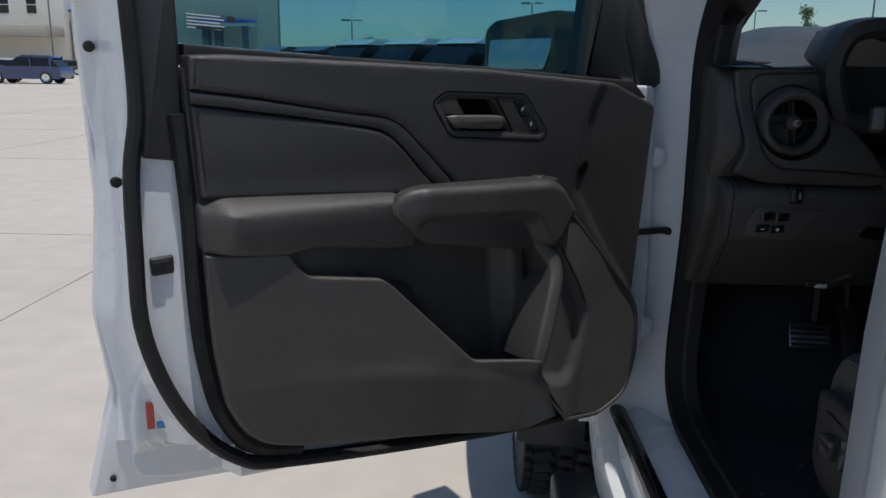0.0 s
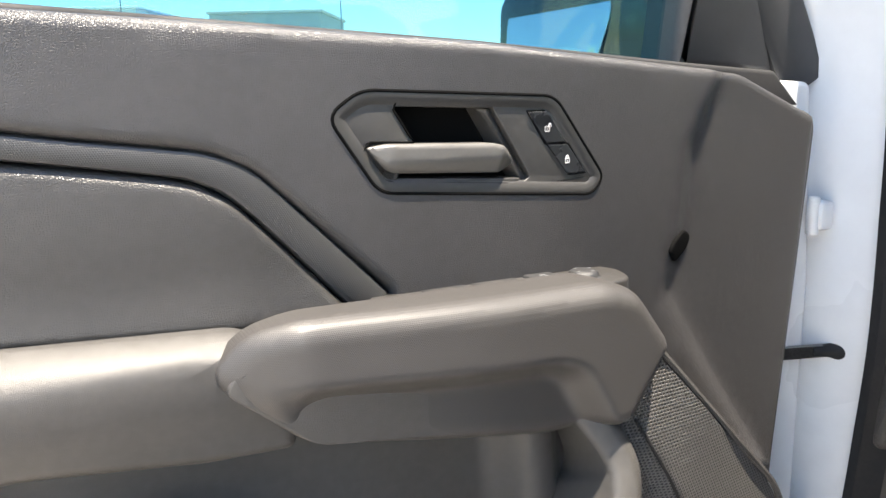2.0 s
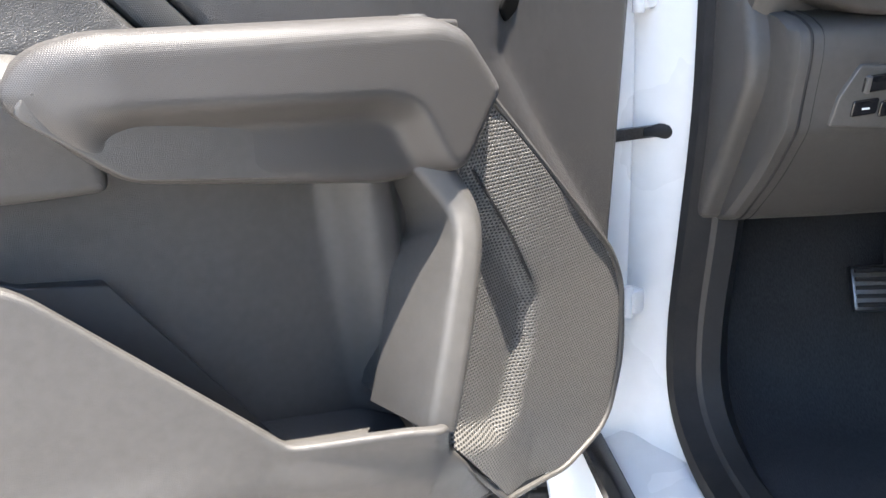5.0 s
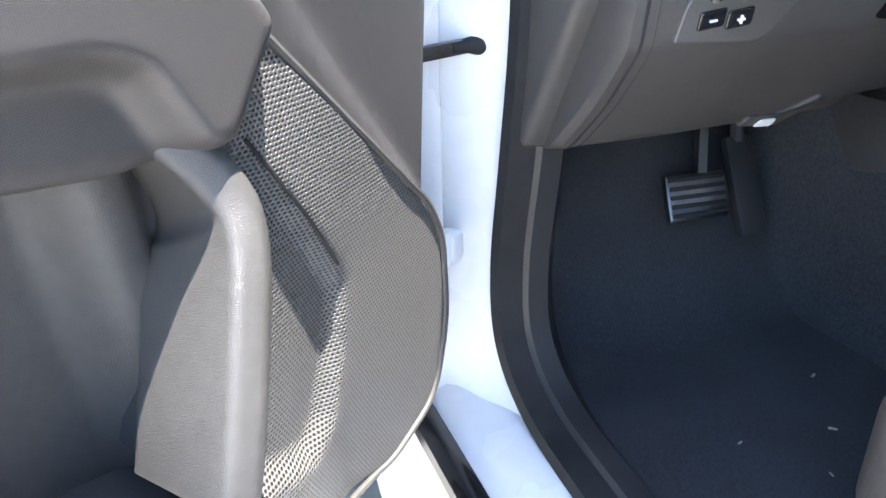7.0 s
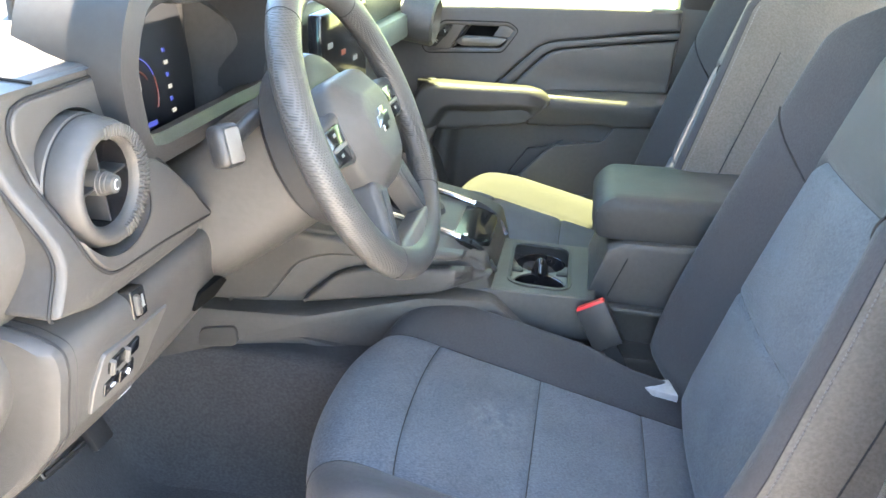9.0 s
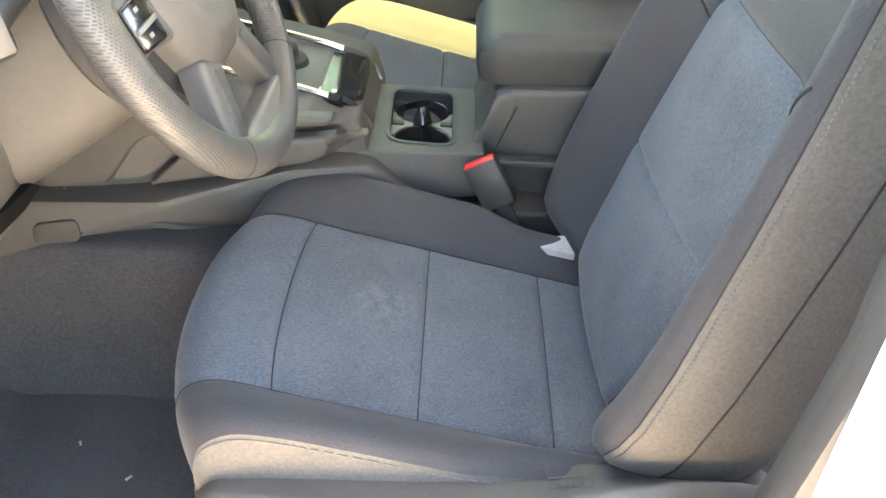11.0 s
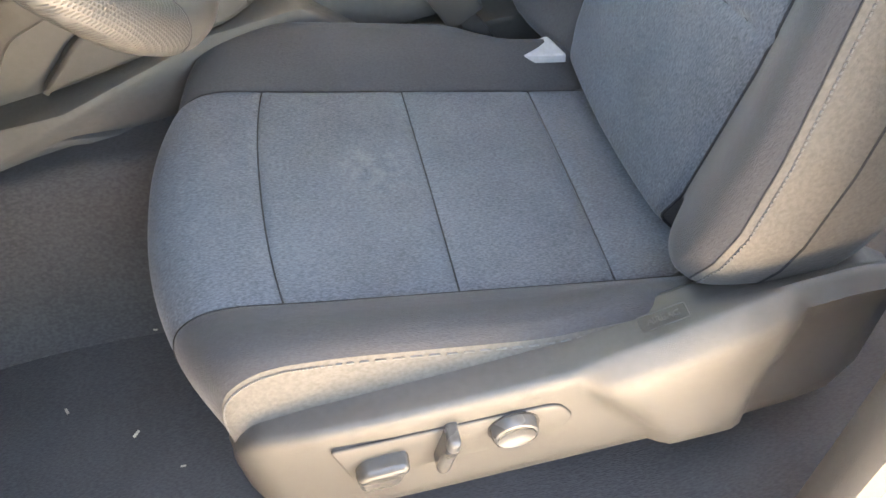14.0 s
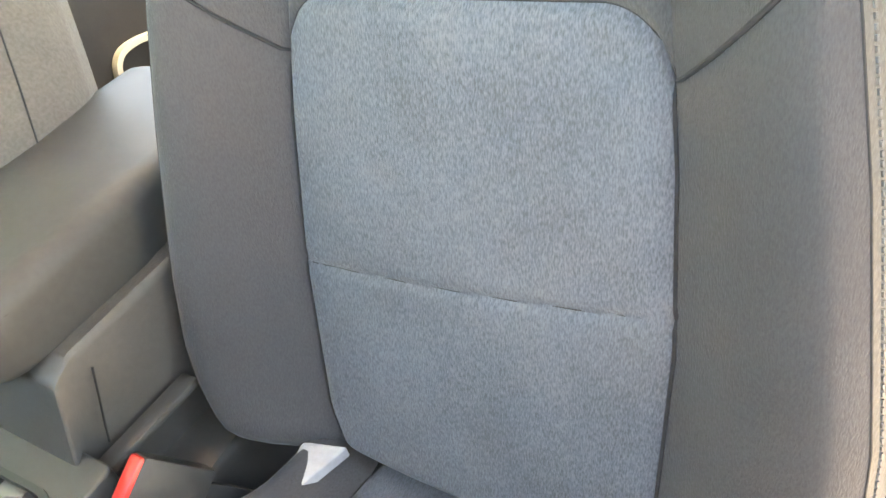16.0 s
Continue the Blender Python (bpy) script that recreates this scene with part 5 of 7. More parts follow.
part("digit_zero", sweep([dial(0.902 + 0.0042 * math.copysign(abs(math.cos(k * math.pi / 8)) ** 0.6, math.cos(k * math.pi / 8)), 1.198 + 0.0085 * math.copysign(abs(math.sin(k * math.pi / 8)) ** 0.6, math.sin(k * math.pi / 8))) for k in range(16)], ring_of(0.0013, 5), True, (0, 1, 0)), GLOW_WHITE, display, "glowing figure 0")
for k in range(6):
    part("display_bar", slab([(0.974, 1.148 + 0.016 * k), (0.983 - 0.003 * (k % 2), 1.148 + 0.016 * k), (0.983 - 0.003 * (k % 2), 1.153 + 0.016 * k), (0.974, 1.153 + 0.016 * k)], 0.010, 0.0112, 0.0002, to=lambda a, c, w: dial(a, c, w)), (GLOW_WHITE, GLOW_BLUE)[k % 2], display)
part("display_strip", slab([(0.885, 1.142), (0.930, 1.142), (0.930, 1.148), (0.885, 1.148)], 0.010, 0.0112, 0.0002, to=lambda a, c, w: dial(a, c, w)), GLOW_BLUE, display)
# dash top up to the windscreen
back_of = lambda x: 1.514 + 0.100 * ease((x - 0.690) / 0.03) * ease((1.180 - x) / 0.03)
top = lambda u, v: Vector((0.51 + 1.58 * u, back_of(0.51 + 1.58 * u) + (2.192 - back_of(0.51 + 1.58 * u)) * v, 1.264 + 0.042 * v + 0.068 * math.exp(-((u - 0.27) / 0.15) ** 4) * ease(v * 6 + (1 if 0.12 < u < 0.42 else 0))))
part("dash_top", surface(120, 30, top), DASH_TOP, dash, "grained dash top in full sun")
over = lambda a, c, w: (a, c, w + 0.060 * (c - 1.514))
grate = part("demister_grate", slab(rounded([(0.540, 1.590), (0.640, 1.585), (0.636, 1.730), (0.536, 1.730)], 0.012), 1.250, 1.2665, 0.002, to=over), GLOSS_BLACK, dash, "slatted demister outlet")
for k in range(8):
    part("slat", slab([(0.546, 1.600 + 0.0155 * k), (0.630, 1.597 + 0.0155 * k), (0.630, 1.603 + 0.0155 * k), (0.546, 1.606 + 0.0155 * k)], 1.262, 1.2700, 0.0008, to=over), PLASTIC_DARK, grate)
part("top_seam", sweep([(0.603, 1.516, 1.2655), (0.600, 1.56, 1.2685), (0.598, 1.585, 1.2700)], ring_of(0.0016, 6)), RUBBER, dash)
# passenger side of the dash
right = rounded([(1.80, 0.86), (1.62, 0.86, 0.03), (1.50, 1.00, 0.03), (1.545, 1.09, 0.02), (1.515, 1.13, 0.02), (1.50, 1.25, 0.03), (1.56, 1.290, 0.03), (1.80, 1.30)], 0.02)
part("glove_side", loft([[(x, y + d, z) for y, z in right] for x, d in ((1.06, 0.03), (1.10, 0.0), (1.45, 0.0), (1.95, 0.0), (2.03, 0.02), (2.05, 0.08))]), PLASTIC, dash, "passenger side of the dashboard")
part("dash_inlay", box(1.42, 1.96, 1.478, 1.52, 1.125, 1.185, 0.012), plain("grey_green_inlay", (0.13, 0.15, 0.14), 0.45), dash)
pv = part("air_vent", lathe([(0.050, -0.03), (0.059, -0.03), (0.0595, 0.046), (0.053, 0.052), (0.045, 0.036), (0.044, 0.0), (0.0, -0.004)], Matrix.Translation((1.962, 1.468, 1.168)) @ pose(0, 0, 0, 97, 0, 0), 36), PLASTIC, dash, "round air vent at the passenger side")
screen = part("centre_screen", box(1.185, 1.445, 1.452, 1.475, 1.100, 1.262, 0.006), GLOSS_BLACK, dash, "dark centre touch screen")
for k in range(3):
    part("screen_icon", box(1.215 + 0.07 * k, 1.240 + 0.07 * k, 1.4508, 1.4518, 1.205 - 0.02 * k, 1.214 - 0.02 * k, 0), (GREY_PRINT, GLOW_RED, GREY_PRINT)[k], screen)
part("centre_stack", box(1.16, 1.46, 1.47, 1.75, 0.86, 1.14, 0.02), PLASTIC_DARK, dash)
for k in range(4):
    part("climate_knob" if k in (0, 3) else "climate_key", lathe([(0, 0.018), (0.012, 0.018), (0.015, 0.014), (0.016, 0.0)], Matrix.Translation((1.20 + 0.075 * k, 1.47, 1.055)) @ pose(0, 0, 0, 90, 0, 0), 20), SILVER if k in (0, 3) else PLASTIC, dash)
for x, w_ in ((0.5445, 0.0016), (0.556, 0.0010)):
    part("edge_groove", sweep([(x, y + 0.0004, z) for y, z in KNEE if y < 1.62 and 0.815 < z < 1.079], ring_of(w_, 6), False, (1, 0, 0)), RUBBER, dash)
# switches on the knee panel
slope = lambda a, c, w: (a, 1.483 + (0.990 - c) * 0.20 - w, c - 0.2 * w)
light_at = lambda a, c, w: (a + 0.012, 1.479 - w + abs(c - 1.02) * 0.10, c - 0.006)
light = part("light_switch", slab(rounded([(0.634, 1.020), (0.660, 1.018), (0.662, 1.050), (0.636, 1.052)], 0.003), -0.01, 0.004, 0.002, to=light_at), GLOSS_BLACK, dash, "headlamp level switch")
part("thumb_wheel", slab(rounded([(0.638, 1.024), (0.647, 1.023), (0.648, 1.046), (0.639, 1.047)], 0.003), 0.0, 0.008, 0.003, to=light_at), PLASTIC, light)
part("switch_mark", slab([(0.651, 1.028), (0.657, 1.028), (0.656, 1.042), (0.653, 1.042)], 0.0, 0.0045, 0.0001, to=light_at), GREY_PRINT, light)
plate = part("trailer_switch_plate", slab(rounded([(0.573, 0.946, 0.004), (0.663, 0.940, 0.014), (0.715, 1.000, 0.004), (0.592, 1.006, 0.004), (0.577, 0.975)], 0.004), -0.01, 0.004, 0.002, to=slope), plain("grey_switch_plate", (0.075, 0.072, 0.068), 0.4, scale=20), dash, "switch plate with four keys")
for k, (x, z) in enumerate(((0.611, 0.988), (0.638, 0.987), (0.605, 0.964), (0.633, 0.963))):
    key = part("brake_key", slab(rounded([(x - 0.013, z - 0.009), (x + 0.013, z - 0.006), (x + 0.013, z + 0.010), (x - 0.013, z + 0.007)], 0.003), 0.0, 0.0075 if k < 2 else 0.006, 0.002, to=slope), GLOSS_BLACK, plate)
    if k < 2:
        # lighter grey sliver added for the light on the key's left facet
        part("lit_facet", slab([(x - 0.0125, z - 0.008), (x - 0.0085, z - 0.008), (x - 0.0085, z + 0.008), (x - 0.0125, z + 0.007)], 0.0, 0.0105, 0.001, to=slope), SATIN, key)
    else:
        part("key_mark", slab([(x - 0.0035, z - 0.001), (x + 0.0035, z - 0.0005), (x + 0.0035, z + 0.0011), (x - 0.0035, z + 0.0006)], 0.0, 0.0076, 0.0001, to=slope), MARK, key)
        if k == 3:
            part("key_mark", slab([(x - 0.0008, z - 0.0033), (x + 0.0008, z - 0.0033), (x + 0.0008, z + 0.0036), (x - 0.0008, z + 0.0036)], 0.0, 0.0080, 0.0001, to=slope), MARK, key)
# flat black patch on the knee panel, painted for the shade of a gap
part("column_slot", slab(rounded([(0.790, 0.949), (0.803, 0.969), (0.865, 0.964), (0.884, 0.950), (0.847, 0.942)], 0.004), -0.01, 0.0035, 0.001, to=slope), UNLIT, dash, "black patch for the shade in the gap under the steering column")
drop = lambda a, c, w: (a, 1.60 + (0.822 - c) * 0.9 - w, c - 0.5 * w)
release = part("bonnet_release", slab(rounded([(0.745, 0.822), (0.800, 0.815), (0.835, 0.850), (0.822, 0.856), (0.790, 0.832), (0.748, 0.836)], 0.004), -0.02, 0.006, 0.003, to=drop), PLASTIC, dash, "bonnet release lever")
part("release_mark", slab(rounded([(0.765, 0.821), (0.790, 0.818), (0.790, 0.829), (0.768, 0.831)], 0.003), 0.0, 0.0075, 0.0005, to=drop), MARK, release)

# steering column and wheel
column = thing("steering_column", (0.925, 1.60, 0.95), "grey steering column shroud with a stalk", "steering column")
AXIS = Vector((0, 0.906, -0.423))
CENTRE = Vector((0.931, 1.310, 1.167))
TURN = Matrix.Translation(CENTRE) @ look((0, 0, 0), AXIS).to_3x3().to_4x4()
shroud = []
for d, w_, h_, dz in ((0.035, 0.070, 0.070, 0.0), (0.05, 0.085, 0.085, 0.0), (0.10, 0.088, 0.088, -0.004), (0.16, 0.092, 0.090, -0.015), (0.26, 0.098, 0.092, -0.03), (0.36, 0.10, 0.09, -0.03)):
    shroud.append([TURN @ Vector((w_ * math.copysign(abs(math.cos(a)) ** 0.7, math.cos(a)), h_ * math.copysign(abs(math.sin(a)) ** 0.7, math.sin(a)) + dz, -d)) for a in [2 * math.pi * k / 32 for k in range(32)]])
part("shroud", loft(shroud), PLASTIC, column)
part("shroud_skirt", box(0.822, 1.06, 1.485, 1.66, 0.965, 1.10, 0.035, 4), PLASTIC, column)
stalk = part("stalk", sweep(smooth_path([(0.86, 1.425, 1.183), (0.81, 1.422, 1.178), (0.778, 1.419, 1.175)], 4), ring_of(0.010, 10)), PLASTIC_DARK, column)
part("stalk_head", moved(box(-0.017, 0.017, -0.014, 0.014, -0.024, 0.024, 0.010, 4), Matrix.Translation((0.763, 1.418, 1.175)) @ pose(0, 0, 0, -15, 0, -25)), PLASTIC_DARK, stalk, "ribbed stalk knob")
part("stalk_plate", moved(box(-0.0095, 0.0095, -0.0165, -0.0135, -0.019, 0.019, 0.002), Matrix.Translation((0.763, 1.418, 1.175)) @ pose(0, 0, 0, -15, 0, -25)), SATIN, stalk)

wheel = thing("steering_wheel", tuple(CENTRE + AXIS * 0.03), "dark leather steering wheel with three spokes", "steering wheel")
RIM_R = 0.181


def rim_point(a, r=RIM_R):
    return TURN @ Vector((r * math.cos(a), r * math.sin(a), 0.0))


LEATHER = dotted("perforated_leather", (0.052, 0.050, 0.048), 0.0030, 0.5, 0.42, hole=(0.022, 0.021, 0.020), axes=(0, 2))
RIM_PLAIN = grained("smooth_leather", (0.046, 0.045, 0.044), 0.0016, 0.2, (0.34, 0.44))
for mat, name, a0, a1 in ((RIM_PLAIN, "rim_top", 54, 126), (LEATHER, "rim_grip", 126, 236), (RIM_PLAIN, "rim_base", 236, 314), (LEATHER, "rim_grip", 314, 414)):
    pts = [rim_point(radians(a0 + (a1 - a0) * k / 40)) for k in range(41)]
    part(name, sweep(pts, ring_of(0.0185, 18, 1.15, 1.0), False, TURN.to_3x3() @ Vector((0, 0, 1))), mat, wheel)
for a in (54, 126, 236, 314):
    c = radians(a)
    part("rim_seam", sweep([rim_point(c - 0.004), rim_point(c + 0.004)], ring_of(0.0188, 18, 1.15, 1.0), False, TURN.to_3x3() @ Vector((0, 0, 1))), SEAM, wheel)
W_AXES = lambda a, c, w: TURN @ Vector((a, c, w))
pad = rounded([(-0.092, 0.030, 0.03), (-0.082, -0.030, 0.03), (-0.050, -0.086, 0.02), (0.050, -0.086, 0.02), (0.082, -0.030, 0.03), (0.092, 0.030, 0.03), (0.064, 0.068, 0.03), (-0.064, 0.068, 0.03)], 0.02, 5)
part("airbag_cover", loft([[W_AXES(a * f, c * f - 0.004 * (1 - f), w) for a, c in pad] for f, w in ((0.98, -0.050), (1.0, -0.030), (1.0, -0.010), (0.975, -0.002), (0.93, 0.003), (0.62, 0.0215), (0.57, 0.0235), (0.50, 0.0242), (0.25, 0.0250))]), PLASTIC, wheel, "faceted airbag cover")
part("hub_back", moved(lathe([(0, -0.025), (0.085, -0.025), (0.104, -0.034), (0.110, -0.046), (0.110, -0.052), (0.107, -0.053), (0.107, -0.055), (0.110, -0.056), (0.108, -0.082), (0.10, -0.090), (0, -0.090)], TURN, 32), Matrix()), PLASTIC_DARK, wheel)
for sgn in (-1, 1):
    spoke = rounded([(sgn * 0.070, 0.040), (sgn * 0.125, 0.030), (sgn * 0.168, 0.036), (sgn * 0.168, -0.026), (sgn * 0.125, -0.020), (sgn * 0.070, -0.030)], 0.012, 5)
    arm = part("spoke", slab(spoke, -0.022, 0.002, 0.008, to=W_AXES), PLASTIC, wheel)
    keypad = part("key_pad", slab(rounded([(sgn * 0.096, 0.026), (sgn * 0.145, 0.024), (sgn * 0.145, -0.016), (sgn * 0.096, -0.020)], 0.006), 0.0, 0.006, 0.002, to=W_AXES), GLOSS_BLACK, arm, "four-way key pad")
    part("key_bar", slab(rounded([(sgn * 0.100, 0.004), (sgn * 0.142, 0.004), (sgn * 0.142, -0.001), (sgn * 0.100, -0.001)], 0.002), 0.0, 0.0085, 0.001, to=W_AXES), SATIN, keypad)
    for c in (0.014, -0.010):
        part("key_mark", slab([(sgn * 0.118, c), (sgn * 0.126, c), (sgn * 0.126, c + 0.004), (sgn * 0.118, c + 0.004)], 0.0, 0.0063, 0.0001, to=W_AXES), GREY_PRINT, keypad)
    low = rounded([(sgn * 0.022, -0.070), (sgn * 0.066, -0.056), (sgn * 0.094, -0.120), (sgn * 0.104, -0.152), (sgn * 0.072, -0.168), (sgn * 0.058, -0.140)], 0.010, 5)
    arm = part("lower_spoke", slab(low, -0.024, 0.005, 0.008, to=W_AXES, steps=4), PLASTIC, wheel)
    part("spoke_trim", slab(rounded([(sgn * 0.040, -0.078), (sgn * 0.056, -0.074), (sgn * 0.086, -0.146), (sgn * 0.072, -0.150)], 0.005), 0.0, 0.0065, 0.001, to=W_AXES), PLASTIC_DARK, arm)
part("spoke_base", slab(rounded([(-0.078, -0.142), (0.078, -0.142), (0.086, -0.160), (0.060, -0.176), (-0.060, -0.176), (-0.086, -0.160)], 0.008), -0.018, 0.009, 0.006, to=W_AXES), SATIN, wheel, "grey lower spoke trim")
emblem = rounded([(1.15 * a, 1.15 * c) for a, c in [(-0.020, 0.006), (-0.008, 0.006), (-0.007, 0.013), (0.010, 0.013), (0.009, 0.006), (0.020, 0.006), (0.017, -0.006), (0.006, -0.006), (0.005, -0.013), (-0.011, -0.013), (-0.010, -0.006), (-0.023, -0.006)]], 0.001, 2)
part("emblem", slab(emblem, 0.020, 0.0268, 0.001, to=W_AXES), DARK_CHROME, wheel, "small chrome badge")

# pedals
brake = thing("brake_pedal", (0.85, 1.78, 0.45), "worn metal-faced brake pedal with rubber ribs", "pedal")
PED = Matrix.Translation((0.845, 1.772, 0.652)) @ pose(0, 0, 0, -28, 0, -6)
plate = part("pedal_pad", moved(box(-0.047, 0.047, -0.010, 0.006, -0.034, 0.034, 0.006), PED), STEEL, brake)
for k in range(5):
    part("rubber_rib", moved(box(-0.042, 0.042, -0.0135, -0.008, -0.028 + 0.0125 * k, -0.022 + 0.0125 * k, 0.0012), PED), RUBBER, plate)
part("pedal_arm", sweep(smooth_path([(0.86, 1.785, 0.68), (0.87, 1.81, 0.76), (0.87, 1.83, 0.90)], 4), [(-0.006, -0.012), (0.006, -0.012), (0.006, 0.012), (-0.006, 0.012)]), PLASTIC_DARK, brake)
gas = thing("accelerator_pedal", (0.95, 1.80, 0.45), "tall black accelerator pedal", "pedal")
part("pedal_pad", moved(box(-0.024, 0.024, -0.008, 0.008, -0.075, 0.075, 0.006), Matrix.Translation((0.955, 1.80, 0.640)) @ pose(0, 0, 0, -28, 0, 0)), PLASTIC_DARK, gas)
part("pedal_arm", sweep([(0.955, 1.83, 0.70), (0.955, 1.86, 0.85)], ring_of(0.010, 8)), PLASTIC_DARK, gas)


# ---- centre console ----
console = thing("centre_console", (1.32, 1.25, 0.45), "dark grey centre console with cup holders and padded armrest lid", "console")
C_MID = 1.325
half = lambda y: lerp(y, [0.6, 1.0, 1.20, 1.45, 1.9], [0.096, 0.104, 0.150, 0.190, 0.200])
across_car = lambda a, c, w: (-w, a, c)


def beside_seat(x, y, z):
    """The bin and its lid step back where the driver's backrest stands beside them."""
    return x + lerp(z, [0.92, 0.95], [0.012, 0.0]) * ease((lerp(z, [0.80, 0.95], [0.866, 0.828]) - y) / 0.05) if x < C_MID - 0.05 else x


def drawn(line, wide, ease_in=0.010):
    """A side profile (y, z) drawn across the car, as wide as wide(y) tells, with softened edges."""
    rings = []
    for f, d in ((-1.0, ease_in), (-0.985, ease_in * 0.3), (-0.95, 0.0), (0.95, 0.0), (0.985, ease_in * 0.3), (1.0, ease_in)):
        rings.append([(beside_seat(C_MID + f * (wide(y) - 0.062 * ease((0.835 - z) / 0.09) * ease((1.10 - y) / 0.16)), y, z), y, z - d) for y, z in line])
    return loft(rings)


def console_part(name, bm, mat, parent, label=""):
    """A part of the console; behind the shifter it lies farther in and lower than the front."""
    eye = Vector((0.05, 1.045, 1.40))
    for v in bm.verts:
        v.co = eye + (v.co - eye) * (1 + 0.052 * ease((1.215 - v.co.y) / 0.03))
    return part(name, bm, mat, parent, label)


lower_line = rounded([(1.90, 0.60), (1.90, 0.77, 0.02), (1.60, 0.782), (1.46, 0.790), (1.28, 0.815), (1.16, 0.80), (1.05, 0.70), (0.62, 0.68), (0.62, 0.45), (1.4, 0.45)], 0.01)
part("lower_side", drawn(lower_line, lambda y: lerp(y, [0.6, 1.0, 1.20, 1.32, 1.45, 1.9], [0.100, 0.100, 0.125, 0.190, 0.235, 0.235])), PLASTIC, console)
body_line = rounded([(1.90, 0.70), (1.90, 1.02), (1.62, 0.945, 0.03), (1.45, 0.930, 0.03), (1.25, 0.905), (1.175, 0.885, 0.012), (1.160, 0.838, 0.01), (1.150, 0.770), (0.998, 0.770), (1.000, 0.836, 0.006), (0.975, 0.914, 0.006), (0.950, 0.926, 0.008), (0.835, 0.929, 0.001), (0.817, 0.9295, 0.001), (0.800, 0.930, 0.001), (0.780, 0.9305, 0.001), (0.62, 0.935), (0.62, 0.838), (0.62, 0.80), (0.62, 0.60), (0.816, 0.611, 0.001), (0.835, 0.612, 0.001), (0.852, 0.613, 0.001), (0.870, 0.614, 0.001), (0.98, 0.62), (1.20, 0.66), (1.62, 0.74)], 0.008)
console_part("console_body", drawn(body_line, half), PLASTIC, console, "moulded console body")
deck = rounded([(1.188, 0.985), (1.410, 0.985), (1.414, 1.185), (1.178, 1.185)], 0.01)
tray = rounded([(1.206, 1.030), (1.390, 1.033), (1.396, 1.140), (1.214, 1.135)], 0.030, 7)
console_part("cup_deck", slab(deck, 0.760, 0.836, 0.003, grid=0.08, to=lambda a, c, w: (a, c, w), hole=tray if area(tray) > 0 else tray[::-1]), PLASTIC, console, "flat deck round the cup holders")
upper_side = rounded([(1.63, 0.785, 0.01), (1.535, 0.795, 0.01), (1.478, 0.872, 0.02), (1.43, 0.888, 0.01), (1.22, 0.888), (1.20, 0.900), (1.45, 0.922), (1.60, 0.932), (1.68, 0.955)], 0.01)
side_of = lambda a, c, w: (C_MID - half(a) - w, a, c)
console_part("side_facing", slab(upper_side, -0.01, 0.014, 0.007, grid=0.03, to=side_of, steps=4), PLASTIC, console)
console_part("side_facing", slab(rounded([(1.478, 0.796, 0.01), (1.415, 0.856, 0.02), (1.37, 0.868, 0.01), (1.19, 0.872, 0.02), (1.155, 0.866, 0.01), (1.25, 0.826)], 0.01), -0.01, 0.012, 0.007, grid=0.03, to=side_of, steps=4), PLASTIC, console)
console_part("side_cover", slab(rounded([(1.650, 0.706), (1.578, 0.716), (1.577, 0.755), (1.645, 0.742)], 0.014), 0.0, 0.0475, 0.002, to=side_of), PLASTIC, console, "small blanking cover")
part("tunnel_edge", sweep(smooth_path([(1.124, 1.6037, 0.7828), (1.124, 1.5679, 0.8419), (1.124, 1.5277, 0.9123)], 4), ring_of(0.0035, 8)), SMOOTH, console, "raised edge of the tunnel side")
# shifter
console_part("shifter_surround", slab(rounded([(1.235, 1.46), (1.405, 1.46), (1.405, 1.175), (1.235, 1.175)], 0.03), 0.84, 0.914, 0.006, grid=0.05, to=lambda a, c, w: (a, c, w + (c - 1.35) * 0.13), steps=3), GLOSS_BLACK, console, "gloss black shifter surround")
for x in (1.232, 1.408):
    console_part("chrome_rail", sweep(smooth_path([(x, 1.47, 0.950), (x, 1.32, 0.925), (x, 1.20, 0.893), (x, 1.160, 0.845)], 4), ring_of(0.006, 8)), SILVER, console, "bright side rail")
boot = console_part("shifter_boot", lathe([(0.045, 0), (0.042, 0.012), (0.034, 0.016), (0.032, 0.03), (0.022, 0.04), (0.012, 0.075)], Matrix.Translation((1.33, 1.33, 0.905)) @ Matrix.Diagonal((1, 1.4, 1, 1)), 24), RUBBER, console)
knob = console_part("shift_knob", lathe([(0, 0.055), (0.016, 0.054), (0.025, 0.044), (0.028, 0.022), (0.022, 0.004), (0.010, -0.01)], Matrix.Translation((1.33, 1.345, 0.995)), 28), PLASTIC_DARK, console, "shift knob")
console_part("knob_button", lathe([(0, 0.004), (0.008, 0.004), (0.009, 0)], Matrix.Translation((1.303, 1.342, 1.03)) @ pose(0, 0, 0, 0, -80, 0), 14), SILVER, knob)
for k in range(5):
    console_part("gear_mark", box(1.255, 1.262, 1.215 + 0.024 * k, 1.222 + 0.024 * k, 0.8966 + 0.0031 * k, 0.8986 + 0.0031 * k, 0), MARK, console)
# cup holders
console_part("cup_tray_rim", sweep([(a, c, 0.8365) for a, c in tray], [(-0.004, -0.003), (0.004, -0.003), (0.003, 0.002), (-0.003, 0.002)], True), PLASTIC_DARK, console)
console_part("cup_floor", slab(tray, 0.762, 0.7735, 0.001, to=lambda a, c, w: (a, c, w)), RUBBER, console, "dark cup holder floor")
CUPS = ((1.2535, 1.083), (1.3475, 1.085))
for x, y in CUPS:
    console_part("cup_wall", lathe([(0.0405, -0.052), (0.0425, -0.012), (0.0430, 0.0), (0.0445, 0.001), (0.0455, -0.003), (0.0450, -0.052)], Matrix.Translation((x, y, 0.818)), 36), GLOSS_BLACK, console, "dark cup holder wall")
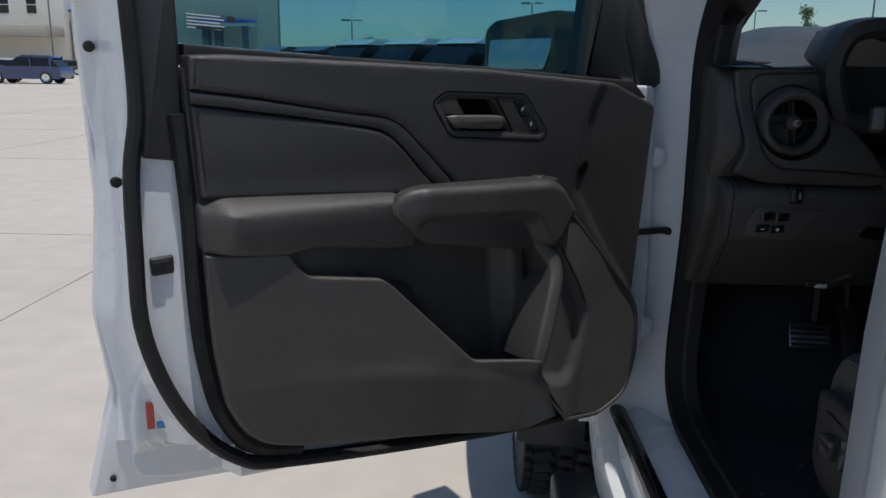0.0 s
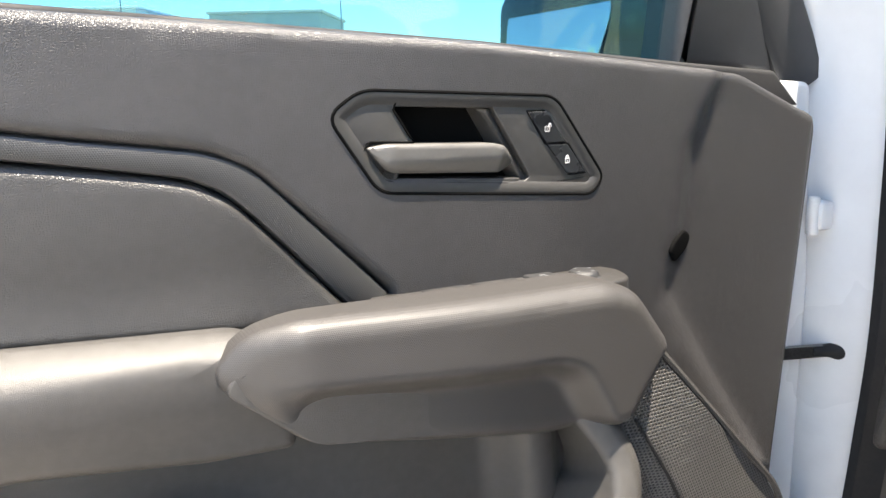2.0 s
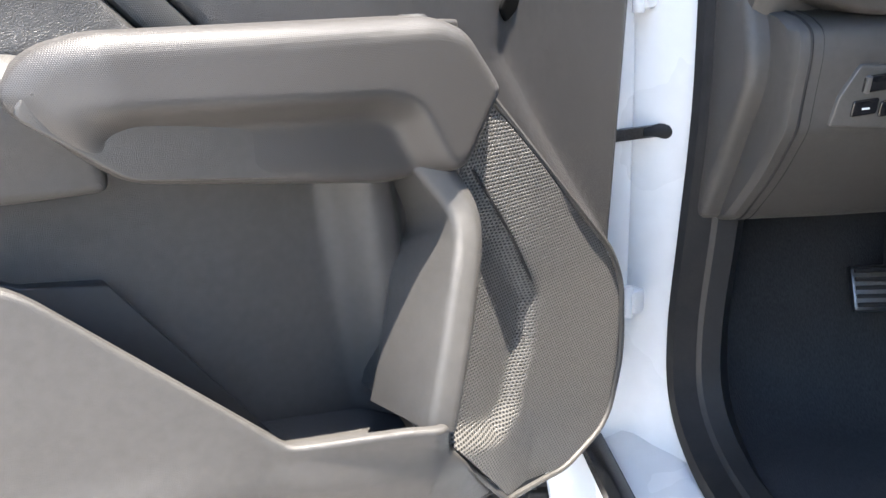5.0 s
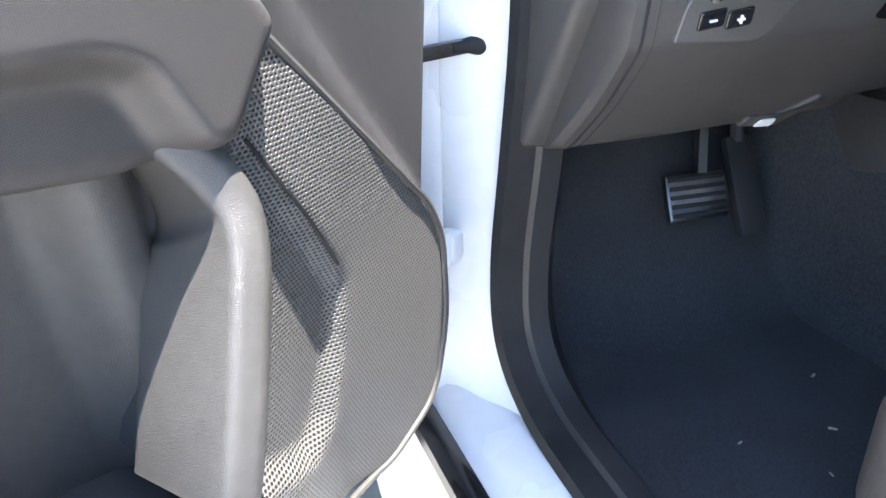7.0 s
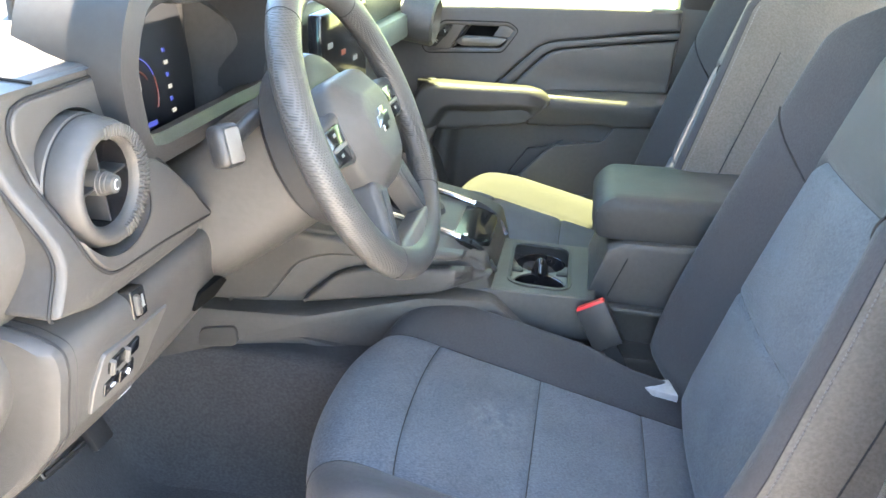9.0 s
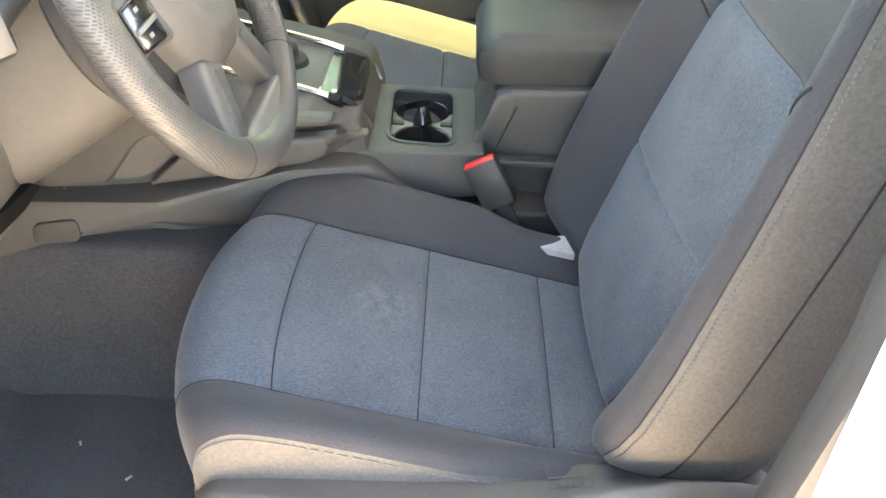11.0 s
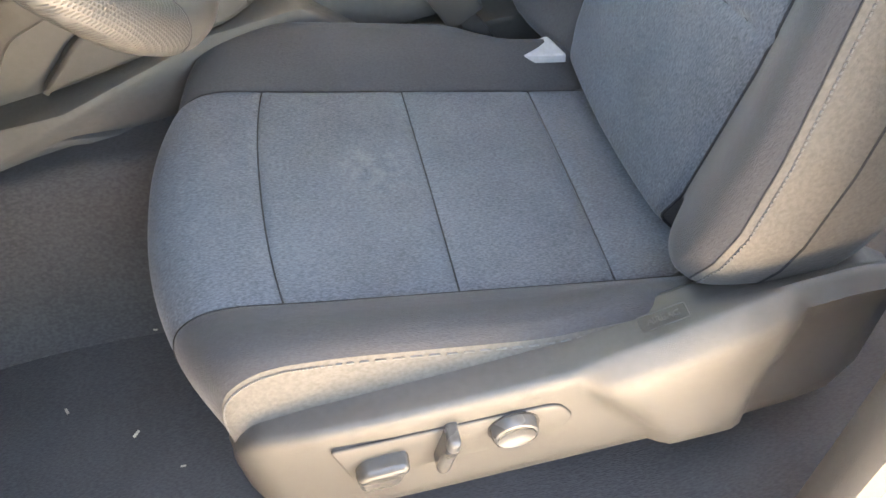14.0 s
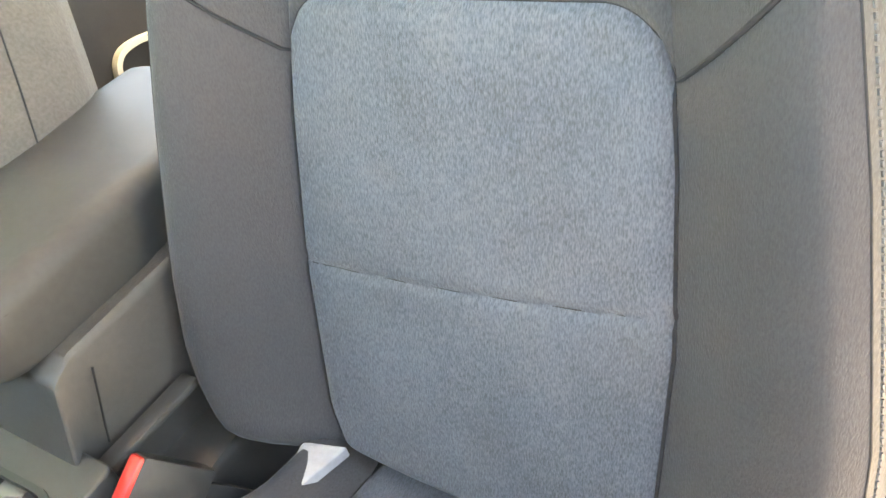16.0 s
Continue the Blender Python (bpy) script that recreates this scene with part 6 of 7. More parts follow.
for s in (-1, 1):
    edge = 1.0845 + s * 0.0535
    web = [(1.2535 + 0.0455 * math.cos(radians(q)), 1.083 + s * 0.0455 * math.sin(radians(q))) for q in (80, 60, 40, 20, 8)] + [(1.3475 + 0.0455 * math.cos(radians(q)), 1.085 + s * 0.0455 * math.sin(radians(q))) for q in (172, 160, 140, 120, 100)] + [(1.3395, edge), (1.2615, edge)]
    console_part("cup_web", slab(web, 0.78, 0.8215, 0.0015, to=lambda a, c, w: (a, c, w)), SATIN, console, "grey web between the cup holders")
    console_part("cup_finger", box(1.294, 1.307, min(edge, edge - s * 0.024), max(edge, edge - s * 0.024), 0.818, 0.8255, 0.002), PLASTIC_DARK, console)
console_part("cup_divider", lathe([(0, 0.046), (0.006, 0.044), (0.012, 0.036), (0.0165, 0.020), (0.018, 0.0), (0.019, -0.045)], Matrix.Translation((1.300, 1.084, 0.806)) @ Matrix.Diagonal((1.25, 0.95, 1, 1)), 24), GLOSS_BLACK, console, "domed divider between the cups")
# bin and lid
console_part("side_ledge", box(1.213, 1.235, 0.868, 1.025, 0.803, 0.813, 0.003, 2), PLASTIC, console, "narrow ledge under the bin")
console_part("bin_seam", sweep([(1.2207, 0.966, 0.830), (1.2210, 0.941, 0.902)], ring_of(0.0012, 5)), RUBBER, console)
lid = rounded([(1.000, 0.922, 0.012), (1.008, 0.968, 0.02), (0.985, 0.998, 0.02), (0.832, 1.0013, 0.001), (0.814, 1.0017, 0.001), (0.798, 1.0020, 0.001), (0.776, 1.0025, 0.001), (0.62, 1.006, 0.02), (0.60, 0.922, 0.02), (0.780, 0.922, 0.001), (0.800, 0.922, 0.001), (0.817, 0.922, 0.001), (0.835, 0.922, 0.001)], 0.02, 6)
console_part("armrest_lid", loft([[(beside_seat(x, y, z), y - (0.03 if y > 0.9 else 0) * q, z - 0.020 * q * (1 if z > 0.97 else -0.2)) for y, z in lid] for x, q in ((1.2425, 1.0), (1.2455, 0.55), (1.2530, 0.15), (1.268, 0.0), (1.430, 0.0), (1.450, 0.15), (1.461, 0.55), (1.466, 1.0))]), grained("fine_grained_vinyl", (0.030, 0.032, 0.032), 0.0013, 0.35, (0.48, 0.58), spec=0.4), console, "padded vinyl armrest lid")
console_part("lid_seam", sweep([(1.2452, 0.965, 0.978), (1.2452, 0.90, 0.980), (1.2462, 0.84, 0.982)], ring_of(0.0013, 5)), SEAM, console)
console_part("lid_latch", box(1.305, 1.355, 0.985, 1.004, 0.928, 0.948, 0.004), PLASTIC_DARK, console)


# ---- the cab's shell ----
MID = 1.32


def both(name, build, mat, label, kind="structure"):
    """A piece of the shell on the driver's side and its mirror image on the other."""
    for side in (1, -1):
        bm = build()
        if side < 0:
            for v in bm.verts:
                v.co.x = 2 * MID - v.co.x
            bmesh.ops.reverse_faces(bm, faces=bm.faces)
        tagged(part(name, bm, mat), label, "car body", "", kind)


APERTURE = [(1.10, 1.70), (1.28, 1.60), (1.45, 1.485), (1.575, 1.385), (1.632, 1.28), (1.630, 1.12), (1.628, 0.95), (1.648, 0.80), (1.668, 0.66), (1.650, 0.565), (1.57, 0.515), (1.42, 0.505), (1.0, 0.505), (0.86, 0.505)]
opening = smooth_path([(0, y, z) for y, z in APERTURE], 6)


def jamb():
    """The white jamb between the seal and the outer skin, following the opening."""
    rings = []
    for i, p in enumerate(opening):
        a, c = opening[max(0, i - 1)], opening[min(len(opening) - 1, i + 1)]
        t = (c - a).normalized()
        nrm = Vector((0, -t.z, t.y))
        rings.append([Vector((0.516 + (x - 0.516) * (1 - 0.65 * ease((p.z - 1.26) / 0.20)) + 0.80 * max(0.0, p.z - 1.40), p.y, p.z)) + nrm * d for x, d in ((0.516, 0.0), (0.508, 0.006), (0.500, 0.020), (0.470, 0.045), (0.452, 0.070), (0.420, 0.090), (0.372, 0.098), (0.352, 0.110), (0.345, 0.14), (0.345, 0.20), (0.52, 0.20))])
    return loft(rings, cap=True)


both("body_jamb", jamb, WHITE_PAINT, "white painted door opening of the cab")
both("opening_seal", lambda: sweep([(0.508 + 0.80 * max(0.0, p.z - 1.40), p.y, p.z) for p in opening], [(-0.012, -0.016), (0.012, -0.016), (0.014, 0.010), (0.004, 0.018), (-0.010, 0.014)], False, (-1, 0, 0)), RUBBER, "black rubber seal round the door opening")


def scuff():
    rings = []
    for i, p in enumerate(opening):
        a, c = opening[max(0, i - 1)], opening[min(len(opening) - 1, i + 1)]
        t = (c - a).normalized()
        nrm = Vector((0, -t.z, t.y))
        rings.append([Vector((x, p.y, p.z)) - nrm * d for x, d in ((0.512, 0.0), (0.530, 0.016), (0.556, 0.014), (0.580, -0.02), (0.582, -0.12), (0.53, -0.12))])
    return loft(rings[20:], cap=True)


both("sill_trim", scuff, PLASTIC_DARK, "black plastic sill and kick trim")
both("rocker_panel", lambda: loft([[(x, y, z) for x, z in ((0.50, 0.50), (0.44, 0.495), (0.40, 0.470), (0.385, 0.42), (0.40, 0.36), (0.50, 0.34), (0.58, 0.42))] for y in (1.86, 1.6, 1.0, 0.2, -0.6)]), WHITE_PAINT, "white rocker panel below the door")
both("rocker_moulding", lambda: sweep(smooth_path([(0.395, 1.84, 0.475), (0.398, 1.70, 0.478), (0.405, 1.2, 0.478), (0.405, 0.2, 0.478)], 4), ring_of(0.020, 10, 1.0, 0.7)), GLOSS_BLACK, "glossy black sill moulding")
both("wheel_flare", lambda: loft([[(x, 2.36 + r * math.cos(a), 0.40 + r * math.sin(a)) for x, r in ((0.34, 0.56), (0.20, 0.545), (0.172, 0.53), (0.170, 0.50), (0.19, 0.485), (0.34, 0.48))] for a in [math.pi * k / 24 for k in range(-1, 26)]]), PLASTIC_DARK, "black wheel arch flare")
both("fender", lambda: loft([[(x, y, z) for y, z in ((1.76, 1.16), (2.9, 1.13), (2.95, 0.75), (2.80, 0.72), (2.66, 0.86), (2.38, 0.90), (2.12, 0.86), (1.96, 0.70), (1.90, 0.42), (1.765, 0.42))] for x in (0.318, 0.335, 0.52)]), WHITE_PAINT, "white front wing with the wheel arch")
both("windscreen_pillar", lambda: sweep(smooth_path([(0.42, 2.06, 1.16), (0.47, 1.80, 1.36), (0.55, 1.56, 1.58), (0.62, 1.36, 1.74)], 5), [(-0.05, -0.05), (0.05, -0.05), (0.06, 0.0), (0.04, 0.05), (-0.04, 0.05)], False, (0, 0, 1)), WHITE_PAINT, "white windscreen pillar")
both("pillar_trim", lambda: sweep(smooth_path([(0.525, 1.95, 1.20), (0.545, 1.74, 1.345), (0.60, 1.54, 1.535), (0.67, 1.36, 1.70)], 5), [(-0.03, -0.055), (0.045, -0.05), (0.055, 0.0), (0.03, 0.045), (-0.03, 0.045)], False, (0, 0, 1)), PLASTIC_DARK, "dark windscreen pillar trim")
pillar = lambda: loft([[(x + q, y, z) for x, y in ((0.345, 0.50), (0.355, 0.555), (0.38, 0.600), (0.40, 0.645), (0.445, 0.765), (0.458, 0.788), (0.484, 0.790), (0.510, 0.77), (0.510, 0.46), (0.345, 0.46))] for z, q in ((0.42, 0.0), (0.56, 0.0), (1.0, 0.005), (1.25, 0.02), (1.5, 0.09), (1.78, 0.17))])
both("centre_pillar", pillar, WHITE_PAINT, "white pillar behind the front door")
both("pillar_cover", lambda: loft([[(x + q, y - d, z) for x, y in ((0.480, 0.796), (0.487, 0.810), (0.502, 0.814), (0.532, 0.802), (0.555, 0.765), (0.557, 0.50), (0.512, 0.46), (0.511, 0.74))] for z, q, d in ((0.55, 0.0, -0.010), (0.85, 0.002, 0.0), (1.0, 0.005, 0.012), (1.10, 0.010, 0.022), (1.25, 0.02, 0.022), (1.5, 0.09, 0.022), (1.76, 0.17, 0.022))]), PLASTIC, "grey plastic pillar cover")
both("rear_side", lambda: loft([[(x + q, y, z) for x, y in ((0.36, 0.458), (0.56, 0.458), (0.58, -0.62), (0.38, -0.62))] for z, q in ((0.45, 0.0), (1.20, 0.0))]), WHITE_PAINT, "closed rear door of the cab")
rear_trim = part("rear_door_trim", box(2.028, 2.0585, -0.58, 0.44, 0.50, 1.21, 0.012), plain("brown_black_plastic", (0.022, 0.018, 0.014), 0.6, scale=12))
tagged(rear_trim, "dark brown inner trim of the rear door", "car body", kind="structure")
part("pull_loop", sweep(smooth_path([(2.026, 0.330, 0.755), (2.020, 0.327, 0.775), (2.018, 0.319, 0.797), (2.018, 0.297, 0.812), (2.018, 0.258, 0.814), (2.020, 0.205, 0.806), (2.026, 0.17, 0.800)], 5), [(-0.006, -0.008), (0.006, -0.008), (0.006, 0.008), (-0.006, 0.008)], False, (1, 0, 0)), plain("cream_plastic", (0.62, 0.56, 0.40), 0.6, scale=30), rear_trim, "pale cream pull loop")
for x, d, r in ((0.600, 0.0, 0.032), (1.965, 0.070, 0.018)):
    tagged(part("roof_rail", sweep(smooth_path([(x, 1.45, 1.735), (x - d, 1.15, 1.75), (x - d, 0.62, 1.76), (x, 0.40, 1.76), (x, -0.6, 1.76)], 4), ring_of(r, 10)), WHITE_PAINT), "white roof rail", "car body", "", "structure")

roof = surface(16, 16, lambda u, v: Vector((0.57 + (1.39 - 0.065 * ease(v * 5) * (1 - ease((v - 0.44) / 0.08))) * u, 1.475 - 2.10 * v, 1.77 + 0.06 * math.sin(math.pi * u) * math.sin(math.pi * (0.1 + 0.8 * v)))))
bmesh.ops.solidify(roof, geom=roof.faces[:], thickness=0.03)
tagged(part("roof", roof, WHITE_PAINT), "white cab roof", "car body", kind="structure")
tagged(part("headliner", surface(8, 8, lambda u, v: Vector((0.58 + (1.37 - 0.065 * ease(v * 5) * (1 - ease((v - 0.44) / 0.08))) * u, 1.465 - 2.08 * v, 1.735 + 0.02 * math.sin(math.pi * u)))), HEADLINER), "pale grey headliner", "headliner", kind="structure")
tagged(part("back_wall", box(0.42, 2.18, -0.66, -0.60, 0.40, 1.22, 0.01), PLASTIC_DARK), "dark rear cab wall", "car body", kind="structure")
floor = surface(110, 90, lambda u, v: Vector((0.565 + 1.47 * u, -0.6 + 2.6 * v, 0.452 + 0.30 * ease((v - 0.885) / 0.11) + 0.24 * ease((0.30 - abs(1.47 * u - 0.755)) / 0.09) * ease((v - 0.60) / 0.1) + 0.012 * noise.noise(Vector((u * 9, v * 14, 0)) ))))
tagged(part("floor", floor, CARPET), "charcoal carpeted cab floor with bits of litter", "floor", kind="structure")
tagged(part("floor_pan", box(0.50, 2.10, -0.6, 2.0, 0.36, 0.43, 0.01), PLASTIC_DARK), "underside of the cab floor", "car body", kind="structure")
tagged(part("firewall", box(0.50, 2.10, 1.98, 2.06, 0.40, 1.20, 0.01), PLASTIC_DARK), "bulkhead in front of the footwell", "car body", kind="structure")
screen = part("windscreen", surface(12, 8, lambda u, v: Vector((0.50 + 0.13 * v + (1.60 - 0.26 * v) * u, 2.06 - 0.60 * v + 0.05 * math.sin(math.pi * u), 1.19 + 0.56 * v))), CLEAR_GLASS)
screen.visible_shadow = False
tagged(screen, "tinted windscreen of the cab", "windscreen", kind="structure")
hood = surface(16, 12, lambda u, v: Vector((0.33 + 1.94 * u, 2.0 + 1.25 * v, 1.17 + 0.07 * math.sin(math.pi * u) ** 0.6 - 0.10 * v * v)))
bmesh.ops.solidify(hood, geom=hood.faces[:], thickness=0.02)
tagged(part("bonnet", hood, WHITE_PAINT), "white pickup bonnet", "car body", kind="structure")
tagged(part("cowl", box(0.45, 2.15, 2.02, 2.14, 1.13, 1.175, 0.01), PLASTIC_DARK), "black cowl below the windscreen", "car body", kind="structure")
tagged(part("engine_block", box(0.60, 2.00, 2.08, 3.10, 0.50, 1.08, 0.03), PLASTIC_DARK), "dark engine bay behind the wings", "car body", kind="structure")

tagged(part("pillar_cover", box(2.062, 2.155, 0.50, 0.835, 0.50, 1.75, 0.012), PLASTIC_DARK), "dark plastic pillar cover", "car body", kind="structure")

# door hinge and check strap
for z in (1.06, 0.68):
    hinge = part("hinge", box(-0.008, 0.014, -0.020, 0.006, z, z + 0.034, 0.006), WHITE_PAINT, door, "white painted door hinge")
    part("hinge_pin", lathe([(0, 0.042), (0.006, 0.042), (0.007, 0.038), (0.007, 0.0), (0, 0.0)], Matrix.Translation((0.014, -0.006, z - 0.004)), 14), WHITE_PAINT, hinge)
strap = thing("door_check_strap", (0.46, 1.68, 0.92), "black door check strap with a rubber stop", "door stop")
part("strap_arm", sweep([(0.405, 1.665, 0.915), (0.478, 1.682, 0.917)], [(-0.004, -0.007), (0.004, -0.007), (0.004, 0.007), (-0.004, 0.007)]), STEEL, strap)
part("rubber_stop", lathe([(0, -0.020), (0.0055, -0.020), (0.0065, -0.008), (0.0085, 0.002), (0.0125, 0.010), (0.0140, 0.015), (0.0125, 0.019), (0.006, 0.020), (0, 0.018)], Matrix.Translation((0.466, 1.677, 0.917)) @ pose(0, 0, 0, 0, 90, 12), 20), RUBBER, strap)

# running board bracket and front wheel
step = thing("side_step", (0.33, 1.60, 0.28), "black side step pad beside the front tyre", "running board")
part("step_pad", slab(rounded([(0.245, 1.70), (0.395, 1.70), (0.395, -0.3), (0.245, -0.3)], 0.03), 0.27, 0.325, 0.014, to=lambda a, c, w: (a, c, w), steps=4), PLASTIC_DARK, step)
for y in (1.40, 0.2):
    part("bracket", box(0.36, 0.60, y - 0.03, y + 0.03, 0.27, 0.31, 0.008), PLASTIC_DARK, step)


def road_wheel(x, y, out, label):
    w = thing("offroad_tyre", (x, y, 0.0), label, "tyre", "road wheels")
    R, half = 0.405, 0.125
    M = Matrix.Translation((x, y, R)) @ pose(0, 0, 0, 0, 90 * out, 0)
    tyre = part("tyre", lathe([(0.225, -0.10), (0.28, -0.128), (0.345, -0.130), (0.378, -0.118), (0.388, -0.095), (0.390, 0.0), (0.388, 0.095), (0.378, 0.118), (0.345, 0.130), (0.28, 0.128), (0.225, 0.10)], M, 72), TYRE, w, "off-road tyre with deep blocks")
    blocks = {}
    shapes = [[(-0.105, -0.016), (-0.062, -0.022), (-0.050, 0.010), (-0.100, 0.014)], [(-0.046, -0.020), (-0.004, -0.012), (-0.008, 0.016), (-0.040, 0.012)], [(0.004, -0.016), (0.044, -0.012), (0.040, 0.018), (0.006, 0.012)], [(0.052, -0.012), (0.102, -0.016), (0.106, 0.014), (0.064, 0.022)]]
    for i, sh in enumerate(shapes):
        blocks[i] = slab(rounded(sh, 0.003, 1), 0.0, 0.018, 0.002, to=lambda a, c, h_: (h_ + 0.387, c, a), steps=1)
    meshes = {}
    for k in range(54):
        for i in range(4):
            a = 2 * math.pi * (k + (0.5 if i in (1, 3) else 0)) / 54
            if i not in meshes:
                ob = part("tread_block", blocks[i], TYRE, tyre)
                meshes[i] = ob.data
            else:
                ob = new("tread_block", meshes[i])
                ob.parent = tyre
            ob.matrix_basis = M @ pose(0, 0, 0, 0, 0, math.degrees(a))
        for sgn in (-1, 1):
            key = "lug%d" % sgn
            a = 2 * math.pi * (k + (0 if sgn < 0 else 0.5)) / 54
            if key not in meshes:
                ob = part("side_lug", box(0.345, 0.398, -0.012, 0.012, sgn * 0.122 - 0.012, sgn * 0.122 + 0.012, 0.004, 1), TYRE, tyre)
                meshes[key] = ob.data
            else:
                ob = new("side_lug", meshes[key])
                ob.parent = tyre
            ob.matrix_basis = M @ pose(0, 0, 0, 0, 0, math.degrees(a))
    part("rim", lathe([(0.228, -0.10), (0.228, 0.095), (0.21, 0.10), (0.19, 0.06), (0.10, 0.045), (0.06, 0.07), (0.0, 0.07)], M, 40), PLASTIC_DARK, w)
    return w


road_wheel(0.330, 2.245, -1, "black wheel with a chunky off-road tyre")

# the passenger door, closed
FLIP[0] = True
pdoor = hung("front_door", pose(2.070, 1.815, -0.055, 0, 0, 270), "closed passenger front door with black trim", "car door", "front doors")
part("outer_skin", slab(rounded([(1.10, 0.52), (1.10, 1.24), (0.0, 1.22), (0.0, 0.50)], 0.02), -0.150, -0.118, 0.004), WHITE_PAINT, pdoor)
part("inner_shell", slab(rounded([(1.07, 0.56), (1.07, 1.225), (0.0, 1.215), (0.0, 0.54)], 0.03), -0.12, -0.016, 0.006), WHITE_PAINT, pdoor)
door_trim(pdoor)


def leaning(bm):
    """The upper half of a closed door leans in towards the roof."""
    for v in bm.verts:
        v.co.y += 0.45 * max(0.0, v.co.z - 1.22)
    return bm


part("window_frame", leaning(sweep(smooth_path(post, 5), [(-0.036, -0.035), (0.036, -0.035), (0.036, 0.030), (0.028, 0.035), (-0.028, 0.035), (-0.036, 0.030)], False, (0, 1, 0))), PLASTIC_DARK, pdoor)
part("window_pane", leaning(slab([(0.995, 1.22), (0.990, 1.40), (0.985, 1.68), (0.95, 1.765), (0.70, 1.770), (0.45, 1.73), (0.27, 1.60), (0.10, 1.35), (0.03, 1.2)], -0.062, -0.058, 0.001)), SOLAR_GLASS, pdoor, "green solar glass side window")
FLIP[0] = False

rnd = random.Random(7)
bm = bmesh.new()
for x, y in ((0.917, 1.573), (0.70, 1.30), (0.66, 1.12), (0.80, 1.42), (1.02, 1.46), (0.74, 1.50), (0.86, 1.48), (0.62, 1.38)):
    size = rnd.uniform(0.003, 0.008)
    a = rnd.uniform(0, 3)
    moved_bit = moved(box(-size, size, -size * 0.35, size * 0.35, 0, 0.002, 0.0005, 1), pose(x, y, 0.4585, 0, 0, math.degrees(a)))
    merge(bm, moved_bit)
tagged(part("litter", bm, plain("pale_dry_scraps", (0.42, 0.38, 0.30), 0.9, scale=90, amount=0.3)), "small pale dry scraps lying on the carpet", "litter", kind="stuff")


# ---- the yard ----
ground = surface(2, 2, lambda u, v: Vector((-900 + 1800 * u, -900 + 1800 * v, 0)))
tagged(part("ground", ground, CONCRETE), "pale sunlit concrete yard", "ground", kind="structure")
JOINT = plain("joint_filler", (0.38, 0.34, 0.29), 0.9, scale=3, amount=0.3)
for i in range(-8, 5):
    tagged(part("joint", box(-40, 40, i * 4.6 + 1.0, i * 4.6 + 1.008, -0.01, 0.003, 0), JOINT), "narrow joint in the concrete", "joint", kind="structure")
    tagged(part("joint", box(i * 4.6 + 2.3, i * 4.6 + 2.308, -30, 45, -0.01, 0.0035, 0), JOINT), "narrow joint in the concrete", "joint", kind="structure")


def parked_car(x, y, turn, paint, label, tall):
    """A parked car: body, glasshouse, wheels, lamps. tall: its height in metres."""
    M = Matrix.Translation((x, y, 0)) @ pose(0, 0, 0, 0, 0, turn)
    c = hung("parked_car", M, label, "car", "parked cars")
    k = tall / 1.7
    low = [(-2.3, 0.35), (-2.32, 0.75), (-2.2, 0.98 * k), (-1.0, 1.06 * k), (1.9, 1.06 * k), (2.25, 0.98 * k), (2.32, 0.6), (2.28, 0.35)]
    part("body", loft([[(a, w_, z - dz) for a, z in rounded(low, 0.15, 3)] for w_, dz in ((-0.92, 0.06), (-0.93, 0.0), (-0.80, -0.02), (0.80, -0.02), (0.93, 0.0), (0.92, 0.06))]), paint, c)
    cab = [(-1.05, 1.03 * k), (-0.25, 1.62 * k), (0.1, 1.70 * k), (1.55, 1.66 * k), (2.15, 1.03 * k)]
    part("roof", loft([[(a * f, w_, z) for a, z in [(-0.34, 1.585 * k), (0.06, 1.725 * k), (1.5, 1.700 * k), (1.68, 1.56 * k)]] for w_, f in ((-0.70, 1.0), (-0.62, 1.04), (0.62, 1.04), (0.70, 1.0))]), paint, c)
    part("glasshouse", loft([[(a, w_ * (1 if z < 1.3 * k else 0.80), z) for a, z in cab] for w_ in (-0.84, 0.84)]), GLOSS_BLACK, c, "dark windows")
    for a0, a1 in ((0.48, 0.56), (1.62, 1.75)):
        for s in (-1, 1):
            part("pillar", box(a0, a1, s * 0.80 - 0.03, s * 0.80 + 0.03, 1.02 * k, 1.64 * k, 0.01), paint, c)
    for a in (-1.42, 1.42):
        for s in (-1, 1):
            w_ = part("wheel", lathe([(0, 0.06), (0.20, 0.07), (0.24, 0.10), (0.34, 0.10), (0.36, 0.06), (0.36, -0.1), (0, -0.1)], pose(a, s * 0.86, 0.36, -90 * s, 0, 0), 28), TYRE, c)
            part("rim", lathe([(0, 0.085), (0.06, 0.09), (0.10, 0.075), (0.20, 0.09), (0.235, 0.105)], pose(a, s * 0.865, 0.36, -90 * s, 0, 0), 20), SILVER, w_)
    for s in (-1, 1):
        part("headlamp", box(-2.34, -2.22, s * 0.70 - 0.16, s * 0.70 + 0.16, 0.72, 0.86, 0.03), SILVER, c)
    part("grille", box(-2.345, -2.26, -0.45, 0.45, 0.55, 0.86, 0.02), GLOSS_BLACK, c)
    return c


BLUE_PAINT = plain("dark_blue_car_paint", (0.012, 0.035, 0.13), 0.25, coat=1.0, scale=3)
DARK_PAINT = plain("dark_grey_car_paint", (0.06, 0.065, 0.07), 0.3, coat=0.8, scale=3)
VIEW = Matrix.Translation((0.05, 0, 0)) @ pose(0, 0, 0, 0, 0, 2.2)


def out_there(a, d):
    """A place in the yard: a metres to the right of, d metres beyond the cab's door."""
    p = VIEW @ Vector((a, d, 0))
    return p.x, p.y


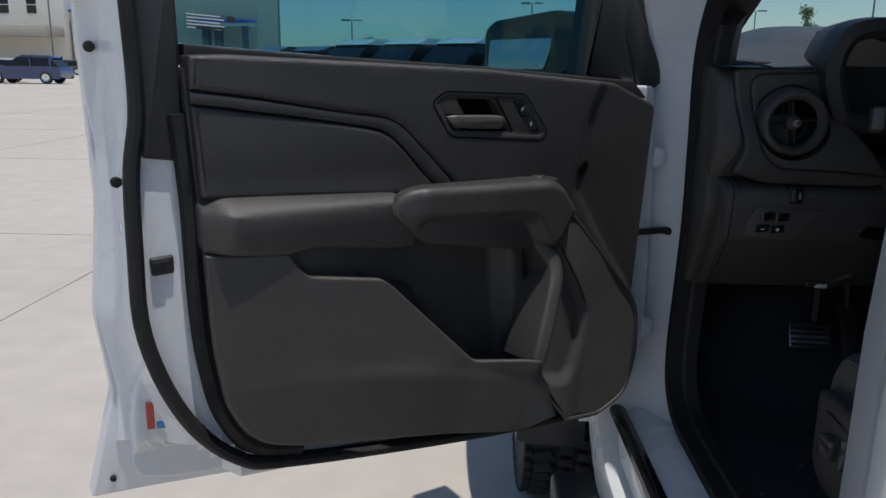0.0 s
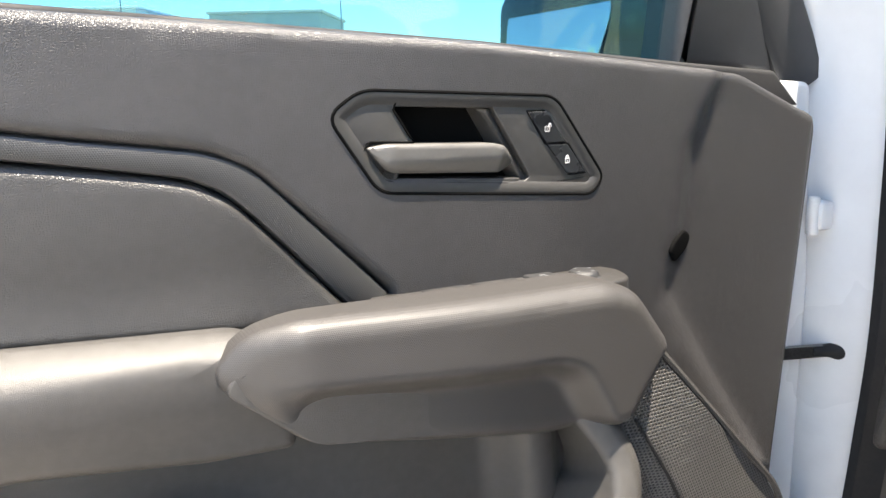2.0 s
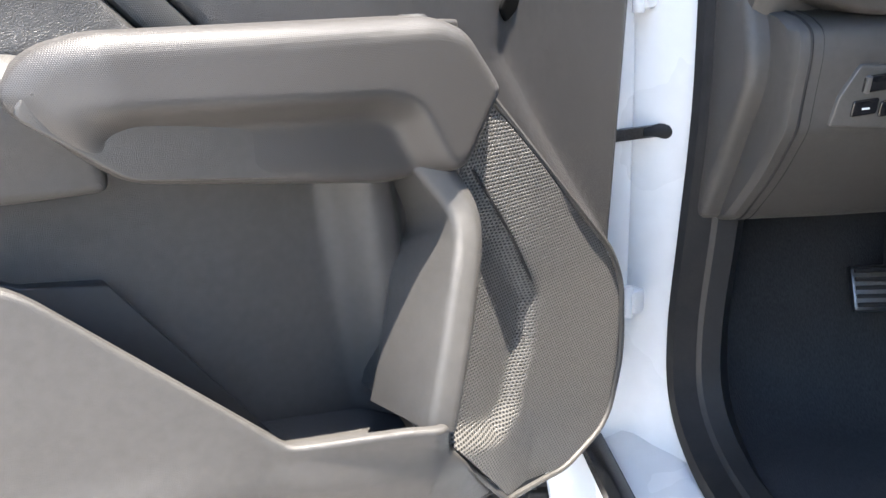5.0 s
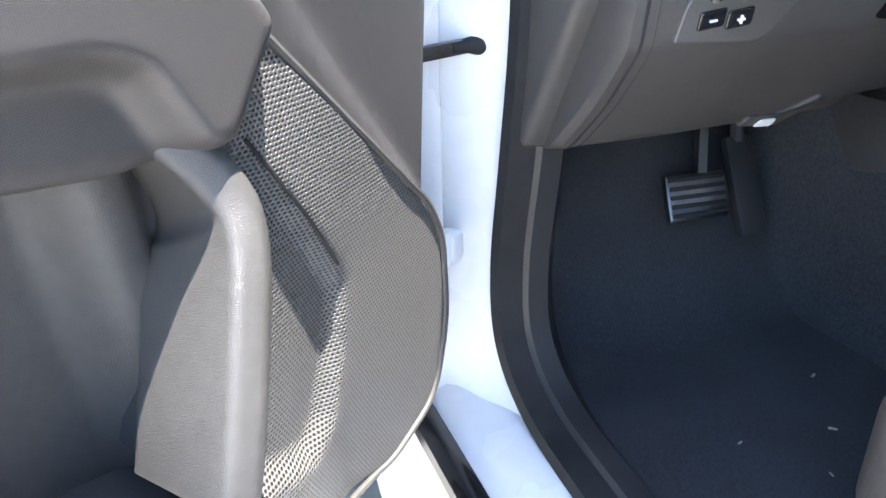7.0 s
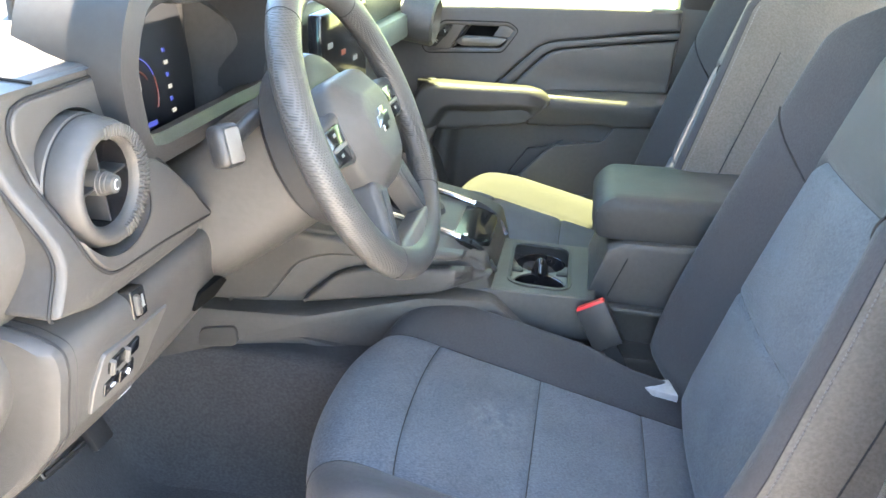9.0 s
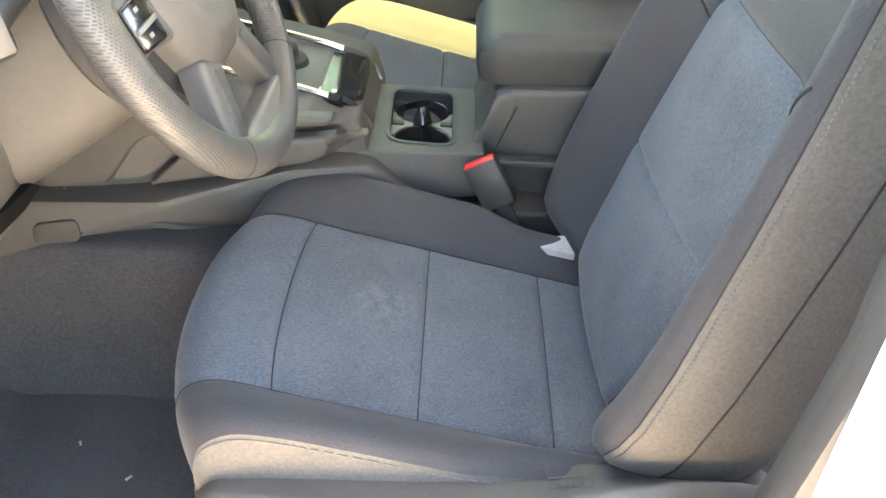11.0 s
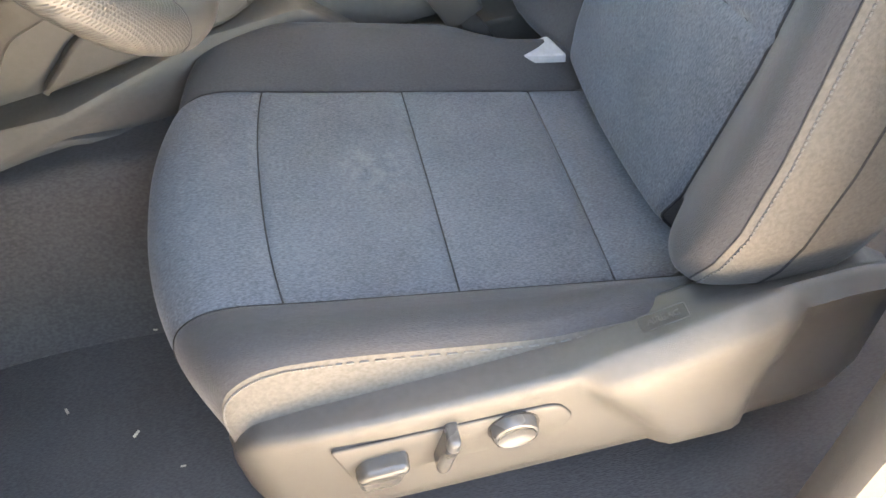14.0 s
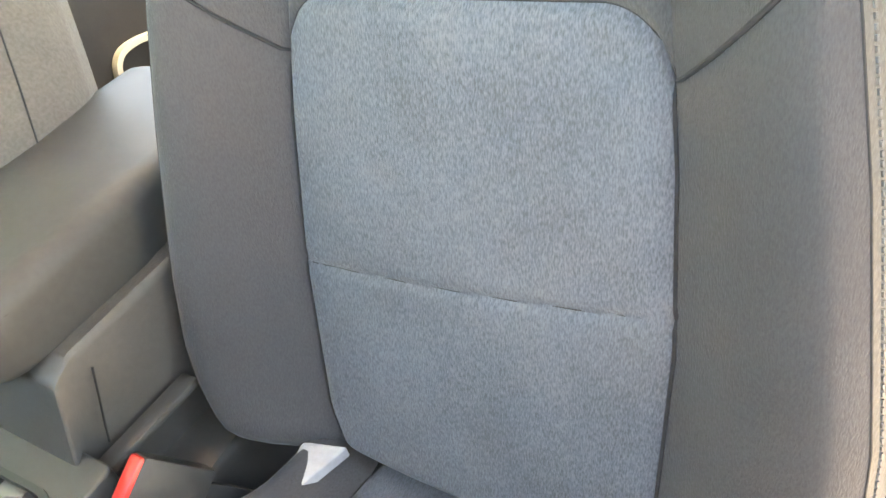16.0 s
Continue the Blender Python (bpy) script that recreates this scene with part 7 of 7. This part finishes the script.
parked_car(*out_there(-25.0, 48.0), 4, BLUE_PAINT, "dark blue parked crossover", 1.65)
for i in range(5):
    parked_car(*out_there(-28.8 - 2.1 * i, 50.5 + 0.9 * i), 24, DARK_PAINT if i in (1, 4) else WHITE_PAINT, "parked car in the row beside the blue one", 1.5)
parked_car(*out_there(-43.0, 85.0), 14, WHITE_PAINT, "white parked pickup in front of the building", 1.9)
parked_car(*out_there(-39.0, 82.0), 14, DARK_PAINT, "dark parked car in front of the building", 1.5)
for i, paint in enumerate((DARK_PAINT, DARK_PAINT, WHITE_PAINT, WHITE_PAINT, WHITE_PAINT, DARK_PAINT, WHITE_PAINT, WHITE_PAINT)):
    parked_car(*out_there(-5.5 + 1.50 * i, 26.0 - 1.2 * i), 50, paint, "parked utility vehicle in a long row", 1.98 if paint is WHITE_PAINT else 1.80)

STUCCO = plain("white_stucco", (0.62, 0.60, 0.55), 0.9, scale=0.6, amount=0.06, wear=0.2)
STUCCO_TAN = plain("tan_stucco", (0.40, 0.38, 0.33), 0.9, scale=0.6, amount=0.06)
BLUE_BAND = plain("blue_band_paint", (0.03, 0.13, 0.50), 0.5, scale=1)
hall = hung("showroom_building", VIEW @ Matrix.Translation((0, 110, 0)), "white stucco two-storey showroom with small windows", "building")
part("wall", box(-90, -51.6, 0, 18, 0, 14.0, 0.05), STUCCO, hall)
part("roof", box(-90.3, -51.3, -0.3, 18.3, 14.0, 14.4, 0.05), STUCCO, hall)
for i in range(9):
    win = part("window", box(-86.6 + 3.75 * i, -85.3 + 3.75 * i, -0.04, 0.10, 7.7, 9.9, 0.02), GLOSS_BLACK, hall)
    part("frame", box(-86.7 + 3.75 * i, -85.2 + 3.75 * i, -0.10, -0.05, 8.75, 8.85, 0.01), STUCCO, win)
part("canopy", box(-66, -51.8, -5.0, 0, 4.6, 6.0, 0.05), STUCCO_TAN, hall)
wing = hung("low_wing", VIEW @ Matrix.Translation((0, 111, 0)), "low pale showroom wing with a blue roof band", "building")
part("wall", box(-51.2, -41.8, 0, 14, 0, 8.0, 0.05), STUCCO, wing)
part("roof_band", box(-51.4, -41.6, -0.2, 14.2, 8.0, 8.3, 0.02), BLUE_BAND, wing)
block = hung("tan_block", VIEW @ Matrix.Translation((0, 110, 0)), "tall pale tan stucco block", "building")
part("wall", box(-41.4, -25.6, 0.5, 16, 0, 13.0, 0.05), STUCCO_TAN, block)
part("roof", box(-41.7, -25.3, 0.2, 16.3, 13.0, 13.4, 0.05), STUCCO_TAN, block)
portal = hung("entrance_portal", VIEW @ Matrix.Translation((0, 107, 0)), "white entrance portal with a blue band", "building")
for a in (-32.2, -30.6, -26.9):
    part("column", box(a, a + 0.9, 0, 1.6, 0, 6.2, 0.04), DARK_PAINT, portal)
part("lintel", box(-32.6, -25.4, -0.3, 2.2, 6.2, 6.6, 0.04), STUCCO, portal)
part("band", box(-32.7, -25.3, -0.35, 2.25, 6.6, 7.0, 0.02), BLUE_BAND, portal)


def street_lamp(x, y, height):
    p = thing("street_lamp", (x, y, 0), "tall grey parking lot lamp", "lamp post", "lamp posts")
    part("pole", sweep([(x, y, 0), (x, y, height)], ring_of(0.09, 8), up=(1, 0, 0), size=lambda t: 1 - 0.4 * t), STEEL, p)
    part("base", box(x - 0.3, x + 0.3, y - 0.3, y + 0.3, 0, 0.8, 0.03), STUCCO, p)
    for s in (-1, 1):
        part("lamp_head", box(x + s * 0.2, x + s * 1.0, y - 0.16, y + 0.16, height - 0.06, height + 0.06, 0.03), STEEL, p)


for a, d, h_ in ((-39.0, 80, 16), (-9.2, 80, 5.6), (8.0, 75, 7.0), (-16.4, 80, 12), (29.0, 76, 6.6), (30.5, 58, 9.5)):
    street_lamp(*out_there(a, d), h_)

LEAF = plain("leaf_green", (0.07, 0.12, 0.03), 0.6, scale=4, amount=0.5)
BARK = plain("grey_bark", (0.14, 0.11, 0.08), 0.9, scale=5, amount=0.3, wear=0.5)


def young_tree(x, y, height, seed):
    rnd = random.Random(seed)
    t = thing("young_tree", (x, y, 0), "slender young tree with sparse leaves", "tree", "trees")
    bm = sweep(smooth_path([(x, y, 0), (x + 0.05, y, height * 0.4), (x - 0.05, y, height * 0.75), (x, y, height)], 5), ring_of(0.09, 8), up=(1, 0, 0), size=lambda k: 1 - 0.85 * k)
    tips = []
    for k in range(16):
        z = height * rnd.uniform(0.35, 0.95)
        a, r = rnd.uniform(0, 6.28), height * 0.20 * rnd.uniform(0.5, 1.1) * (1.2 - z / height)
        e = Vector((x + r * math.cos(a), y + r * math.sin(a), z + r * 0.9))
        sweep([(x, y, z), e], ring_of(0.025, 5), bm=bm, up=(0.3, 0.9, 0.2), size=lambda k: 1 - 0.7 * k)
        tips.append((Vector((x, y, z)), e))
    part("trunk", bm, BARK, t)
    bm = bmesh.new()
    for k in range(900):
        a, e = rnd.choice(tips)
        p = a.lerp(e, rnd.uniform(0.4, 1.15)) + Vector([rnd.gauss(0, 0.12) for _ in range(3)])
        d = Vector([rnd.uniform(-1, 1) for _ in range(3)]).normalized() * rnd.uniform(0.06, 0.11)
        s = d.cross(Vector((rnd.uniform(-1, 1), rnd.uniform(-1, 1), 0.3))).normalized() * 0.04
        bm.faces.new([bm.verts.new(q) for q in (p - d, p + s, p + d, p - s)])
    part("crown", bm, LEAF, t)


young_tree(*out_there(-5.6, 60), 3.4, 3)
young_tree(*out_there(20.0, 45), 4.6, 5)
young_tree(*out_there(20.9, 46), 3.6, 8)
